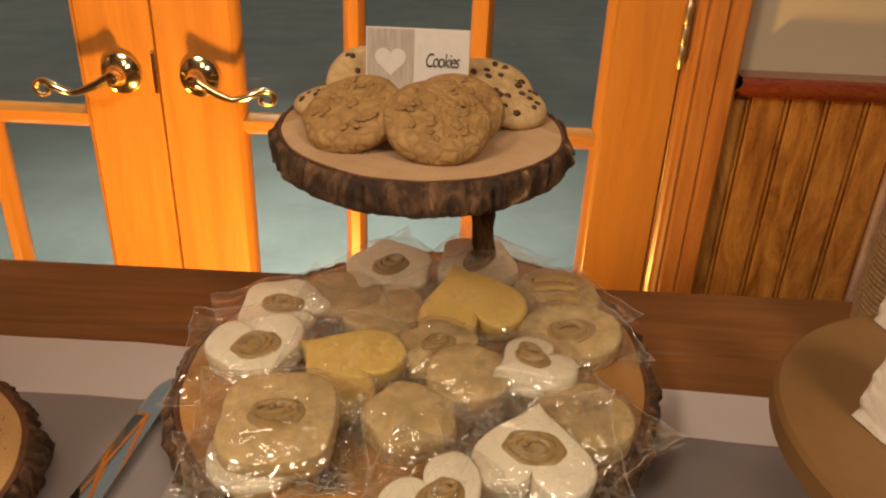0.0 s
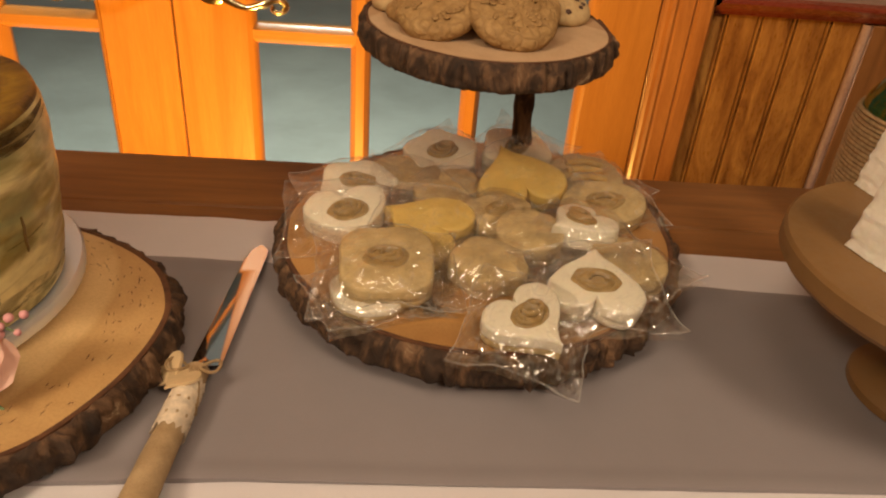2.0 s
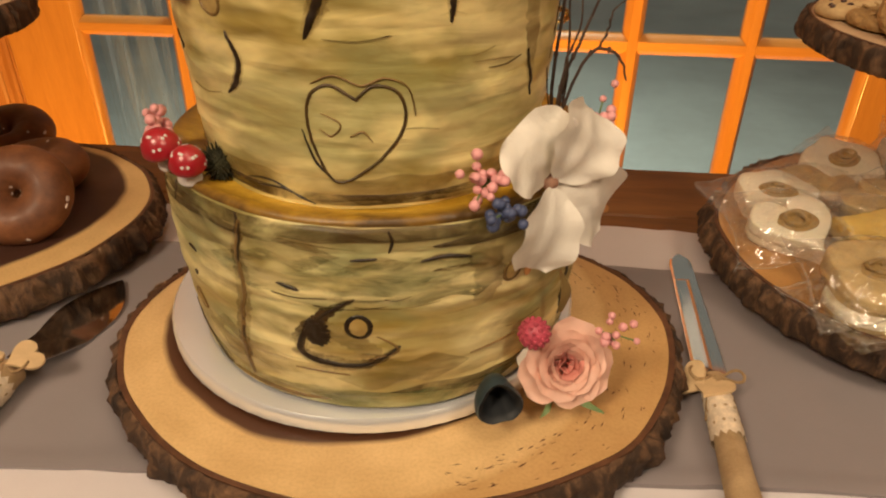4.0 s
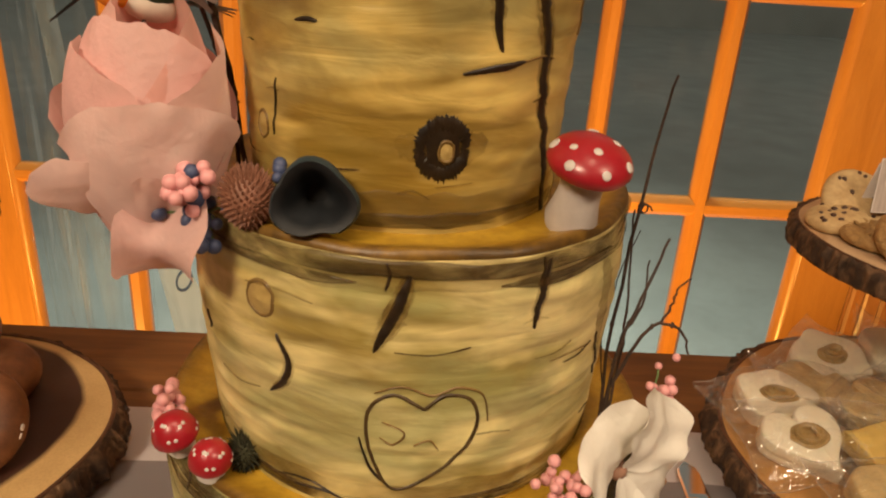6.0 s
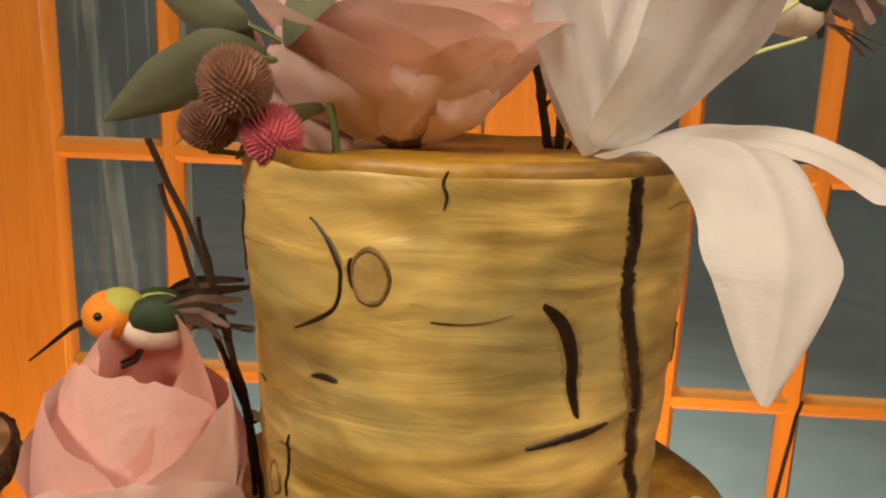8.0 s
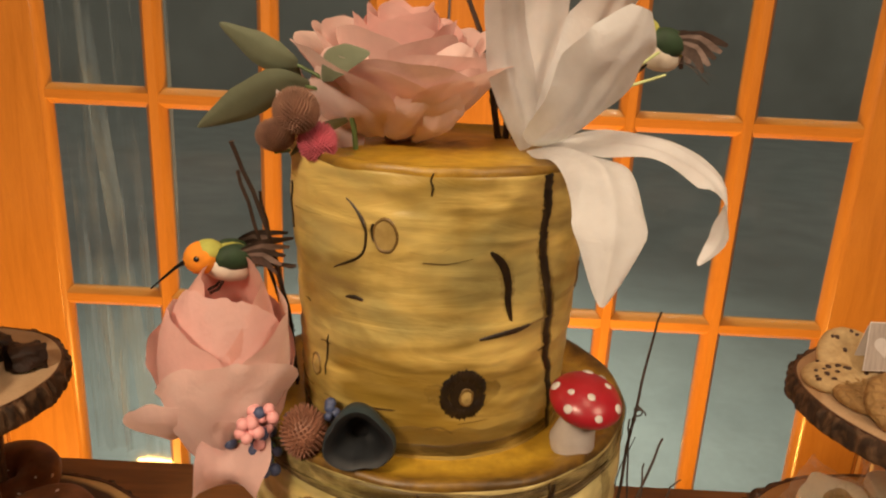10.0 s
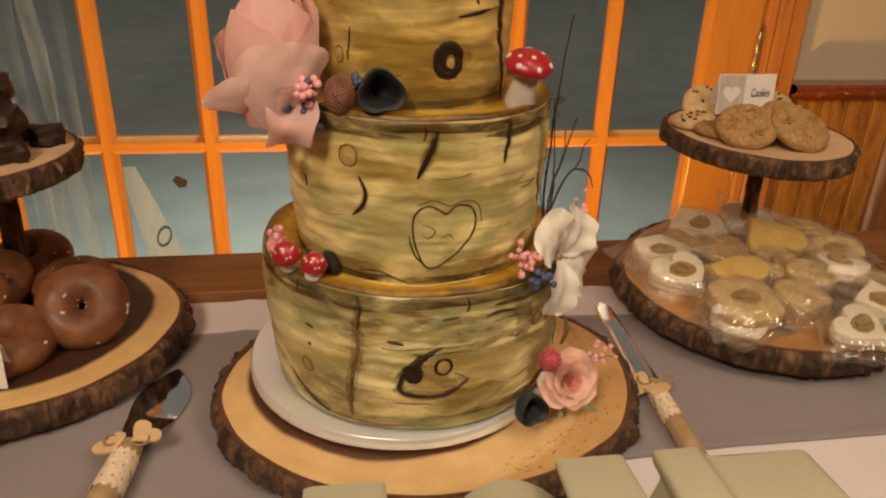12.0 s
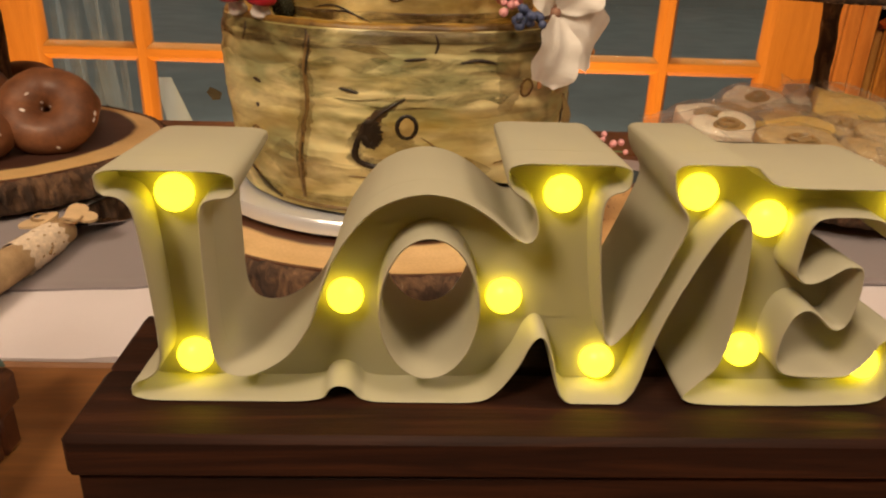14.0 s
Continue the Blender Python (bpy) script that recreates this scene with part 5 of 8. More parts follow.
RASP = plain("raspberry_red", (0.46, 0.07, 0.11), 0.45, 60, 0.25)
SHADE_CLUMP = plain("shade_clump_dark", (0.03, 0.03, 0.012), 0.9, 120, 0.4, bump=0.8)
ORANGE = plain("bird_orange", (0.85, 0.28, 0.02), 0.8, 90, 0.15)
BIRDWHITE = plain("bird_white", (0.75, 0.68, 0.58), 0.8, 90, 0.08)
BIRDLIME = plain("bird_lime", (0.45, 0.46, 0.10), 0.8, 90, 0.15)
BIRDGREEN = plain("bird_dark_green", (0.018, 0.045, 0.018), 0.7, 90, 0.3)
FEATHER = plain("bird_feather", (0.10, 0.07, 0.06), 0.55, 120, 0.5, scale=(1, 1, 1))
FEATHERPALE = plain("bird_feather_pale", (0.36, 0.27, 0.24), 0.55, 120, 0.3)
BLACK = plain("glossy_black", (0.01, 0.01, 0.01), 0.2, bump=0)
CARD = plain("card_white", (0.74, 0.69, 0.67), 0.6, 10, 0.03, bump=0.05)
CARDWOOD = surf("card_printed_wood", [(0.3, (0.42, 0.35, 0.32)), (0.7, (0.58, 0.51, 0.47))], 12, (30, 1, 3), rough=0.6, fine_mix=0.2, bump=0)
PRINT = plain("print_black", (0.02, 0.02, 0.02), 0.6, bump=0)
def crumb_mat(name, low, mid, high):
    """Baked oat crumb: lumps parted by darker cracks, with fine grain on them."""
    m, nt, b = nodes_of(name)
    v = coords(nt)
    warp = noise_node(nt, v, 60, 3)
    vo = nt.nodes.new("ShaderNodeTexVoronoi")
    vo.feature = "DISTANCE_TO_EDGE"
    vo.inputs["Scale"].default_value = 95
    vo.inputs["Randomness"].default_value = 1.0
    mv = nt.nodes.new("ShaderNodeVectorMath")
    mv.operation = "MULTIPLY_ADD"
    mv.inputs[1].default_value = (0.012, 0.012, 0.012)
    nv = nt.nodes.new("ShaderNodeTexNoise")
    nv.inputs["Scale"].default_value = 70
    link(nt, v, nv.inputs["Vector"])
    link(nt, nv.outputs["Color"], mv.inputs[0])
    link(nt, v, mv.inputs[2])
    link(nt, mv.outputs[0], vo.inputs["Vector"])
    lump = ramp_node(nt, vo.outputs["Distance"], [(0.0, (0, 0, 0)), (0.22, (1, 1, 1))])
    col = ramp_node(nt, warp, [(0.3, mid), (0.7, high)])
    col = mixc(nt, low, col, mathn(nt, "ADD", mathn(nt, "MULTIPLY", lump, 0.34), 0.66))
    fine = noise_node(nt, v, 420, 3)
    col = mixc(nt, col, ramp_node(nt, fine, [(0.3, (0.6, 0.55, 0.5)), (0.7, (1, 1, 1))]), 0.4, "MULTIPLY")
    link(nt, col, b.inputs["Base Color"])
    b.inputs["Roughness"].default_value = 0.72
    bump_node(nt, mathn(nt, "ADD", lump, mathn(nt, "MULTIPLY", fine, 0.35)), 0.55, 0.0016, b)
    return m


OATCOOKIE = crumb_mat("oat_cookie", (0.17, 0.085, 0.024), (0.33, 0.185, 0.062), (0.46, 0.28, 0.11))
CHIPCOOKIE = surf("chip_cookie", [(0.3, (0.42, 0.27, 0.12)), (0.7, (0.60, 0.43, 0.22))], 70, rough=0.75, fine=300, bump=0.6, depth=0.0015)
CHOC = plain("chocolate_chip", (0.055, 0.022, 0.012), 0.4)
DONUT = surf("doughnut_crust", [(0.3, (0.10, 0.034, 0.013)), (0.5, (0.17, 0.062, 0.024)), (0.7, (0.25, 0.098, 0.04))], 38, rough=0.56, fine=220, fine_mix=0.3, bump=0.7, coat=0.06, spec=0.4)
GLAZE = plain("sugar_glaze", (0.62, 0.52, 0.46), 0.2, 60, 0.1, coat=0.5)
BROWNIE = surf("brownie", [(0.3, (0.008, 0.003, 0.002)), (0.7, (0.034, 0.013, 0.008))], 90, rough=0.5, fine=400, fine_mix=0.4, bump=0.9, depth=0.002)
ICEWHITE = plain("icing_white", (0.80, 0.735, 0.585), 0.42, 40, 0.05, sss=0.1, bump=0.05, fine_mix=0.03)
ICEYELLOW = plain("icing_yellow", (0.66, 0.46, 0.14), 0.42, 40, 0.10, sss=0.1, bump=0.06, fine_mix=0.04)
BISCUIT = plain("butter_biscuit", (0.54, 0.40, 0.195), 0.6, 60, 0.22, fine_mix=0.08)
SWIRL = plain("gold_icing", (0.35, 0.235, 0.095), 0.34, 90, 0.2)


def film_mat(name, haze):
    """Thin clear film: mostly see-through, a soft gloss, white lines and patches painted in for crease glints."""
    m = bpy.data.materials.new(name)
    m.use_nodes = True
    nt = m.node_tree
    nt.nodes.remove(nt.nodes["Principled BSDF"])
    tr, gl, df, m1, m2 = (nt.nodes.new("ShaderNode" + k) for k in ("BsdfTransparent", "BsdfGlossy", "BsdfDiffuse", "MixShader", "MixShader"))
    tr.inputs["Color"].default_value = (0.985, 0.985, 0.98, 1)
    gl.inputs["Roughness"].default_value = 0.035
    df.inputs["Color"].default_value = (0.92, 0.90, 0.87, 1)
    lw = nt.nodes.new("ShaderNodeLayerWeight")
    lw.inputs["Blend"].default_value = 0.30
    link(nt, mathn(nt, "ADD", mathn(nt, "MULTIPLY", lw.outputs["Facing"], 0.24), 0.10), m1.inputs[0])
    crumple = nt.nodes.new("ShaderNodeBump")
    crumple.inputs["Strength"].default_value, crumple.inputs["Distance"].default_value = 0.9, 0.005
    link(nt, noise_node(nt, coords(nt, (1, 1.7, 1), (0, 0, 40)), 36, 2, 0.5, 1.2), crumple.inputs["Height"])
    link(nt, crumple.outputs["Normal"], gl.inputs["Normal"])
    link(nt, tr.outputs[0], m1.inputs[1])
    link(nt, gl.outputs[0], m1.inputs[2])
    # white noise lines and patches as painted glints, apart from the modelled creases
    line = ramp_node(nt, noise_node(nt, coords(nt, (1, 2.2, 1), (0, 0, 25)), 26, 2, 0.5, 0.4), [(0.488, (0, 0, 0)), (0.5, (1, 1, 1)), (0.512, (0, 0, 0))])
    line2 = ramp_node(nt, noise_node(nt, coords(nt, (2.4, 1, 1), (0, 0, -35)), 38, 2, 0.5, 0.3), [(0.490, (0, 0, 0)), (0.5, (1, 1, 1)), (0.510, (0, 0, 0))])
    hz = mathn(nt, "ADD", mathn(nt, "MULTIPLY", mathn(nt, "ADD", line, line2), 0.14), mathn(nt, "MULTIPLY", ramp_node(nt, noise_node(nt, coords(nt, (1, 1.6, 1), (0, 0, 70)), 30, 2, 0.5, 0.8), [(0.55, (0, 0, 0)), (0.70, (1, 1, 1))]), 0.02))
    hz = mathn(nt, "ADD", hz, haze)
    link(nt, hz, m2.inputs[0])
    link(nt, m1.outputs[0], m2.inputs[1])
    link(nt, df.outputs[0], m2.inputs[2])
    link(nt, m2.outputs[0], nt.nodes["Material Output"].inputs["Surface"])
    return m


FILM = film_mat("cellophane", 0.0)
# whitened film for the thin rim drawn as each bag's bright edge
FILM_HEM = film_mat("cellophane_hem", 0.14)
PEDESTAL = surf("pedestal_bronze", [(0.3, (0.165, 0.083, 0.026)), (0.7, (0.225, 0.118, 0.039))], 9, rough=0.58, fine=200, fine_mix=0.12, bump=0.1, coat=0.1)
COCONUT = surf("white_frosting", [(0.3, (0.84, 0.79, 0.69)), (0.7, (0.90, 0.86, 0.77))], 60, rough=0.6, fine=220, fine_mix=0.12, bump=0.9, depth=0.002, sss=0.1)
JUGGLASS_C = (0.035, 0.10, 0.018)
TWINE = surf("jute_twine", [(0.3, (0.24, 0.15, 0.07)), (0.7, (0.42, 0.28, 0.14))], 160, rough=0.9, fine=700, fine_mix=0.4, bump=0.6)
BURLAP = surf("burlap", [(0.3, (0.34, 0.22, 0.11)), (0.7, (0.50, 0.35, 0.19))], 60, rough=0.9, fine=900, fine_mix=0.4, bump=0.5)
LACE = plain("lace_cream", (0.72, 0.60, 0.45), 0.85, 200, 0.15, bump=0.6)
PLY = plain("plywood_heart", (0.60, 0.43, 0.24), 0.6, 30, 0.12)
STEEL = surf("polished_steel", [(0.3, (0.54, 0.53, 0.51)), (0.7, (0.62, 0.60, 0.57))], 20, rough=0.07, rvar=0.02, metal=1.0, fine_mix=0.05, bump=0.0)


def jug_glass():
    m, nt, b = nodes_of("green_bottle_glass")
    b.inputs["Base Color"].default_value = (*JUGGLASS_C, 1)
    b.inputs["Roughness"].default_value = 0.05
    b.inputs["Transmission Weight"].default_value = 0.55
    b.inputs["IOR"].default_value = 1.5
    return m


# ---- flower builders ----
def frame_of(axis, roll=0.0):
    q = Vector(axis).to_track_quat("Z", "Y").to_matrix()
    return q @ Matrix.Rotation(roll, 3, "Z")


def shell_petal(r0, r1, h, span, tip, curl, seed, nu=15, nv=13, notch=0.0):
    """A cupped petal round the z axis: a strip of a widening bowl with a curled lip."""
    rows = []
    for j in range(nv):
        v = j / (nv - 1)
        row = []
        for i in range(nu):
            u = 2 * i / (nu - 1) - 1
            edge = 1 - tip * u * u * v - notch * max(0, 1 - abs(u) * 3) * (v > 0.9)
            vv = v * edge
            r = r0 + (r1 - r0) * math.sin(vv * math.pi / 2) ** 0.8 + curl * max(0, vv - 0.62) ** 1.6 * 3
            z = h * vv - abs(curl) * 1.1 * max(0, vv - 0.75) ** 1.5 + 0.05 * h * wob(u * 2, v * 2, seed)
            a = u * span * (0.35 + 0.65 * math.sin(min(1, v * 1.25) * math.pi / 2)) * (1 - 0.12 * v ** 4)
            r *= 1 + 0.07 * wob(u * 1.7, v * 1.5, seed + 5) - 0.05 * abs(u) * (seed % 2 - 0.8)
            row.append(Vector((r * math.cos(a), r * math.sin(a), z)))
        rows.append(row)
    return rows


def rose(parent, c, axis, R, H, layers, mats, seed, opening=0.35, part_name="petal"):
    """A rose: rings of cupped petals, tight inside, curled open outside."""
    fr = Matrix.Translation(c) @ frame_of(axis, seed).to_4x4()
    for k in range(layers):
        t = (k + 1) / layers
        n = 3 + (2 if t > 0.35 else 0) + (1 if t > 0.8 else 0)
        for q in range(n):
            a = 2 * math.pi * (q + 0.5 * (k % 2)) / n + 0.35 * wob(k, q, seed)
            rows = shell_petal(R * 0.05 * t, R * (0.12 + 0.78 * t ** 1.1) * (1 + 0.08 * wob(q, k, seed)), H * (0.98 - 0.30 * t + 0.10 * wob(k * 2, q, seed)), 1.25 * math.pi / n + 0.35, 0.18 + 0.10 * t,
                               R * opening * t ** 2, seed + k * 3 + q)
            m = fr @ Matrix.Rotation(a, 4, "Z") @ Matrix.Rotation(0.28 * t * wob(k * 1.3, q * 1.7, seed + 11), 4, "Y") @ Matrix.Rotation(0.22 * wob(k * 0.9, q * 2.1, seed + 17), 4, "X")
            part(part_name, Geo().grid([[m @ p for p in r] for r in rows]), mats[0] if t > 0.5 else mats[1], parent, sharp=80)


def ribbon_petal(path, widths, cup, side, n=16, m=9, ruffle=0.0, seed=0.0, ridge=0.0):
    """A long petal along a path; side: a direction across it; cup: how far its middle sinks."""
    pts = smooth_path(path, n)
    rows = []
    for k, p in enumerate(pts):
        d = (pts[min(k + 1, n)] - pts[max(k - 1, 0)]).normalized()
        s = (Vector(side) - d * Vector(side).dot(d)).normalized()
        nn = d.cross(s)
        u = k / n
        w = float(np.interp(u, [i / (len(widths) - 1) for i in range(len(widths))], widths))
        row = []
        for j in range(m):
            v = 2 * j / (m - 1) - 1
            row.append(p + s * (w * v) + nn * (cup * w * (v * v) + ruffle * w * v * v * math.sin(u * 17 + seed + 2 * v)) + nn * (0.06 * w * math.exp(-(v * 6) ** 2) + ridge * w * math.cos(v * 8.5 + 3 * wob(u * 2.5, seed)) * math.sin(math.pi * min(1, u * 1.1)) + 1.4 * ridge * w * wob(u * 5 + seed, v * 2.2)))
        rows.append(row)
    return rows


def petal_part(parent, name, rows, mat):
    ob = part(name, Geo().grid(rows), mat, parent, sharp=80)
    return ob


def rosette(parent, c, axis, R, n, mats, seed):
    """A full open rose: petals in a spiral, upright in the heart and leaning out towards the rim."""
    fr = Matrix.Translation(c) @ frame_of(axis, seed).to_4x4()
    for k in range(n):
        t = (k + 0.5) / n
        a = 2.39996 * k
        lean = radians(4 + 70 * t ** 1.3)
        ln, w = R * (0.66 + 0.38 * t), R * (0.24 + 0.40 * t)
        d, s = Vector((math.cos(a), math.sin(a), 0)), Vector((-math.sin(a), math.cos(a), 0))
        path = [fr @ (d * (R * 0.10 * t + ln * u * math.sin(lean * (0.45 + 0.6 * u))) + Vector((0, 0, ln * u * 0.85 * math.cos(lean * (0.45 + 0.6 * u))))) for u in (0, 0.35, 0.7, 1.0)]
        petal_part(parent, "petal", ribbon_petal(path, (w * 0.3, w * 0.8, w, w * 0.95, w * 0.45), 0.42 - 0.25 * t, fr.to_3x3() @ s, 10, 9, 0.08, k + seed), mats[0] if t > 0.34 else mats[1])


def berries(parent_name, c, mat, count, spread, r, seed, label, out=(0, -1, 0.4), squash=1.0, group="berry sprigs"):
    rnd = random.Random(seed)
    th = thing(parent_name, c, label, "berries", group)
    for k in range(count):
        p = Vector((rnd.gauss(0, 1) * spread, rnd.gauss(0, 1) * spread, rnd.gauss(0, 1) * spread * squash)) * 0.82 + Vector(out) * spread * 0.8
        rr = r * rnd.uniform(0.8, 1.15)
        part("berry", Geo().ball((0, 0, 0), rr, 7, 10), mat, th, m=Matrix.Translation(p))
        if k % 2 == 0:
            part("stalk", Geo().tube([p, p * 0.5, (0, 0.003, -0.002)], 0.0006, 5), STEMGREEN, th)
    return th


def spiky_head(name, c, r, mat, seed, label, count=230, tall=1.0, tip=0.22, group="dried globe flowers"):
    rnd = random.Random(seed)
    th = thing(name, c, label, "dried flower", group)
    g = Geo().ball((0, 0, 0), r * 0.88, 10, 16, (1, 1, tall))
    for k in range(count):
        z = 1 - 2 * (k + 0.5) / count
        a = k * 2.39996
        s = math.sqrt(1 - z * z)
        d = Vector((s * math.cos(a), s * math.sin(a), z))
        b = Vector((d.x * r * 0.84, d.y * r * 0.84, d.z * r * 0.84 * tall))
        t = Vector((d.x, d.y, d.z * tall)) * r * (1 + tip * rnd.uniform(0.5, 1.2)) + Vector((0, 0, r * 0.10))
        e = d.cross(Vector((0.3, 0.5, 0.8))).normalized() * r * 0.085
        f = d.cross(e).normalized() * r * 0.085
        g.add([b + e, b + f, b - e, b - f, t], [(0, 1, 4), (1, 2, 4), (2, 3, 4), (3, 0, 4)])
    part("flower_head", g, mat, th, sharp=60)
    part("stalk", Geo().tube([(0, 0, -r * 0.8), (0.002, 0.010, -r * 0.9), (0.003, 0.018, -r)], 0.0011, 6), STEMGREEN, th)
    return th


def twig(parent, pts, r0, r1, seed, buds=3):
    p = smooth_path(pts, 14)
    p = [q + Vector((0.0012 * wob(k * 0.9, seed), 0.0012 * wob(k * 0.9, seed + 4), 0)) for k, q in enumerate(p)]
    part("twig", Geo().tube(p, [r0 + (r1 - r0) * k / 14 for k in range(15)], 6), TWIG, parent)
    for k in range(buds):
        q = p[4 + 3 * k]
        part("bud", Geo().ball((0, 0, 0), r0 * 1.15, 5, 6, (1, 1, 1.7)), TWIG, parent, m=Matrix.Translation(q))


def sprig(name, c, label):
    return thing(name, c, label, "twigs", "twig sprays")


# big pink fabric rose on the ledge of the middle tier
BR = Vector((-0.618, 0.288, 1.135))
big = thing("fabric_rose", BR, "large pink fabric rose leaning on the middle tier", "rose", "fabric roses")


def egg_petal(R, H, reach, span, lip, seed, slope=0.0, start=0.0, nu=25, nv=19):
    """A petal wrapped on an egg: closes inwards at the top, its free edge turned out a little."""
    rows = []
    for j in range(nv):
        v = j / (nv - 1)
        row = []
        for i in range(nu):
            u = 2 * i / (nu - 1) - 1
            edge = reach * (1 + slope * u * v - 0.10 * u * u * v - 0.14 * abs(u) ** 6 + 0.07 * wob(u * 1.6, 3.0, seed) * v + 0.03 * wob(u * 5, 1.0, seed) * v)
            h = start + (edge - start) * v
            r = R * max(0.10, math.sin(math.pi * (0.14 + 0.70 * h))) ** 0.85
            r *= 1 + 0.06 * wob(u * 1.4, v * 1.6, seed + 3) + 0.045 * wob(u * 3.6, v * 3, seed + 6)
            r += lip * R * max(0, v - 0.70) ** 1.4 * 5 * (1 + 1.1 * wob(u * 2.2, seed))
            a = u * span * (0.55 + 0.45 * math.sin(min(1, 1.3 * v) * math.pi / 2))
            row.append(Vector((r * math.cos(a), r * math.sin(a), H * h - lip * R * max(0, v - 0.82) * 1.5)))
        rows.append(row)
    return rows


egg = Matrix.Translation(Vector((-0.635, 0.289, 1.119)) - BR) @ frame_of((0.10, 0.02, 1.0)).to_4x4()
for k, (a, R, reach, span, lip, slope, mat) in enumerate(((60, 0.0300, 1.03, 1.9, 0.01, 0.0, PINK_DEEP), (-70, 0.0295, 1.03, 1.9, 0.02, 0.10, PINK_DEEP), (180, 0.0315, 0.97, 1.5, 0.08, -0.06, PINK),
                                                          (-15, 0.0340, 0.92, 1.2, 0.10, 0.15, PINK), (-122, 0.0355, 0.88, 1.15, 0.15, 0.26, PINK_PALE), (100, 0.0350, 0.84, 1.5, 0.12, 0.0, PINK),
                                                          (-172, 0.0395, 0.68, 1.00, 0.12, 0.05, PINK_PALE), (-58, 0.0388, 0.72, 1.20, 0.04, 0.26, PINK), (30, 0.0375, 0.66, 1.2, 0.18, 0.0, PINK),
                                                          (-150, 0.0398, 0.38, 0.55, 0.14, -0.2, PINK_PALE))):
    part("petal", Geo().grid([[egg @ Matrix.Rotation(radians(a), 4, "Z") @ p for p in r] for r in egg_petal(R, 0.106, reach, span, lip, k * 3.7 + 1, slope)]), mat, big, sharp=80)
for path, w, sd, cup, mat in (([(-0.622, 0.272, 1.136), (-0.644, 0.260, 1.146), (-0.664, 0.262, 1.144), (-0.683, 0.275, 1.138)], (0.012, 0.019, 0.018, 0.012, 0.003), (0.1, -0.5, 0.8), 0.25, PINK_PALE),
                         ([(-0.608, 0.268, 1.144), (-0.614, 0.256, 1.131), (-0.624, 0.254, 1.120), (-0.636, 0.258, 1.109)], (0.014, 0.022, 0.022, 0.017, 0.004), (0.8, 0.1, 0.5), 0.2, PINK)):
    petal_part(big, "petal", ribbon_petal([Vector(p) - BR for p in path], w, cup, sd, 18, 11, 0.09, w[1] * 800), mat)

# big pink rose on the cake's top
top_rose = thing("fabric_rose", (-0.540, 0.345, 1.294), "full pink fabric rose on top of the cake", "rose", "fabric roses")
rose(top_rose, (0, 0, 0.0), (0.05, -0.10, 1), 0.060, 0.085, 6, (PINK_PALE, PINK), 8.0, 0.30)
for path, w, sd in (([(0.004, -0.02, 0.004), (0.018, -0.038, 0.018), (0.030, -0.044, 0.034), (0.040, -0.040, 0.056)], (0.010, 0.022, 0.022, 0.006), (0.8, 0.4, 0.1)),
                    ([(-0.01, -0.02, 0.004), (-0.02, -0.040, 0.018), (-0.026, -0.046, 0.036), (-0.028, -0.042, 0.054)], (0.012, 0.024, 0.024, 0.008), (0.9, -0.2, 0.1)),
                    ([(-0.018, -0.01, 0.004), (-0.040, -0.018, 0.018), (-0.052, -0.020, 0.034), (-0.060, -0.018, 0.050)], (0.012, 0.022, 0.022, 0.006), (0.2, 0.9, 0.0)),
                    ([(0.014, -0.015, 0.002), (0.026, -0.028, 0.010), (0.030, -0.034, 0.022), (0.028, -0.036, 0.036)], (0.006, 0.013, 0.013, 0.003), (0.7, 0.5, 0.1))):
    petal_part(top_rose, "petal", ribbon_petal(path, w, 0.35, sd, 20, 15, 0.10, w[1] * 900, 0.04), PINK_PALE)

# white lily
LB = Vector((-0.458, 0.328, 1.297))
lily = thing("fabric_lily", LB, "white fabric lily with curled petals on the cake's edge", "lily")
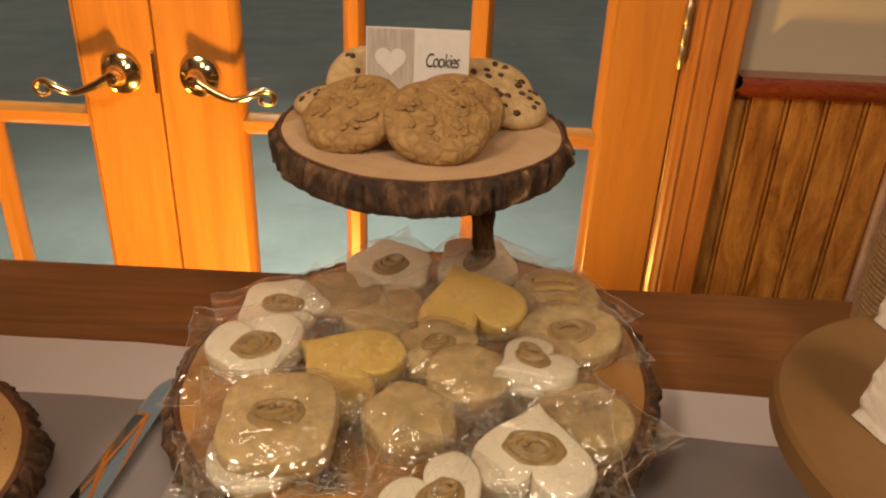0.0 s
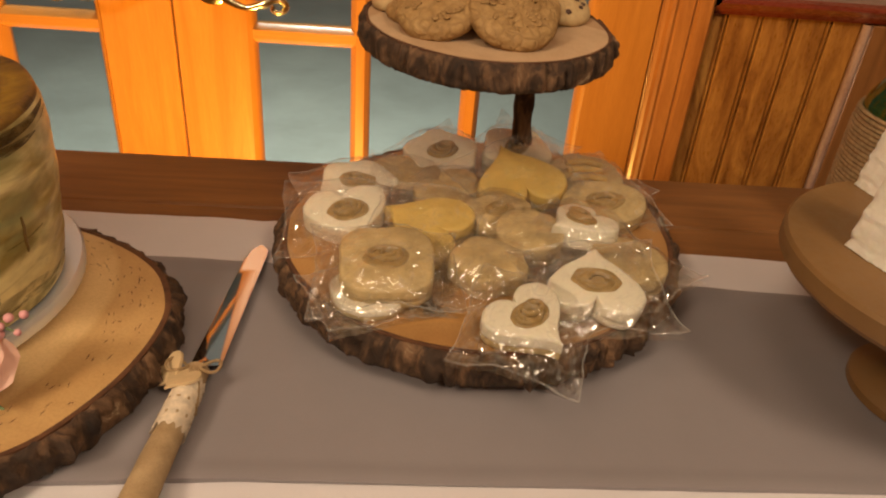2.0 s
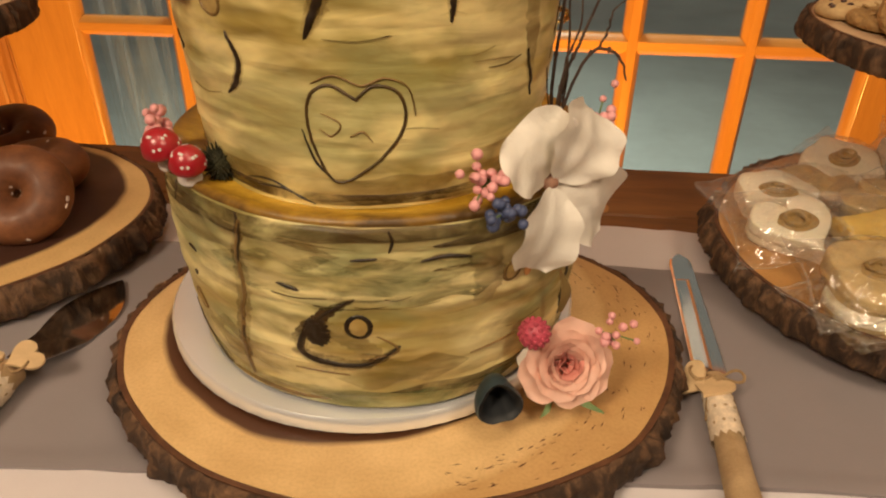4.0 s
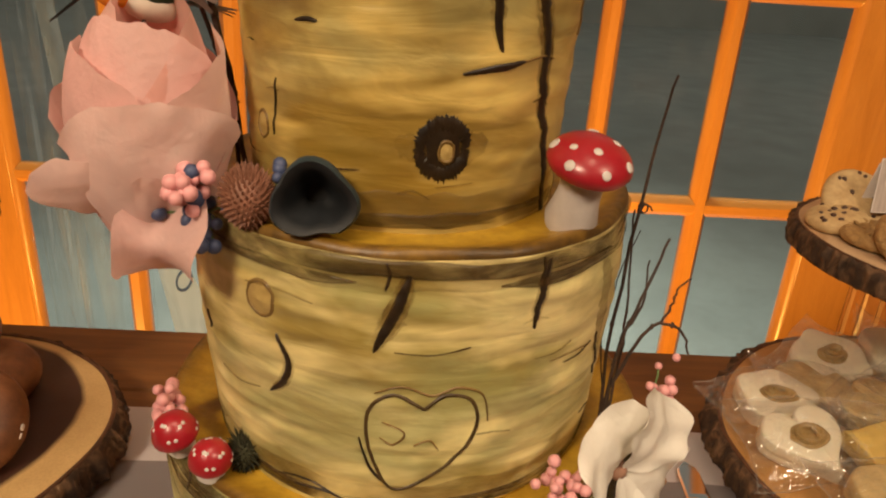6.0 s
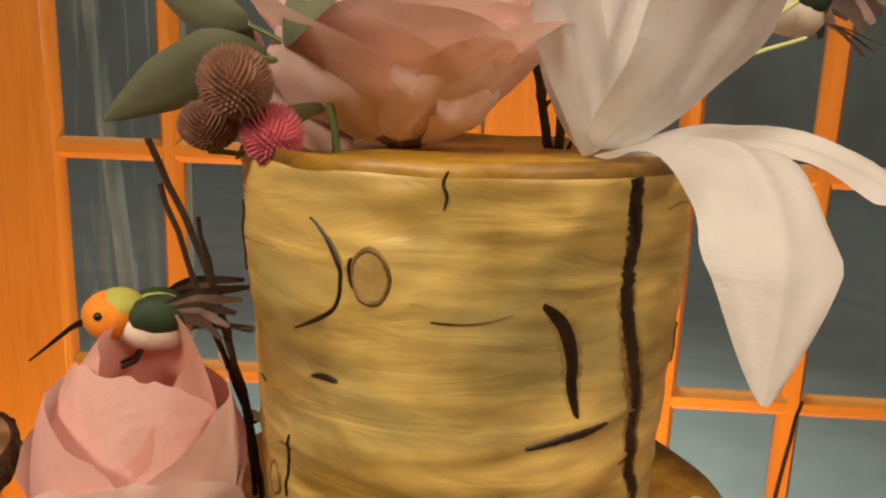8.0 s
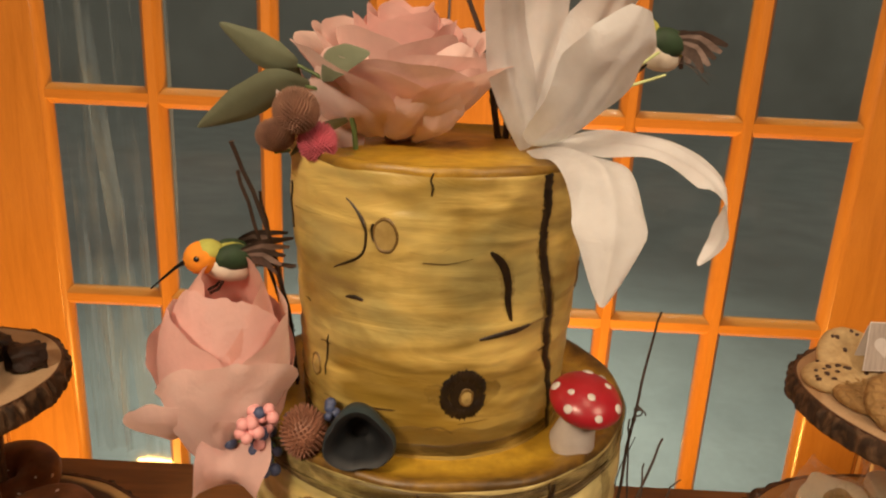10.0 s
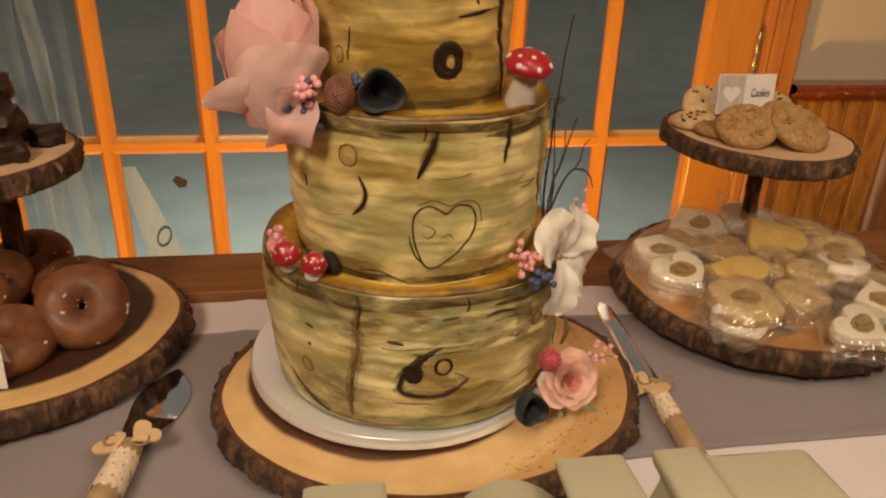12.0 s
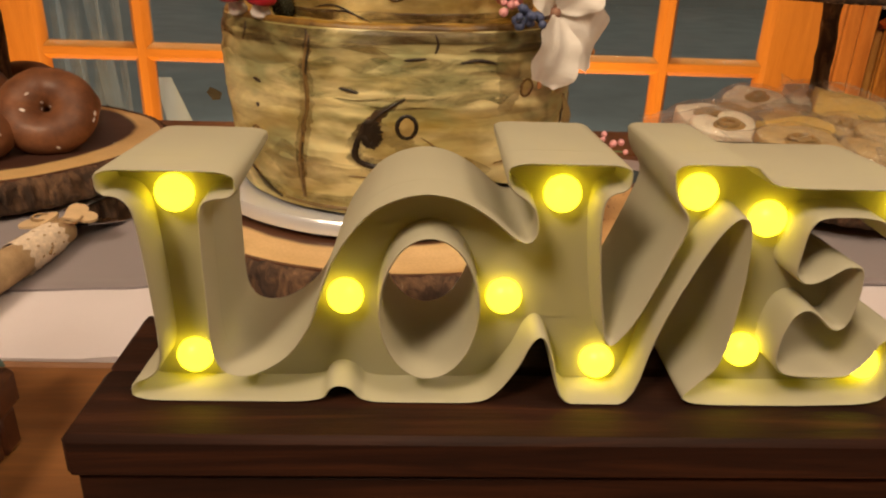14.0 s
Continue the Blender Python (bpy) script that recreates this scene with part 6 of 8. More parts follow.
for pts, w, sd, cup in (([(-0.458, 0.325, 1.297), (-0.449, 0.275, 1.304), (-0.442, 0.232, 1.303), (-0.440, 0.206, 1.284), (-0.443, 0.196, 1.253)], (0.008, 0.0140, 0.0150, 0.0168, 0.001), (1, 0.15, 0.05), -0.25),
                        ([(-0.456, 0.33, 1.298), (-0.424, 0.322, 1.306), (-0.390, 0.312, 1.304), (-0.364, 0.298, 1.286), (-0.368, 0.276, 1.264), (-0.383, 0.260, 1.253)], (0.006, 0.0135, 0.014, 0.012, 0.008, 0.001), (0.25, 0.9, 0.35), -0.3),
                        ([(-0.460, 0.328, 1.297), (-0.448, 0.292, 1.315), (-0.438, 0.272, 1.338), (-0.429, 0.262, 1.356), (-0.424, 0.262, 1.372)], (0.009, 0.017, 0.020, 0.018, 0.006), (1, 0.3, -0.2), 0.45),
                        ([(-0.462, 0.33, 1.297), (-0.472, 0.318, 1.325), (-0.480, 0.306, 1.352), (-0.485, 0.292, 1.376), (-0.488, 0.276, 1.395)], (0.007, 0.013, 0.014, 0.010, 0.001), (0.85, 0.5, 0.1), 0.25),
                        ([(-0.455, 0.335, 1.298), (-0.440, 0.348, 1.33), (-0.425, 0.352, 1.362), (-0.412, 0.345, 1.392), (-0.405, 0.33, 1.41)], (0.007, 0.018, 0.021, 0.014, 0.001), (0.8, 0.5, -0.3), 0.30),
                        ([(-0.462, 0.34, 1.298), (-0.468, 0.35, 1.33), (-0.466, 0.35, 1.37), (-0.458, 0.34, 1.40), (-0.45, 0.325, 1.42)], (0.007, 0.018, 0.022, 0.016, 0.001), (1, 0.0, 0.0), 0.30)):
    petal_part(lily, "petal", ribbon_petal([Vector(p) - LB for p in pts], w, cup, sd, 30, 21, 0.11, w[2] * 700, 0.05), LILYWHITE)
for e in ((-0.398, 0.326, 1.352), (-0.392, 0.330, 1.340), (-0.42, 0.305, 1.36), (-0.41, 0.335, 1.37)):
    part("stamen", Geo().tube(smooth_path([(0, 0, 0.002), (0.02, -0.008, 0.026), Vector(e) - LB], 10), [0.0013 - 0.00005 * k for k in range(11)], 6), STAMEN, lily)

# eucalyptus spray
eu = thing("eucalyptus_spray", (-0.560, 0.312, 1.293), "grey-green fabric eucalyptus spray on the cake's top", "foliage")
EB = Vector((-0.560, 0.312, 1.293))
part("stalk", Geo().tube(smooth_path([Vector(p) - EB for p in ((-0.560, 0.312, 1.293), (-0.561, 0.308, 1.308), (-0.567, 0.305, 1.322), (-0.577, 0.305, 1.331), (-0.590, 0.306, 1.337))], 14), [0.0016 - 0.00005 * k for k in range(15)], 7), STEMGREEN, eu)
part("stalk", Geo().tube(smooth_path([Vector(p) - EB for p in ((-0.567, 0.305, 1.322), (-0.577, 0.307, 1.325), (-0.586, 0.308, 1.326))], 8), 0.0010, 6), STEMGREEN, eu)
for pts, w, sd in (([(-0.584, 0.308, 1.327), (-0.600, 0.305, 1.325), (-0.620, 0.304, 1.314), (-0.644, 0.306, 1.302)], (0.002, 0.0115, 0.0110, 0.0005), (0.1, -0.5, 0.85)),
                   ([(-0.590, 0.306, 1.337), (-0.600, 0.304, 1.339), (-0.612, 0.304, 1.345), (-0.630, 0.306, 1.356)], (0.003, 0.0095, 0.0095, 0.0008), (0.4, -0.4, 0.8)),
                   ([(-0.577, 0.303, 1.331), (-0.573, 0.293, 1.338), (-0.563, 0.284, 1.343), (-0.549, 0.276, 1.346)], (0.002, 0.0085, 0.008, 0.0006), (0.4, -0.6, -0.7)),
                   ([(-0.562, 0.309, 1.310), (-0.572, 0.300, 1.306), (-0.582, 0.296, 1.300), (-0.592, 0.296, 1.291)], (0.0012, 0.0050, 0.0045, 0.0004), (0.2, -0.5, 0.8)),
                   ([(-0.588, 0.31, 1.325), (-0.594, 0.315, 1.333), (-0.600, 0.318, 1.338), (-0.608, 0.322, 1.342)], (0.001, 0.005, 0.005, 0.0005), (0.3, -0.4, 0.8))):
    petal_part(eu, "leaf", ribbon_petal([Vector(p) - EB for p in pts], w, 0.22, sd, 14, 7), LEAF)

spiky_head("dried_globe_flower", (-0.585, 0.278, 1.316), 0.0114, GOMBROWN, 1, "brown dried globe flower at the cake's top edge", 520, 1, 0.10)
spiky_head("dried_globe_flower", (-0.598, 0.288, 1.302), 0.0098, GOMBROWN, 2, "brown dried globe flower at the cake's top edge", 480, 0.85, 0.10)
spiky_head("dried_globe_flower", (-0.576, 0.286, 1.300), 0.0098, GOMPINK, 3, "deep pink dried globe flower at the cake's top edge", 420, 1, 0.16)

tw = sprig("twig_spray", (-0.478, 0.378, 1.292), "dark brown twigs standing on the cake's top")
for pts, r in (([(0, 0, 0), (-0.006, 0.0, 0.03), (-0.014, -0.004, 0.06), (-0.03, -0.006, 0.10)], 0.0022), ([(0.004, 0.002, 0), (0.005, 0, 0.04), (0.009, -0.004, 0.09), (0.012, 0, 0.13)], 0.0022),
               ([(0.008, 0.004, 0), (0.016, 0.002, 0.03), (0.014, 0, 0.05), (0.020, 0, 0.07)], 0.0010), ([(-0.003, 0, 0.02), (0.002, 0, 0.028), (0.005, 0, 0.04)], 0.0010)):
    twig(tw, pts, r, r * 0.6, r * 1000 + pts[1][0] * 90, 2)
tw = sprig("twig_spray", (-0.600, 0.345, 1.129), "thin dark twigs rising behind the pink rose")
for pts, r in (([(0, 0, 0), (-0.001, -0.02, 0.06), (-0.010, -0.035, 0.12), (-0.024, -0.048, 0.168)], 0.0016), ([(-0.004, 0, 0), (-0.004, -0.012, 0.05), (-0.012, -0.03, 0.10), (-0.022, -0.045, 0.152)], 0.0014),
               ([(0.001, -0.004, 0), (-0.002, -0.016, 0.05), (-0.006, -0.026, 0.09), (-0.014, -0.032, 0.138)], 0.0012), ([(0, -0.01, 0.045), (-0.004, -0.022, 0.05), (-0.010, -0.026, 0.042)], 0.0007)):
    twig(tw, pts, r, r * 0.8, r * 2100 + pts[1][0] * 90, 2)
tw = sprig("twig_spray", (-0.388, 0.320, 0.990), "thin dark twigs rising behind the white blossom")
for pts, r in (([(0, 0, 0), (-0.002, 0.002, 0.06), (0.003, 0.004, 0.14), (0.007, 0.006, 0.18), (0.011, 0.006, 0.212)], 0.0013), ([(0.002, 0, 0), (0.004, 0.004, 0.05), (0.016, 0.01, 0.085), (0.028, 0.020, 0.118)], 0.0013),
               ([(0.003, 0, 0), (0.006, 0.002, 0.055), (0.004, 0.004, 0.10), (0.0, 0.004, 0.14)], 0.0009), ([(0.0, 0, 0), (0.003, -0.004, 0.06), (0.010, -0.008, 0.09), (0.010, -0.006, 0.115)], 0.0009),
               ([(0.003, 0, 0.03), (0.016, -0.006, 0.072), (0.028, -0.010, 0.078), (0.037, -0.010, 0.070), (0.040, -0.010, 0.060)], 0.0011), ([(0.022, -0.008, 0.078), (0.026, -0.008, 0.088), (0.028, -0.008, 0.10), (0.034, -0.008, 0.106)], 0.0008),
               ([(0.0, 0.0, 0.02), (-0.006, 0.004, 0.06), (-0.002, 0.004, 0.10), (0.004, 0.0, 0.13)], 0.0005)):
    twig(tw, pts, r, r * 0.55, r * 1700 + pts[1][0] * 90, 2)
a = Vector((0.012, 0.02, 0.134))
part("tendril", Geo().tube([a + Vector((0.0035 * (1 - k * 0.03) * math.cos(k * 0.7), 0.0006 * k, 0.0035 * (1 - k * 0.03) * math.sin(k * 0.7))) for k in range(20)], 0.0006, 5), TWIG, tw)


# hummingbirds
def bird(c, m, label):
    th = thing("hummingbird_ornament", Matrix.Translation(c) @ m, label, "bird ornament", "bird ornaments")
    part("belly", Geo().ball((0, 0, 0), 0.0105, 10, 14, (1.45, 0.95, 0.95), Matrix.Rotation(radians(12), 3, "Y")), BIRDWHITE, th)
    head = part("head", Geo().ball((0, 0, 0), 0.0096, 10, 14, (1.08, 0.95, 1.0)), ORANGE, th, m=Matrix.Translation((-0.0145, 0, 0.0055)))
    part("crown", Geo().ball((0.0030, 0, 0.0034), 0.0082, 8, 12, (1.15, 1.0, 0.85)), BIRDLIME, head)
    part("beak", Geo().tube([(-0.006, 0, 0.0), (-0.014, 0, -0.004), (-0.028, 0, -0.015)], [0.0018, 0.0010, 0.0004], 7), BLACK, head)
    for s in (-1, 1):
        part("eye", Geo().ball((-0.0042, s * 0.0074, 0.0018), 0.0017, 6, 8), BLACK, head)
    part("back", Geo().ball((0.003, 0, 0.0040), 0.0100, 10, 14, (1.2, 0.98, 0.85), Matrix.Rotation(radians(14), 3, "Y")), BIRDLIME, th)
    for s in (-1, 1):
        part("shoulder", Geo().ball((0.002, s * 0.0056, 0.0055), 0.0096, 8, 12, (1.2, 0.65, 0.85)), BIRDGREEN, th)
        for k in range(5):
            e = Vector((0.036 - 0.003 * k, s * (0.006 + 0.002 * k), 0.014 - 0.0045 * k))
            petal_part(th, "wing_feather", ribbon_petal([(0.003, s * 0.008, 0.008 - 0.001 * k), (0.016, s * 0.010, 0.014 - 0.0025 * k), e], (0.0026, 0.0030, 0.0010), 0.2, (0, -0.4, 1), 6, 3), FEATHER if k % 2 == 0 else FEATHERPALE)
    for k in range(3):
        petal_part(th, "tail_feather", ribbon_petal([(0.010, 0, -0.002), (0.022, 0.002 * (k - 1), -0.002), (0.038, 0.004 * (k - 1), -0.004 - 0.002 * k)], (0.002, 0.0032, 0.0016), 0.15, (0, 1, 0.2), 6, 3), FEATHER)
    for s in (-1, 1):
        part("foot", Geo().tube([(-0.004, s * 0.003, -0.008), (-0.007, s * 0.003, -0.013), (-0.012, s * 0.003, -0.015)], 0.0009, 5), BLACK, th)


bird((-0.631, 0.309, 1.2245), Matrix.Rotation(radians(28), 4, "Z"), "small orange-throated hummingbird ornament perched on the pink rose")
bird((-0.396, 0.340, 1.352), Matrix.Rotation(radians(8), 4, "Z") @ Matrix.Rotation(radians(14), 4, "Y"), "small green-backed hummingbird ornament over the white lily")

# sugar things on the ledges
berries("berry_sprig", (-0.605, 0.262, 1.153), BERRYPINK, 24, 0.0062, 0.0034, 1, "pink sugar berries beside the fabric rose")
berries("berry_sprig", (-0.600, 0.268, 1.139), BERRYBLUE, 20, 0.0065, 0.0034, 2, "dark blue sugar berries beside the fabric rose", squash=1.5)
berries("berry_sprig", (-0.566, 0.268, 1.156), BERRYBLUE, 7, 0.0036, 0.0030, 3, "dark blue sugar berries behind a cone", squash=1.6)
spiky_head("sugar_cone", (-0.579, 0.259, 1.1485), 0.0125, CONE, 9, "brown sugar cone on the ledge of the middle tier", 320, 1.18, 0.10, "cones")


def sugar_shell(c, w, h, axis, label):
    th = thing("sugar_shell", c, label, "sugar shell", "sugar shells")
    fr = frame_of(axis)
    n = 40

    def ring(k, z, sc):
        a = 2 * math.pi * k / n
        r = 1 + 0.10 * math.cos(3 * a + 1.2) + 0.06 * wob(math.cos(a) * 2, math.sin(a) * 2, z * 30)
        return fr @ Vector((w * sc * r * math.cos(a), h * sc * r * math.sin(a), z))
    outer = [(-0.016, 0.35), (-0.014, 0.65), (-0.008, 0.90), (0.0, 1.0), (0.005, 0.99), (0.007, 0.93)]
    g = Geo().grid([[ring(k, z, s) for k in range(n)] for z, s in outer], close_v=True).fan([ring(k, -0.016, 0.35) for k in range(n)], fr @ Vector((0, 0, -0.017)))
    part("shell", g, SHELL, th, sharp=80)
    inner = [(0.007, 0.93), (0.006, 0.80), (0.002, 0.66), (-0.006, 0.52), (-0.011, 0.25)]
    g = Geo().grid([[ring(k, z, s) for k in range(n)] for z, s in inner], close_v=True).fan([ring(k, -0.012, 0.25) for k in range(n)], fr @ Vector((0, 0, -0.012)))
    part("hollow", g, SHELL_IN, th, sharp=80)


sugar_shell((-0.548, 0.247, 1.1545), 0.0185, 0.0165, (0.05, -1, 0.15), "dark blue hollow sugar shell on the ledge")
sugar_shell((-0.413, 0.226, 0.8665), 0.0150, 0.0150, (0.25, -1, 0.2), "black-blue hollow sugar shell beside the small rose")


def mushroom(c, cap_r, cap_h, stem_r, stem_h, lean, spots, label, seed):
    th = thing("toadstool", Matrix.Translation(c) @ Matrix.Rotation(radians(lean), 4, "Y") @ Matrix.Rotation(radians(16), 4, "X"), label, "mushroom", "toadstools")
    g = Geo().lathe([(stem_r * 1.05, 0), (stem_r * 1.2, stem_h * 0.15), (stem_r * 0.95, stem_h * 0.5), (stem_r * 0.9, stem_h * 0.9), (stem_r * 0.8, stem_h * 1.15)], 20)
    part("stem", g, CAPWHITE, th)
    prof = [(cap_r * 0.5, stem_h * 0.98), (cap_r * 0.92, stem_h * 0.93), (cap_r, stem_h * 0.98 + cap_h * 0.08)] + [(cap_r * math.cos(t), stem_h + cap_h * math.sin(t)) for t in (0.2, 0.45, 0.7, 0.95, 1.2, 1.4)] + [(0.0005, stem_h + cap_h)]
    cap = part("cap", Geo().lathe(prof, 32), CAPRED, th, "red cap with white dots", sharp=70)
    for k, (a, t, s) in enumerate(spots):
        d = Vector((cap_r * math.cos(t) * math.cos(a), cap_r * math.cos(t) * math.sin(a), stem_h + cap_h * math.sin(t)))
        nrm = Vector((math.cos(t) * math.cos(a) / cap_r, math.cos(t) * math.sin(a) / cap_r, math.sin(t) / cap_h)).normalized()
        part("dot", Geo().ball((0, 0, 0), s, 6, 12, (1, 1, 0.28), frame_of(nrm)), CAPWHITE, cap, m=Matrix.Translation(d))


mushroom((-0.432, 0.281, 1.135), 0.0200, 0.0122, 0.0108, 0.036, 6, [(-1.6, 1.15, 0.0022), (-2.3, 0.45, 0.0025), (-1.35, 0.45, 0.0022), (-0.5, 0.5, 0.0027), (-2.7, 0.95, 0.0019), (0.3, 1.0, 0.0022), (1.5, 0.8, 0.003), (3.0, 0.5, 0.003), (1.0, 0.3, 0.003)],
         "red toadstool with white dots on the ledge", 1)
dots = [(2.399 * k, 0.25 + 0.13 * (k % 8), 0.0011) for k in range(16)]
mushroom((-0.626, 0.281, 0.9935), 0.0125, 0.0145, 0.0062, 0.013, -8, dots, "small red dotted toadstool on the bottom tier's ledge", 2)
mushroom((-0.606, 0.262, 0.9935), 0.0112, 0.0130, 0.0062, 0.012, 8, dots, "small red dotted toadstool on the bottom tier's ledge", 3)
berries("berry_sprig", (-0.638, 0.300, 1.013), BERRYPINK, 22, 0.0060, 0.0034, 4, "pink sugar berries behind the toadstools")
# dark clump standing in for the shade behind the toadstools
spiky_head("shade_clump", (-0.590, 0.272, 1.001), 0.0095, SHADE_CLUMP, 5, "dark spiky clump put in for the shade behind the toadstools", 200, 1.1, 0.35, "moss")

# dogwood blossom
DC = Vector((-0.394, 0.272, 1.001))
dog = thing("sugar_dogwood", DC, "white sugar dogwood blossom with four petals on the cake's side", "blossom")
fr = frame_of((0.62, -0.74, 0.10))
for k, (ang, ln, wd) in enumerate(((124, 0.046, 0.0265), (54, 0.047, 0.0285), (-33, 0.056, 0.0265), (-112, 0.053, 0.0250))):
    a = radians(ang)
    d, s = Vector((math.cos(a), math.sin(a), 0)), Vector((-math.sin(a), math.cos(a), 0))
    path = [fr @ (d * ln * u + Vector((0, 0, 0.004 + 0.012 * math.sin(u * 2.2) + (0.004 if k % 2 else 0.0) - 0.008 * u * u))) for u in (0.05, 0.35, 0.7, 1.0)]
    p = petal_part(dog, "petal", ribbon_petal(path, (0.003, wd * 0.62, wd * 0.92, wd, wd * 0.94, wd * 0.52), 0.24, fr @ s, 22, 15, 0.08, k * 2.1, 0.022), DOGWHITE)
    if k > 1:
        part("tip_stain", Geo().ball(path[-1], 0.0042, 5, 10, (1.2, 0.7, 0.22), fr @ Matrix.Rotation(a, 3, "Z")), ORANGE_BROWN, p, "orange-brown stain on the tip")
part("stamens", Geo().ball((0, 0, 0), 0.0058, 8, 12, (1, 1, 0.8), fr), GOMBROWN, dog, m=Matrix.Translation(fr @ Vector((0, 0, 0.006))))
berries("berry_sprig", (-0.427, 0.243, 1.012), BERRYPINK, 22, 0.0068, 0.0030, 6, "pink sugar berries beside the dogwood blossom")
berries("berry_sprig", (-0.414, 0.232, 0.999), BERRYBLUE, 20, 0.0058, 0.0032, 7, "slate blue sugar berries beside the dogwood blossom")
berries("berry_sprig", (-0.360, 0.314, 1.026), BERRYPINK, 12, 0.0065, 0.0028, 8, "pink sugar berries behind the dogwood blossom")

# small rose at the cake's foot
sr = thing("sugar_rose", (-0.372, 0.262, 0.868), "small pink sugar rose on the log slice", "rose")
rosette(sr, (0, 0, 0.004), (0.22, -0.85, 0.48), 0.030, 24, (SUGARPINK, SUGARPINK_DEEP), 1.0)
part("calyx", Geo().ball((0, 0.004, 0.0), 0.014, 8, 12), SUGARPINK, sr)
petal_part(sr, "petal", ribbon_petal([(-0.01, -0.006, 0.006), (-0.020, -0.010, 0.010), (-0.028, -0.008, 0.014)], (0.008, 0.012, 0.004), 0.2, (0, 0.3, 1), 8, 7), DOGWHITE)
for a, b in (((0.014, -0.018, -0.014), (0.030, -0.022, -0.020)), ((-0.006, -0.022, -0.016), (-0.012, -0.026, -0.024))):
    petal_part(sr, "sepal", ribbon_petal([(0, -0.008, -0.010), a, b], (0.003, 0.003, 0.0005), 0.2, (0.3, 0.6, 0.7), 6, 5), STEMGREEN)
rp = thing("sugar_raspberry", (-0.392, 0.250, 0.903), "round red sugar raspberry above the small rose", "berry")
g = Geo().ball((0, 0, 0), 0.0098, 10, 14)
for k in range(70):
    z = 1 - 2 * (k + 0.5) / 70
    s_ = math.sqrt(1 - z * z)
    g.ball((0.0094 * s_ * math.cos(2.4 * k), 0.0094 * s_ * math.sin(2.4 * k), 0.0094 * z), 0.0017, 4, 6)
part("fruit", g, RASP, rp)
berries("berry_sprig", (-0.342, 0.258, 0.900), BERRYPINK, 14, 0.0068, 0.0028, 10, "pale pink sugar berries beside the small rose")
pet = thing("leaf_sliver", (-0.375, 0.272, 0.925), "olive brown leaf sliver tucked behind the small rose", "leaf")
petal_part(pet, "leaf", ribbon_petal([(0, 0, -0.02), (0.002, -0.006, 0.0), (-0.004, -0.008, 0.018)], (0.002, 0.0035, 0.0006), 0.2, (1, 0.3, 0), 8, 5), SEPAL_OLIVE)

# dark leaves lying on the left crate
DARKLEAF = plain("dark_teal_leaf", (0.016, 0.042, 0.036), 0.45, 60, 0.3)
lp = thing("leaf_spray", (-0.735, 0.012, 0.8425), "dark teal leaves lying on a wooden crate", "foliage")
for pts, w, sd in (([(0, 0, 0.001), (0.014, 0.006, 0.006), (0.026, 0.010, 0.006), (0.038, 0.012, 0.002)], (0.003, 0.009, 0.009, 0.0006), (-0.3, 0.9, 0.2)), ([(0, 0.004, 0.001), (0.004, 0.014, 0.012), (0.012, 0.022, 0.018), (0.020, 0.026, 0.019)], (0.003, 0.009, 0.010, 0.003), (0.8, -0.5, 0.2)),
                   ([(0, 0, 0.001), (-0.016, 0.006, 0.008), (-0.030, 0.008, 0.010), (-0.044, 0.006, 0.004)], (0.003, 0.009, 0.009, 0.0006), (0.2, 0.9, 0.2)), ([(0, 0, 0.001), (-0.004, -0.014, 0.006), (-0.006, -0.026, 0.006), (-0.010, -0.036, 0.002)], (0.003, 0.008, 0.008, 0.0006), (0.9, 0, 0.2)),
                   ([(0, 0, 0.001), (-0.012, 0.012, 0.014), (-0.022, 0.020, 0.022), (-0.032, 0.026, 0.024)], (0.003, 0.009, 0.009, 0.001), (0.5, 0.7, 0.2))):
    petal_part(lp, "leaf", ribbon_petal(pts, w, 0.25, sd, 12, 9), DARKLEAF)

# ---- sweets on the cookie stand ----
def outline_shape(kind, n=48):
    pts = []
    for k in range(n):
        t = 2 * math.pi * k / n
        if kind == "heart":
            x = 0.78 * math.sin(t) ** 3
            y = (13 * math.cos(t) - 4.4 * math.cos(2 * t) - 1.9 * math.cos(3 * t) - 0.9 * math.cos(4 * t)) / 17.5 + 0.05
            pts.append((x * 1.14, y))
        elif kind == "flower":
            r = 0.92 + 0.07 * math.cos(5 * t)
            pts.append((r * math.cos(t), r * math.sin(t)))
        elif kind == "scallop":
            r = 0.96 + 0.020 * abs(math.cos(8 * t)) - 0.070 * math.cos(4 * t + 0.6)
            pts.append((r * math.cos(t), r * math.sin(t)))
        elif kind == "oval":
            pts.append((math.cos(t), 0.72 * math.sin(t)))
        else:
            pts.append((math.cos(t), math.sin(t)))
    return pts


def biscuit(kind, size, thick, lumps=0.0, seed=0.0):
    base = outline_shape(kind)
    rows = []
    for q, z in ((0.955, 0.0), (0.995, thick * 0.05), (1.0, thick * 0.25), (0.998, thick * 0.82), (0.978, thick * 0.95), (0.93, thick * 1.0), (0.45, thick * 1.01), (0.15, thick)):
        rows.append([(x * q * size * (1 + 0.07 * wob(x * 1.8, y * 1.8, seed + 4)), y * q * size * (1 + 0.07 * wob(x * 1.8, y * 1.8, seed + 9)), z + lumps * wob(x * q * 4, y * q * 4, seed) * (z > thick * 0.6)) for x, y in base])
    return Geo().grid(rows, close_v=True).fan(rows[0], (0, 0, 0)).fan(rows[-1], (0, 0, thick))


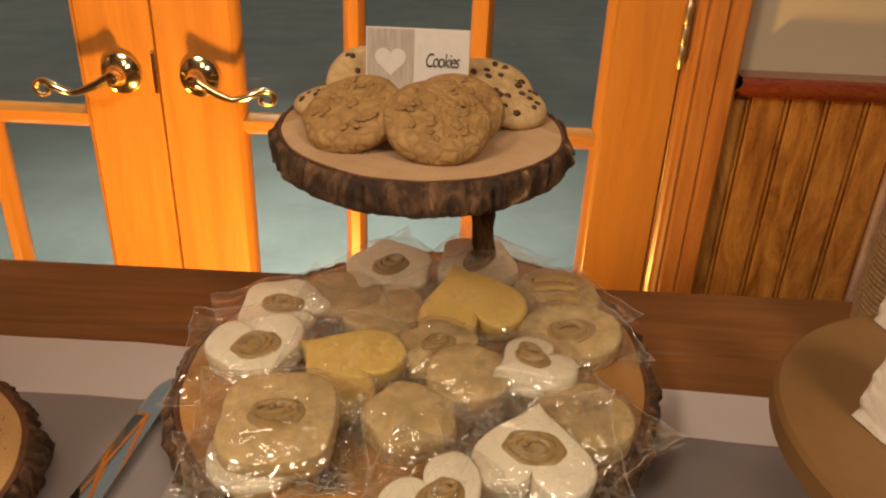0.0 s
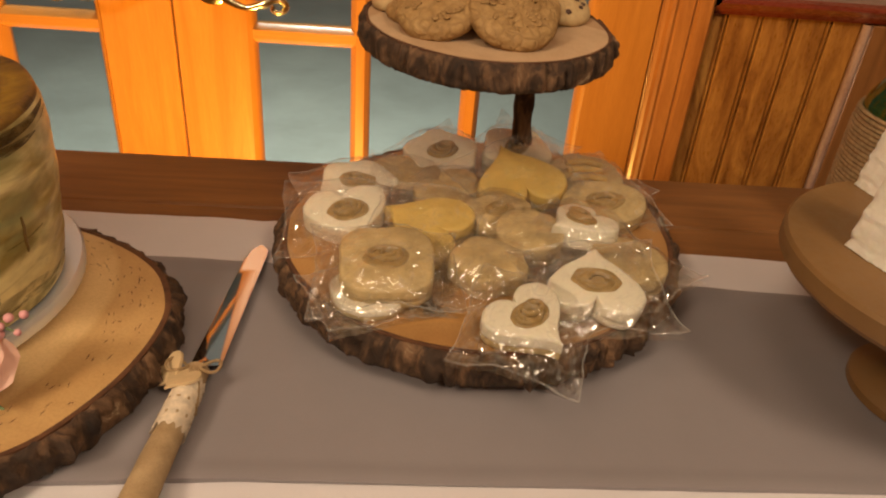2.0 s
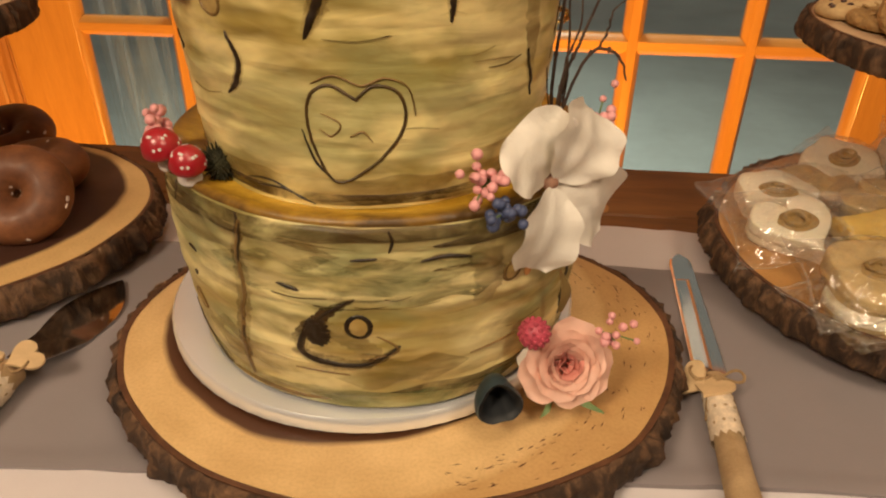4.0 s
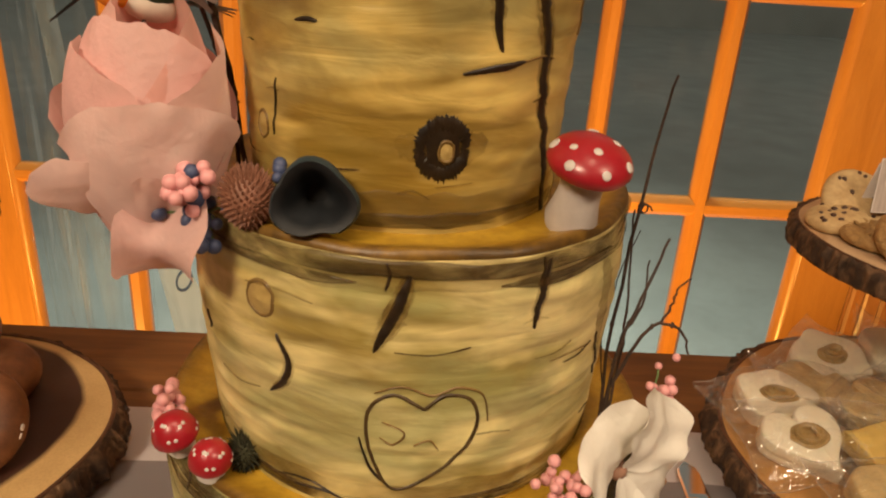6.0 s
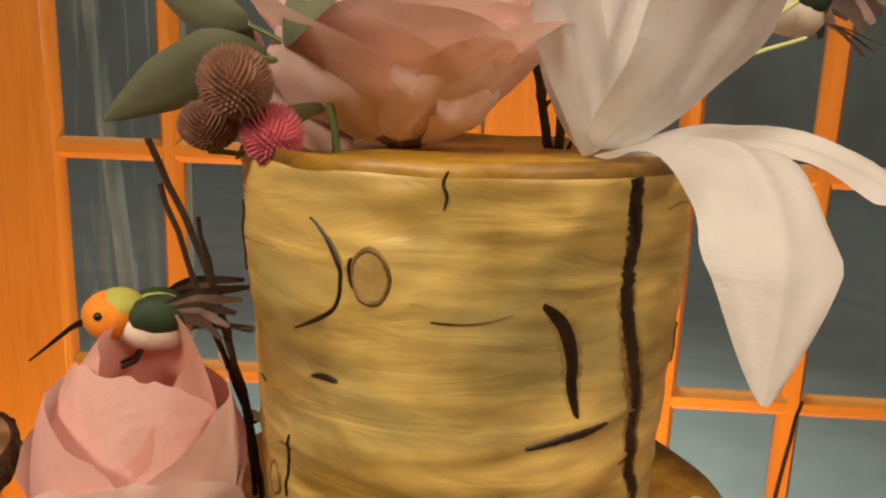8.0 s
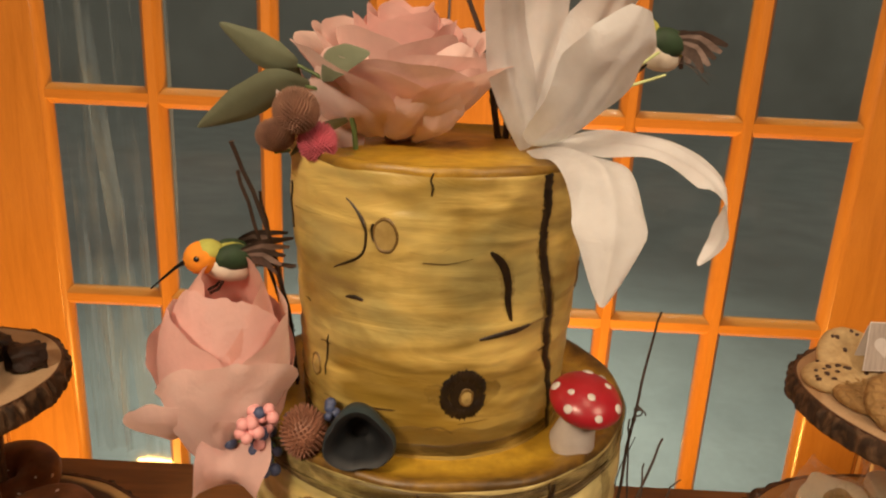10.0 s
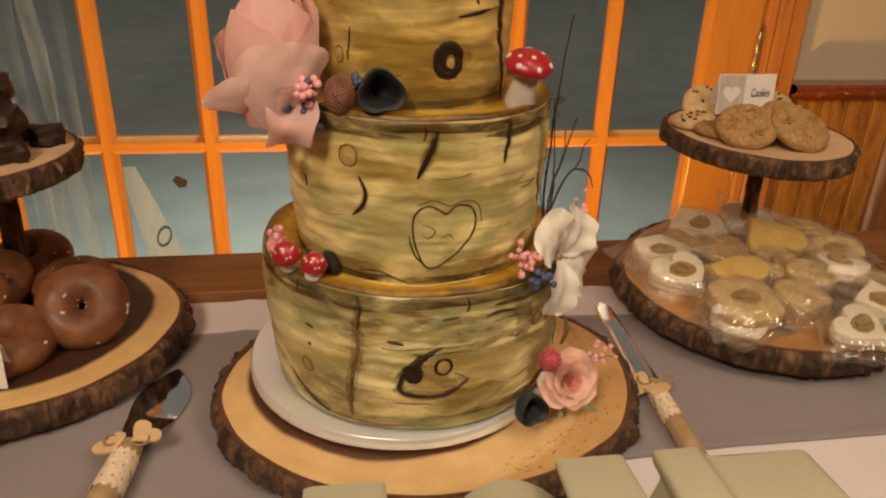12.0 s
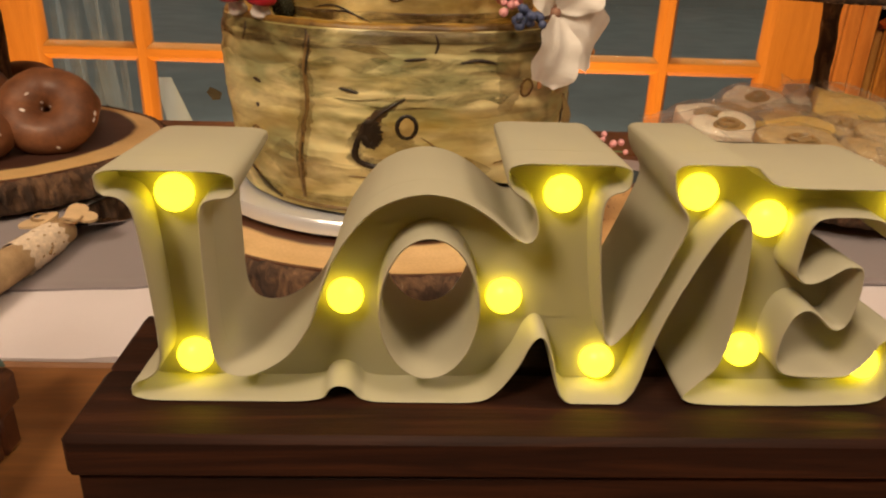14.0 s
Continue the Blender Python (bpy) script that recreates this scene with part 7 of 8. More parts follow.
def swirl(size, z, seed, turns=1.7):
    """Piped icing ribbon laid in loose overlapping loops on a thin blob."""
    g = Geo()
    rnd = random.Random(int(seed * 10))
    ring = [(size * 1.08 * (1 + 0.16 * wob(math.cos(t) * 1.5, math.sin(t) * 1.5, seed)) * math.cos(t), size * 0.74 * (1 + 0.16 * wob(math.cos(t) * 1.5, math.sin(t) * 1.5, seed + 2)) * math.sin(t)) for t in (2 * math.pi * k / 30 for k in range(30))]
    rows = [[(x * q, y * q, z + h) for x, y in ring] for q, h in ((1.0, 0.0), (1.0, 0.0010), (0.93, 0.0019), (0.7, 0.0020), (0.3, 0.0018))]
    g.grid(rows, close_v=True).fan(rows[-1], (0, 0, z + 0.0018))
    for q in range(3):
        cx, cy, ra, rb = size * rnd.uniform(-0.28, 0.28), size * rnd.uniform(-0.12, 0.12), size * rnd.uniform(0.55, 0.80), size * rnd.uniform(0.36, 0.56)
        a0 = rnd.uniform(0, 6.28)
        pts = [(cx + ra * (1 - 0.012 * k) * math.cos(a0 + 0.3 * k), cy + rb * (1 - 0.012 * k) * math.sin(a0 + 0.3 * k), z + 0.0020 + 0.0009 * q + 0.00004 * k) for k in range(24)]
        g.tube(pts, [0.0021 * (1 + 0.3 * wob(k * 0.4, seed + q)) for k in range(24)], 7)
    return g


def film_bag(w, d, size, thick, seed):
    """A clear bag: a sheet drawn over the biscuit with straight creases and flat pointed corners, and a sheet under it."""
    nu, nv = 28, 24
    rnd = random.Random(seed)
    lift = [0.001 + 0.012 * rnd.random() ** 2 for q in range(4)]
    folds = []
    for k in range(11):
        a = rnd.uniform(0, math.pi)
        folds.append((math.cos(a), math.sin(a), rnd.uniform(-0.8, 0.8) * w, rnd.uniform(0.0010, 0.0032), rnd.uniform(0.004, 0.009)))
    rows = []
    for i in range(nu + 1):
        row = []
        for j in range(nv + 1):
            u, v = 2 * i / nu - 1, 2 * j / nv - 1
            x = u * w * (1 - 0.10 * (1 - v * v) * abs(u) ** 3) + 0.10 * w * wob(v * 1.2, seed, 2.0) * u
            y = v * d * (1 - 0.09 * (1 - u * u) * abs(v) ** 3) + 0.10 * d * wob(u * 1.2, seed, 5.0) * v
            r = math.hypot(x / (size * 1.16), y / (size * 1.10))
            hump = thick * 1.10 / (1 + math.exp(7 * (r - 1.02)))
            free = 1 / (1 + math.exp(-7 * (r - 0.98)))
            z = hump + lift[(u > 0) * 2 + (v > 0)] * (abs(u) * abs(v)) ** 1.3 * free
            for ca, sa, o, amp, wd in folds:
                z += amp * max(0.0, 1 - abs(x * ca + y * sa - o) / wd) * (0.22 + free * (1.0 - 0.5 * max(abs(u), abs(v)) ** 6))
            z += free * 0.0035 * abs(wob(x * 70, y * 70, seed + 8.0)) + 0.0007 * rnd.random()
            row.append((x + 0.0012 * rnd.uniform(-1, 1), y + 0.0012 * rnd.uniform(-1, 1), max(0.0006, z) + 0.0008))
        rows.append(row)
    low = [[(x * 0.995, y * 0.995, 0.0003 + 0.45 * max(0, z - 0.006) * (abs(x) > size or abs(y) > size)) for x, y, z in row[::4]] for row in rows[::4]]
    rim = rows[0] + [r[-1] for r in rows[1:]] + rows[-1][-2::-1] + [r[0] for r in rows[-2:0:-1]]
    return Geo().grid(rows), Geo().grid(low), Geo().tube([(x, y, z + 0.0003) for x, y, z in rim[::2]] + [rim[0]], 0.0004, 5)


def wrapped(c, kind, size, turn, tilt, body, top, sw, seed, label, bag=(0.058, 0.047), thick=0.0205, tilt_axis="X", bag_turn=None):
    size *= 1.10
    bag = (bag[0] * 1.10, bag[1] * 1.10)
    th = thing("wrapped_biscuit", Matrix.Translation(c) @ Matrix.Rotation(radians(tilt), 4, tilt_axis) @ Matrix.Rotation(radians(turn), 4, "Z"), label, "biscuit", "wrapped biscuits")
    part("biscuit", biscuit(kind, size, thick, 0.0008, seed), body, th, sharp=80)
    if top is not None:
        g = biscuit(kind, size * 1.012, thick * 0.66, 0.0010, seed).moved(Matrix.Translation((0, 0, thick * 0.40)))
        part("icing", g, top, th, sharp=80)
    if sw == "curl":
        part("piped_swirl", swirl(size * 0.42, thick * 1.06 - 0.0004, seed), SWIRL, th, "gold piped icing swirl")
    elif sw == "stripe":
        for q in (-0.35, 0.05, 0.4):
            part("icing_stripe", Geo().tube(smooth_path([(-size * 0.5, size * q, thick + 0.002), (0, size * (q + 0.10), thick + 0.0032), (size * 0.5, size * q, thick + 0.002)], 8), 0.0034, 7), ICEYELLOW, th)
    f, low, hem = film_bag(bag[0], bag[1], size, thick + 0.006, seed)
    rz = Matrix.Rotation(radians(wob(seed * 3.7, 0.5) * 60 if bag_turn is None else bag_turn), 4, "Z")
    bagged = part("clear_bag", f, FILM, th, "crumpled clear cellophane bag", smooth=False, m=rz)
    part("bag_back", low, FILM, bagged)
    part("bag_hem", hem, FILM_HEM, bagged)
    return th


PZ = TABLE + 0.002 + 0.0435
W, Y, T = ICEWHITE, ICEYELLOW, BISCUIT
for args in (((-0.109, 0.398, PZ + 0.010), "scallop", 0.0385, 12, 10, T, T, "curl", 1, "pale crinkled biscuit with a gold swirl in a clear bag"),
             ((0.060, 0.382, PZ + 0.008), "heart", 0.0405, 172, 14, W, W, "curl", 2, "white iced heart biscuit with a gold swirl in a clear bag"),
             ((0.001, 0.338, PZ + 0.004), "heart", 0.0345, 38, 12, T, W, "curl", 3, "white iced biscuit with gold piping in a clear bag", (0.050, 0.046), 0.0185, "X", 34),
             ((-0.075, 0.472, PZ + 0.004), "heart", 0.046, -118, 14, T, Y, "", 4, "yellow iced heart biscuit in a clear bag"),
             ((0.018, 0.560, PZ + 0.016), "heart", 0.047, 200, 20, T, Y, "", 5, "yellow iced heart biscuit in a clear bag"),
             ((-0.146, 0.488, PZ + 0.004), "heart", 0.040, 20, 14, W, W, "curl", 6, "white iced heart biscuit with a gold swirl in a clear bag"),
             ((-0.142, 0.556, PZ), "flower", 0.037, 0, 10, W, W, "curl", 7, "white iced flower biscuit in a clear bag", (0.058, 0.045), 0.0205, "X", 16),
             ((-0.056, 0.625, PZ + 0.008), "flower", 0.038, 30, 12, W, W, "curl", 8, "white iced flower biscuit with a gold swirl in a clear bag"),
             ((0.103, 0.535, PZ + 0.002), "oval", 0.041, 15, 12, T, T, "curl", 9, "pale oval biscuit with a gold swirl in a clear bag", (0.048, 0.044)),
             ((0.066, 0.470, PZ + 0.012), "heart", 0.034, -60, -5, W, W, "curl", 10, "white iced heart biscuit with orange piping in a clear bag"),
             ((0.018, 0.462, PZ + 0.006), "round", 0.028, 10, 8, T, T, "", 11, "pale round biscuit under clear bags"),
             ((-0.022, 0.418, PZ), "flower", 0.032, 40, 3, T, T, "", 12, "pale star biscuit under clear bags"),
             ((-0.006, 0.500, PZ + 0.004), "flower", 0.030, 25, 8, T, T, "curl", 21, "pale flower biscuit with a gold swirl under clear bags", (0.046, 0.040)),
             ((-0.121, 0.380, PZ), "round", 0.029, 0, 0, T, W, "", 22, "white iced round biscuit under another one", (0.046, 0.042), 0.0100),
             ((-0.048, 0.545, PZ + 0.002), "heart", 0.038, 40, 6, T, T, "", 31, "plain pale heart biscuit in a clear bag", (0.044, 0.040)),
             ((0.026, 0.638, PZ + 0.012), "flower", 0.036, 60, 14, T, W, "curl", 14, "white iced flower biscuit in a clear bag"),
             ((0.100, 0.426, PZ), "round", 0.031, 0, 4, T, T, "", 15, "plain pale round biscuit in a clear bag", (0.050, 0.046)),
             ((-0.095, 0.575, PZ), "round", 0.036, 0, 4, T, T, "", 16, "plain pale round biscuit in a clear bag"),
             ((0.098, 0.600, PZ), "round", 0.036, 0, 8, T, T, "stripe", 17, "yellow striped round biscuit in a clear bag")):
    wrapped(*args)


# oat and chip cookies on the upper slice
def cookie(c, R, thick, m, mat, chips, seed, label):
    th = thing("cookie", Matrix.Translation(c) @ m, label, "cookie", "cookies on the stand")
    n = 60
    rows = []
    for q, z in ((0.80, 0), (0.97, thick * 0.12), (1.0, thick * 0.38), (0.96, thick * 0.66), (0.86, thick * 0.86), (0.70, thick * 0.97), (0.52, thick), (0.34, thick * 1.02), (0.17, thick * 1.02)):
        row = []
        for k in range(n):
            t = 2 * math.pi * k / n
            r = R * q * (1 + 0.025 * wob(math.cos(t) * 2, math.sin(t) * 2, seed))
            x, y = r * math.cos(t), r * math.sin(t)
            crack = abs(wob(x * 130, y * 130, seed)) if q < 0.75 else 0.4
            row.append((x, y, z + (0.0013 * wob(x * 60, y * 60, seed + 1) - (0.0018 * max(0, 0.16 - crack) / 0.16 if q < 0.75 else 0)) * (z > thick * 0.5)))
        rows.append(row)
    part("crumb", Geo().grid(rows, close_v=True).fan(rows[0], (0, 0, 0)).fan(rows[-1], (0, 0, thick)), mat, th, sharp=80)
    rnd = random.Random(seed)
    for k in range(chips):
        a, r = rnd.uniform(0, 6.28), R * 0.85 * math.sqrt(rnd.random())
        part("chocolate_chip", Geo().ball((0, 0, 0), rnd.uniform(0.0022, 0.0036), 6, 8, (1, rnd.uniform(0.7, 1.2), 0.7)), CHOC, th, m=Matrix.Translation((r * math.cos(a), r * math.sin(a), thick * (1.0 - 0.25 * (r / R) ** 3))))
    if not chips:
        for k in range(34):
            a, r = rnd.uniform(0, 6.28), R * 0.70 * math.sqrt(rnd.random())
            part("oat_flake", Geo().ball((0, 0, 0), rnd.uniform(0.0022, 0.0040), 5, 8, (1, rnd.uniform(0.55, 1.0), 0.42), Matrix.Rotation(a * 3, 3, "Z") @ Matrix.Rotation(0.4, 3, "X")), OATCOOKIE, th, m=Matrix.Translation((r * math.cos(a), r * math.sin(a), thick * 1.02)))


CZ = TABLE + 0.002 + 0.2245
RX = lambda a: Matrix.Rotation(radians(a), 4, "X")
RY = lambda a: Matrix.Rotation(radians(a), 4, "Y")
cookie((-0.073, 0.525, CZ + 0.0150), 0.0375, 0.015, RY(-14) @ RX(28), OATCOOKIE, 0, 1, "brown oat cookie leaning on others on the upper slice")
cookie((-0.014, 0.509, CZ + 0.0160), 0.0385, 0.015, RY(6) @ RX(30), OATCOOKIE, 0, 2, "brown oat cookie leaning on others on the upper slice")
cookie((-0.086, 0.562, CZ + 0.001), 0.034, 0.013, RX(2), OATCOOKIE, 0, 3, "brown oat cookie lying on the upper slice")
cookie((0.000, 0.557, CZ + 0.014), 0.036, 0.013, RY(6) @ RX(30), OATCOOKIE, 0, 4, "brown oat cookie behind another")
cookie((-0.042, 0.569, CZ + 0.001), 0.040, 0.014, RX(0), OATCOOKIE, 0, 5, "brown oat cookie lying under others")
cookie((0.038, 0.599, CZ + 0.010), 0.035, 0.012, RY(14) @ RX(16), CHIPCOOKIE, 16, 6, "pale chocolate chip cookie on the upper slice")
cookie((0.026, 0.627, CZ + 0.016), 0.037, 0.012, RY(10) @ RX(22), CHIPCOOKIE, 16, 7, "pale chocolate chip cookie behind the card")
cookie((-0.078, 0.627, CZ + 0.016), 0.034, 0.012, RX(50), CHIPCOOKIE, 14, 8, "pale chocolate chip cookie behind the card")
cookie((-0.106, 0.599, CZ + 0.004), 0.028, 0.012, RY(-10) @ RX(4), CHIPCOOKIE, 12, 9, "pale chocolate chip cookie at the slice's edge")


def name_card(place, word, label, w=0.083, h=0.052):
    th = thing("name_card", place, label, "name card", "name cards")
    part("card", Geo().box(-w / 2, -0.0004, 0, w / 2, 0.0004, h, 0.0002), CARD, th)
    part("back_flap", Geo().box(-w / 2, -0.0004, 0, w / 2, 0.0004, h, 0.0002), CARD, th, m=Matrix.Translation((0, 0.022, -0.001)) @ Matrix.Rotation(radians(22), 4, "X"))
    part("printed_wood", Geo().add([(-w / 2 + 0.001, -0.0007, 0.001), (-0.003, -0.0007, 0.001), (-0.003, -0.0007, h - 0.001), (-w / 2 + 0.001, -0.0007, h - 0.001)], [(0, 1, 2, 3)]), CARDWOOD, th)
    ring = [(x * 0.014 - w / 4 - 0.001, -0.0010, y * 0.014 + h / 2) for x, y in outline_shape("heart", 40)]
    part("printed_heart", Geo().fan(ring, (-w / 4 - 0.001, -0.0010, h / 2)), CARD, th)
    cu = bpy.data.curves.new("lettering", "FONT")
    cu.body, cu.size, cu.align_x, cu.align_y, cu.shear, cu.extrude, cu.offset = word, 0.0118, "CENTER", "CENTER", 0.25, 0.0001, 0.0
    cu.space_character = 0.88
    t = new("lettering", cu)
    t.parent = th
    t.matrix_basis = Matrix.Translation((w / 4 - 0.001, -0.0009, h / 2 + 0.001)) @ Matrix.Rotation(radians(90), 4, "X") @ Matrix.Diagonal((0.78, 1.35, 1, 1))
    t.data.materials.append(PRINT)


name_card(Matrix.Translation((-0.034, 0.602, CZ + 0.016)) @ Matrix.Rotation(radians(1.5), 4, "Z") @ RX(-6), "Cookies", "white folded card with a heart, standing among the cookies")

# ---- sweets on the doughnut stand ----
DZ = TABLE + 0.002 + 0.0365


def doughnut(c, m, seed, label="brown glazed ring doughnut on the log slice"):
    th = thing("doughnut", Matrix.Translation(c) @ m, label, "doughnut", "doughnuts")
    R, r, nu, nv = 0.0260, 0.0222, 48, 24
    rows = []
    for i in range(nu):
        a = 2 * math.pi * i / nu
        row = []
        for j in range(nv):
            b = 2 * math.pi * j / nv
            rr = r * (1 + 0.05 * wob(math.cos(a) * 2, math.sin(a) * 2, seed) + 0.02 * wob(a * 4, b * 2, seed))
            row.append(((R + rr * math.cos(b)) * math.cos(a), (R + rr * math.cos(b)) * math.sin(a), 0.9 * rr * math.sin(b) + 0.0185))
        rows.append(row)
    part("ring", Geo().grid(rows, close_u=True, close_v=True), DONUT, th, sharp=80)
    rnd = random.Random(seed)
    for k in range(9):
        a, b = rnd.uniform(0, 6.28), rnd.choice((rnd.uniform(0.1, 0.6), rnd.uniform(2.4, 3.0), rnd.uniform(0.9, 2.2)))
        p = Vector(((R + r * math.cos(b)) * math.cos(a), (R + r * math.cos(b)) * math.sin(a), 0.9 * r * math.sin(b) + 0.0185))
        nrm = Vector((math.cos(b) * math.cos(a), math.cos(b) * math.sin(a), math.sin(b)))
        part("glaze_drop", Geo().ball((0, 0, 0), rnd.uniform(0.0012, 0.003), 5, 9, (1, rnd.uniform(0.4, 0.9), 0.3), frame_of(nrm, a)), GLAZE, th, m=Matrix.Translation(p))


doughnut((-0.866, 0.460, DZ + 0.024), RY(14) @ RX(46), 1, "brown glazed ring doughnut leaning on two others")
doughnut((-0.930, 0.412, DZ + 0.003), RY(4) @ RX(14), 2)
doughnut((-0.900, 0.540, DZ + 0.001), RX(4), 3)
doughnut((-0.985, 0.530, DZ + 0.014), RY(-8) @ RX(24), 4)
doughnut((-0.965, 0.600, DZ + 0.010), RX(20), 5)
doughnut((-1.030, 0.460, DZ + 0.001), RX(0), 6)
doughnut((-0.985, 0.470, DZ + 0.020), RY(-14) @ RX(22), 7)
name_card(Matrix.Translation((-0.953, 0.352, DZ - 0.0005)) @ Matrix.Rotation(radians(-2), 4, "Z") @ RX(-6), "Donuts", "white folded card with a heart, standing before the doughnuts")

BZ = TABLE + 0.002 + 0.2305


def brownie(c, m, s, seed):
    th = thing("brownie", Matrix.Translation(c) @ m, "dark crumbly brownie square piled on the upper slice", "brownie", "brownies")
    bm = bmesh.new()
    bmesh.ops.create_cube(bm, size=1.0)
    bmesh.ops.subdivide_edges(bm, edges=bm.edges[:], cuts=7, use_grid_fill=True)
    for v in bm.verts:
        p = v.co
        q = p.normalized() * 0.72
        p = p.lerp(q, 0.32)
        k = 1 + 0.30 * noise.noise(p * 2.0 + Vector((seed, 0, 0))) + 0.14 * noise.noise(p * 5 + Vector((0, seed, 0))) + 0.10 * noise.noise(p * 12 + Vector((0, 0, seed)))
        v.co = Vector((p.x * s * k, p.y * s * k, p.z * s * 0.72 * k + s * 0.33))
    me = bpy.data.meshes.new("crumb")
    bm.to_mesh(me)
    bm.free()
    me.shade_smooth()
    me.set_sharp_from_angle(angle=radians(55))
    me.materials.append(BROWNIE)
    part("crumb", me, BROWNIE, th)


rnd = random.Random(5)
bc = Vector((-0.970, 0.513, BZ))
for k in range(17):
    a = 2.4 * k
    lay = 0 if k < 9 else (1 if k < 15 else 2)
    r = (0.078 * math.sqrt((k + 0.5) / 9) if lay == 0 else (0.055 * math.sqrt((k - 8.5) / 6) if lay == 1 else 0.018 * (k - 14)))
    brownie(bc + Vector((r * math.cos(a), r * math.sin(a), 0.0005 + 0.025 * lay)), Matrix.Rotation(rnd.uniform(0, 6.28), 4, "Z") @ Matrix.Rotation(radians(rnd.uniform(-26, 26) * (lay > 0)), 4, "X"), rnd.uniform(0.028, 0.044), k * 3.1)

# ---- cake pedestal with white cakes, and the green jug behind it ----
PC = Vector((0.342, 0.329, TABLE + 0.0015))
ped = thing("cake_pedestal", PC, "dark bronze turned cake pedestal on the cloth", "cake stand")
part("foot", Geo().lathe([(0.060, 0), (0.064, 0.003), (0.064, 0.010), (0.058, 0.018), (0.046, 0.024), (0.040, 0.028)], 56), PEDESTAL, ped, sharp=30)
part("column", Geo().lathe([(0.036, 0.027), (0.040, 0.032), (0.036, 0.040), (0.026, 0.046), (0.022, 0.056), (0.027, 0.066), (0.030, 0.074), (0.022, 0.084), (0.026, 0.094), (0.040, 0.100)], 40), PEDESTAL, ped, sharp=30)
part("plate", Geo().lathe([(0.045, 0.098), (0.120, 0.103), (0.146, 0.108), (0.150, 0.113), (0.150, 0.126), (0.1475, 0.129), (0.10, 0.129)], 96), PEDESTAL, ped, sharp=30)


def white_cake(c, turn, r, h, seed):
    th = thing("frosted_cake", Matrix.Translation(c) @ Matrix.Rotation(turn, 4, "Z"), "small white frosted cake with a ribbed coconut side", "cake", "white cakes")
    n, m = 72, 40
    rows = []
    for j in range(m + 1):
        u = j / m
        row = []
        for k in range(n):
            t = 2 * math.pi * k / n
            sq = 1 / max(abs(math.cos(t)), abs(math.sin(t))) ** 0.75
            rr = r * (1.12 - 0.30 * u) * sq * (1 + 0.035 * wob(math.cos(t) * 1.5, u * 9, seed) + 0.03 * wob(math.cos(t) * 9, math.sin(t) * 9, u * 22 + seed) + 0.007 * math.sin(u * 60 + 2 * wob(t, seed)) + 0.02 * wob(math.cos(t) * 5, math.sin(t) * 5, u * 45 + seed))
            row.append((rr * math.cos(t), rr * math.sin(t), h * u))
        rows.append(row)
    top = [[(x * q, y * q, h * (1.0 + 0.022 * (1 - q)) + 0.0008 * wob(x * 90 * q, y * 90 * q, seed)) for x, y, _ in rows[-1]] for q in (0.97, 0.8, 0.5, 0.2)]
    part("frosting", Geo().grid(rows + top, close_v=True).fan(rows[0], (0, 0, 0)).fan(top[-1], (0, 0, h * 1.02)), COCONUT, th, sharp=75)


white_cake((0.271, 0.336, TABLE + 0.1310), 0.35, 0.0275, 0.085, 1)
white_cake((0.336, 0.446, TABLE + 0.1310), 0.3, 0.0265, 0.088, 2)
white_cake((0.375, 0.338, TABLE + 0.1310), 0.5, 0.031, 0.112, 3)

jug = thing("green_jug", (0.478, 0.606, TABLE - 0.0025), "green glass jug wrapped in jute twine on the table", "jug")
JG = jug_glass()
part("glass", Geo().lathe([(0.070, 0.0), (0.082, 0.004), (0.086, 0.05), (0.086, 0.13), (0.082, 0.160), (0.068, 0.185), (0.048, 0.205), (0.030, 0.230), (0.020, 0.265), (0.017, 0.33), (0.0185, 0.335), (0.0185, 0.345)], 56), JG, jug, sharp=60)
pts = []
for k in range(900):
    a = 2 * math.pi * k / 30
    z = 0.004 + 0.146 * k / 900
    r = float(np.interp(z, [0, 0.004, 0.05, 0.13, 0.16], [0.07, 0.082, 0.086, 0.086, 0.082])) + 0.0022
    pts.append((r * math.cos(a), r * math.sin(a), z + 0.0006 * wob(k * 0.3, 2)))
part("twine_wrap", Geo().tube(pts, 0.0026, 6), TWINE, jug, "coiled jute twine")


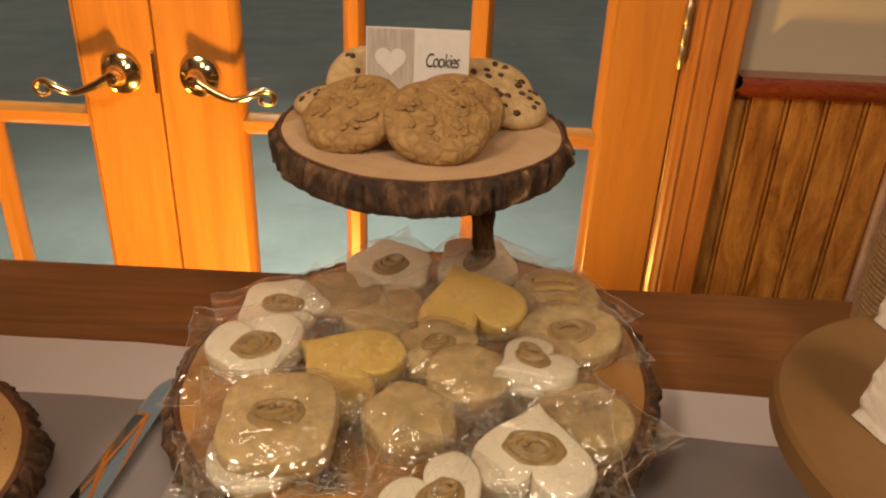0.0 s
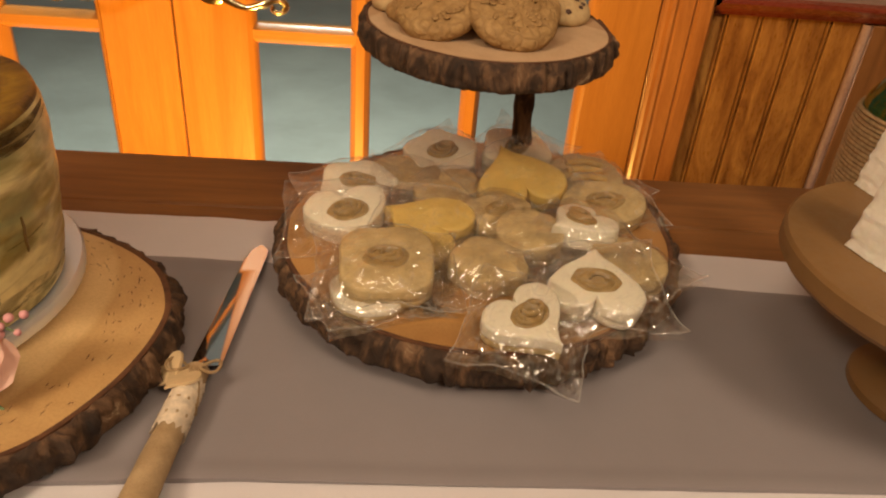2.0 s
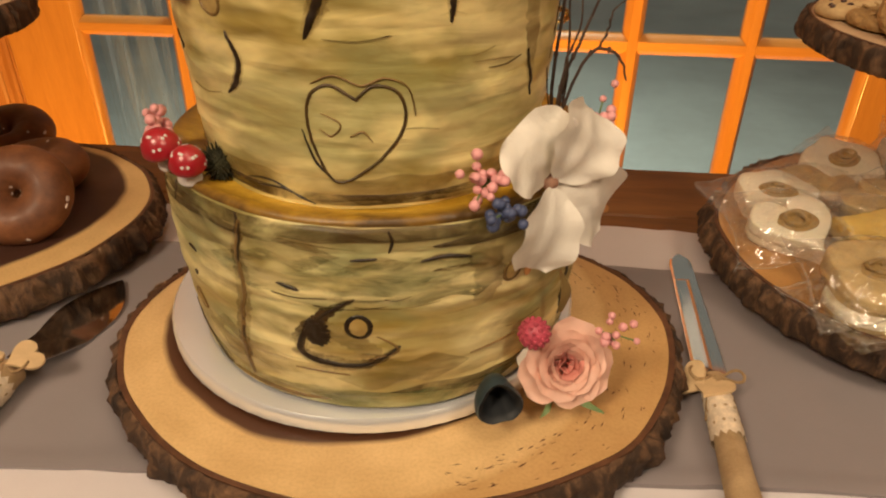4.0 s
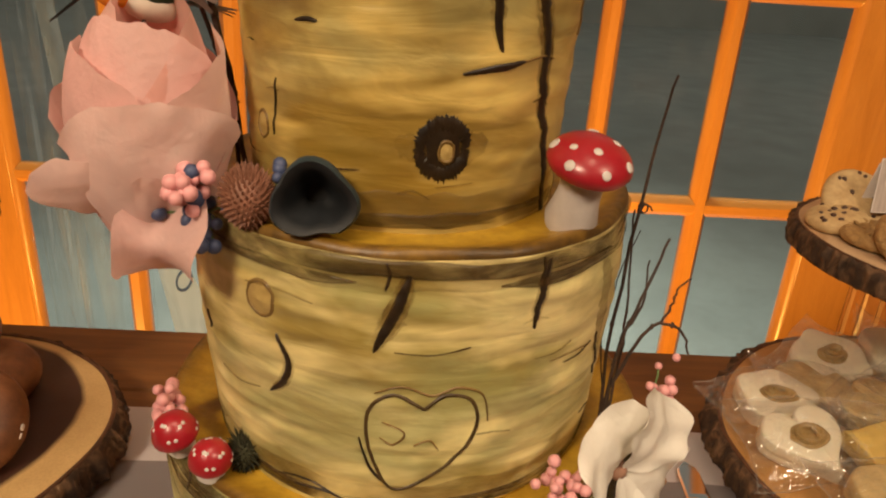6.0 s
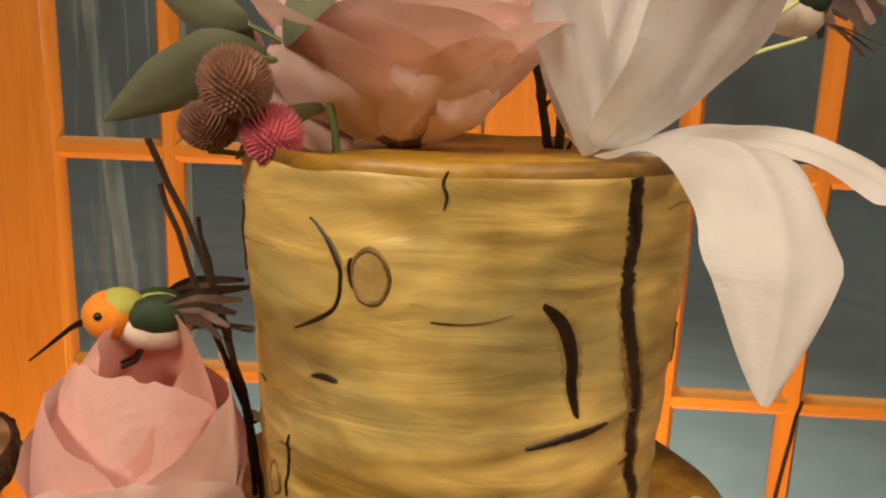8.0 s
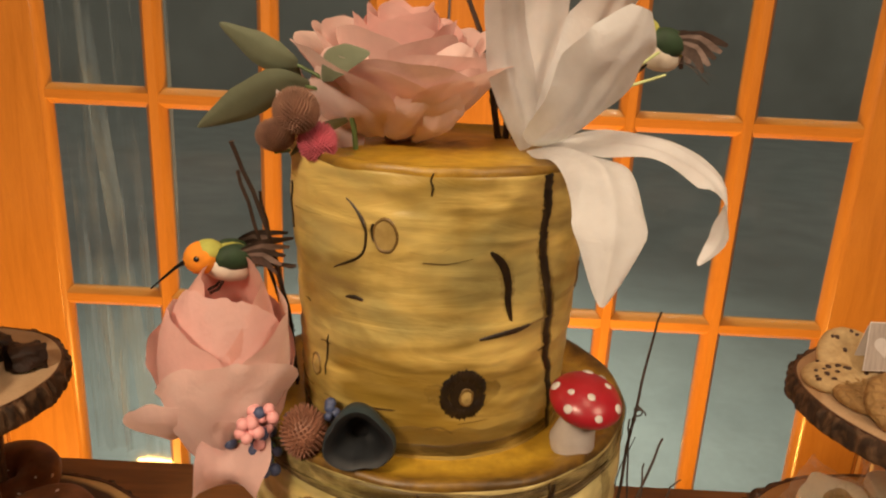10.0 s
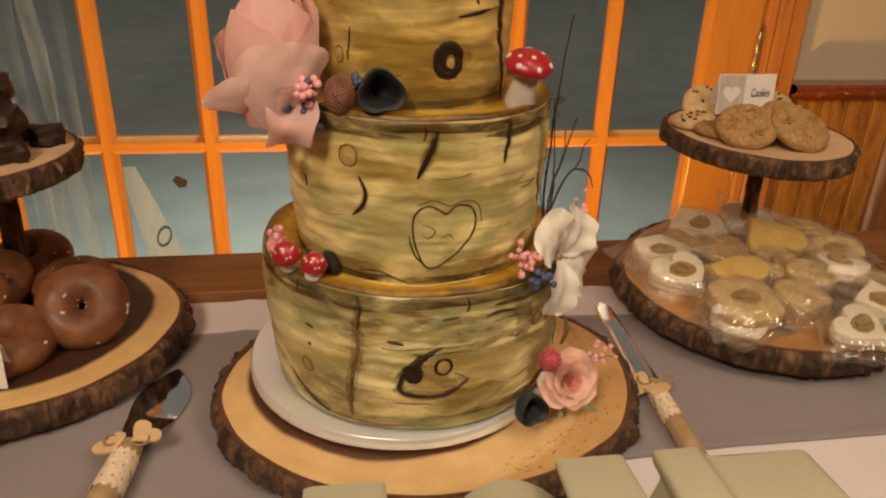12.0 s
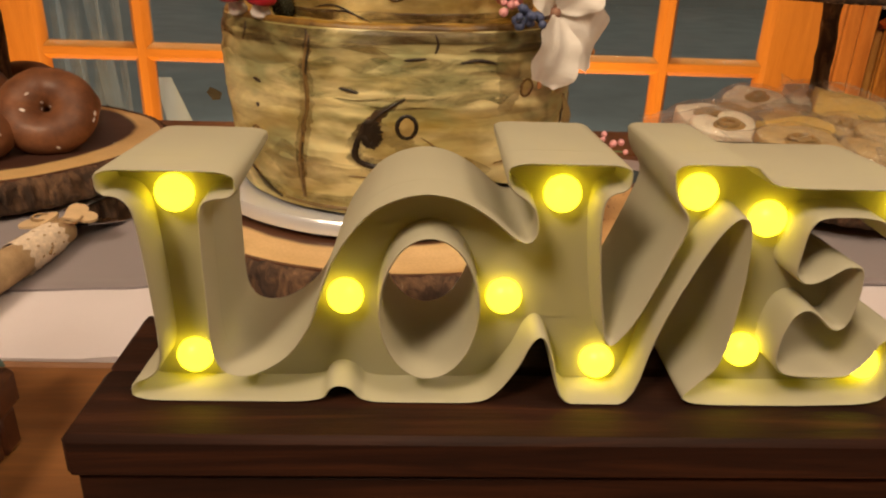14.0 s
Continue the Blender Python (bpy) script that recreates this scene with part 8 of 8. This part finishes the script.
# ---- knife and cake server with dressed handles ----
def dressed_handle(th, length, r, seed, side=0.0):
    """Handle along -y from the origin: burlap roll, lace band, bow of twine and two wooden hearts."""
    n = 30
    rows = []
    for j in range(22):
        u = j / 21
        row = []
        for k in range(n):
            t = 2 * math.pi * k / n
            rr = r * (0.80 + 0.28 * u) * (1 + 0.06 * wob(math.cos(t) * 2, math.sin(t) * 2, u * 6 + seed) + 0.02 * wob(t * 3, u * 30, seed))
            row.append((rr * math.cos(t), -length * u, r + rr * math.sin(t)))
        rows.append(row)
    inner = [[(x * 0.62, -length + 0.006 * q, r + (z - r) * 0.62) for x, y, z in rows[-1]] for q in (0.0, 1.0)]
    part("burlap_wrap", Geo().grid(rows + inner, close_v=True).fan(inner[-1], (0, -length + 0.006, r)).fan(rows[0], (0, 0, r)), BURLAP, th, "rolled burlap", sharp=80)
    part("grip_end", Geo().lathe([(r * 0.55, 0), (r * 0.6, 0.002), (r * 0.5, 0.004)], 20).moved(Matrix.Translation((0, -length + 0.004, r)) @ Matrix.Rotation(radians(90), 4, "X")), BLACK, th)
    rows = []
    for j in range(16):
        u = 0.10 + 0.30 * j / 15
        row = []
        for k in range(48):
            t = 2 * math.pi * k / 48
            rr = r * (0.80 + 0.28 * u) * 1.07 + 0.0006 + 0.0008 * math.sin(k * 2.1) * math.sin(j * 1.6)
            y = -length * u + (0.0022 * math.sin(t * 12) if j in (0, 15) else 0)
            row.append((rr * math.cos(t), y, r + rr * math.sin(t)))
        rows.append(row)
    lace = part("lace_band", Geo().grid(rows, close_v=True), LACE, th, "cream lace band", sharp=80)
    for q in range(3):
        for k in range(10):
            t = 2 * math.pi * (k + 0.5 * (q % 2)) / 10
            u = 0.15 + 0.09 * q
            rr = r * (0.80 + 0.28 * u) * 1.07 + 0.0012
            nrm = Vector((math.cos(t), 0, math.sin(t)))
            part("lace_hole", Geo().ball((0, 0, 0), 0.0017, 4, 8, (1, 0.6, 0.15), frame_of(nrm)), BURLAP, lace, m=Matrix.Translation((rr * math.cos(t), -length * u, r + rr * math.sin(t))))
    for s in (-1, 1):
        loop = [(s * (0.004 + 0.016 * math.sin(math.pi * k / 12)), -0.006 - 0.007 * math.sin(2 * math.pi * k / 12), r * 1.75 + 0.003 * math.sin(math.pi * k / 12)) for k in range(13)]
        part("bow_loop", Geo().tube(loop, 0.0012, 6), TWINE, th)
        part("bow_end", Geo().tube(smooth_path([(0, -0.006, r * 1.8), (s * 0.008, -0.022, r * 1.55), (s * r * 1.05, -0.045, r * 0.9)], 10), 0.0011, 6), TWINE, th)
        ring = [(x * 0.0175, y * 0.0160) for x, y in outline_shape("heart", 36)]
        g = Geo().grid([[(x, y, z) for x, y in ring] for z in (0, 0.0022)], close_v=True).fan([(x, y, 0) for x, y in ring], (0, 0, 0)).fan([(x, y, 0.0022) for x, y in ring], (0, 0, 0.0022))
        part("wooden_heart", g, PLY, th, "thin plywood heart", m=Matrix.Translation((s * 0.0135 * (1 - 0.55 * side) - 0.011 * side, -0.004 + 0.006 * s - (0.010 + 0.012 * s) * side, r * (1.8 - 0.25 * side) + 0.002 * s)) @ Matrix.Rotation(radians(-35 * s), 4, "Z") @ Matrix.Rotation(radians(12 * s - 30 * side), 4, "Y"), sharp=30)


knife = thing("cake_knife", Matrix.Translation((-0.247, 0.322, TABLE + 0.0022)) @ Matrix.Rotation(radians(-3), 4, "Z"), "steel cake knife with burlap and lace handle on the cloth", "knife")
g = Geo()
rows = []
for j in range(22):
    u = j / 21
    w = 0.0125 * (1 - 0.20 * u) * (1 if u < 0.9 else math.sqrt(max(0.02, 1 - ((u - 0.9) / 0.1) ** 2)))
    y = 0.012 + 0.188 * u
    rows.append([(-w, y, 0.0046), (-w * 0.8, y, 0.0056), (w, y, 0.0056), (w, y, 0.0038)])
g.grid(rows, close_v=True).add(rows[0], [(0, 1, 2, 3)]).add(rows[-1], [(0, 1, 2, 3)])
part("blade", g, STEEL, knife, "mirror-bright steel blade", m=Matrix.Translation((0.002, 0, 0.0008)) @ RX(-1.0) @ RY(-5.5), sharp=25)
part("bolster", Geo().tube([(0, -0.01, 0.009), (0, 0.008, 0.007), (0, 0.018, 0.0055)], [0.0075, 0.0065, 0.003], 14), STEEL, knife)
dressed_handle(knife, 0.165, 0.0112, 1.0, 1.0)

server = thing("cake_server", Matrix.Translation((-0.782, 0.276, TABLE + 0.0022)) @ Matrix.Rotation(radians(-6.5), 4, "Z"), "steel cake server with burlap, lace and wooden hearts", "cake server")
g = Geo()
rows = []
for j in range(26):
    u = j / 25
    w = 0.028 * (math.sin(math.pi * min(1, 0.16 + 0.50 * u)) if u < 0.55 else math.sin(math.pi * (0.435 + 0.0)) * math.cos((u - 0.55) / 0.45 * math.pi / 2) ** 0.9) + 0.0006
    y = 0.012 + 0.132 * u
    z = 0.014 - 0.012 * min(1, u * 3)
    rows.append([(-w, y, z), (w, y, z), (w, y, z + 0.0010), (-w, y, z + 0.0010)])
g.grid(rows, close_v=True)
part("blade", g, STEEL, server, "mirror-bright steel blade", sharp=30)
part("neck", Geo().tube([(0, -0.012, 0.013), (0, 0.006, 0.015), (0, 0.020, 0.010)], [0.006, 0.0052, 0.003], 14), STEEL, server)
dressed_handle(server, 0.160, 0.0138, 2.0)
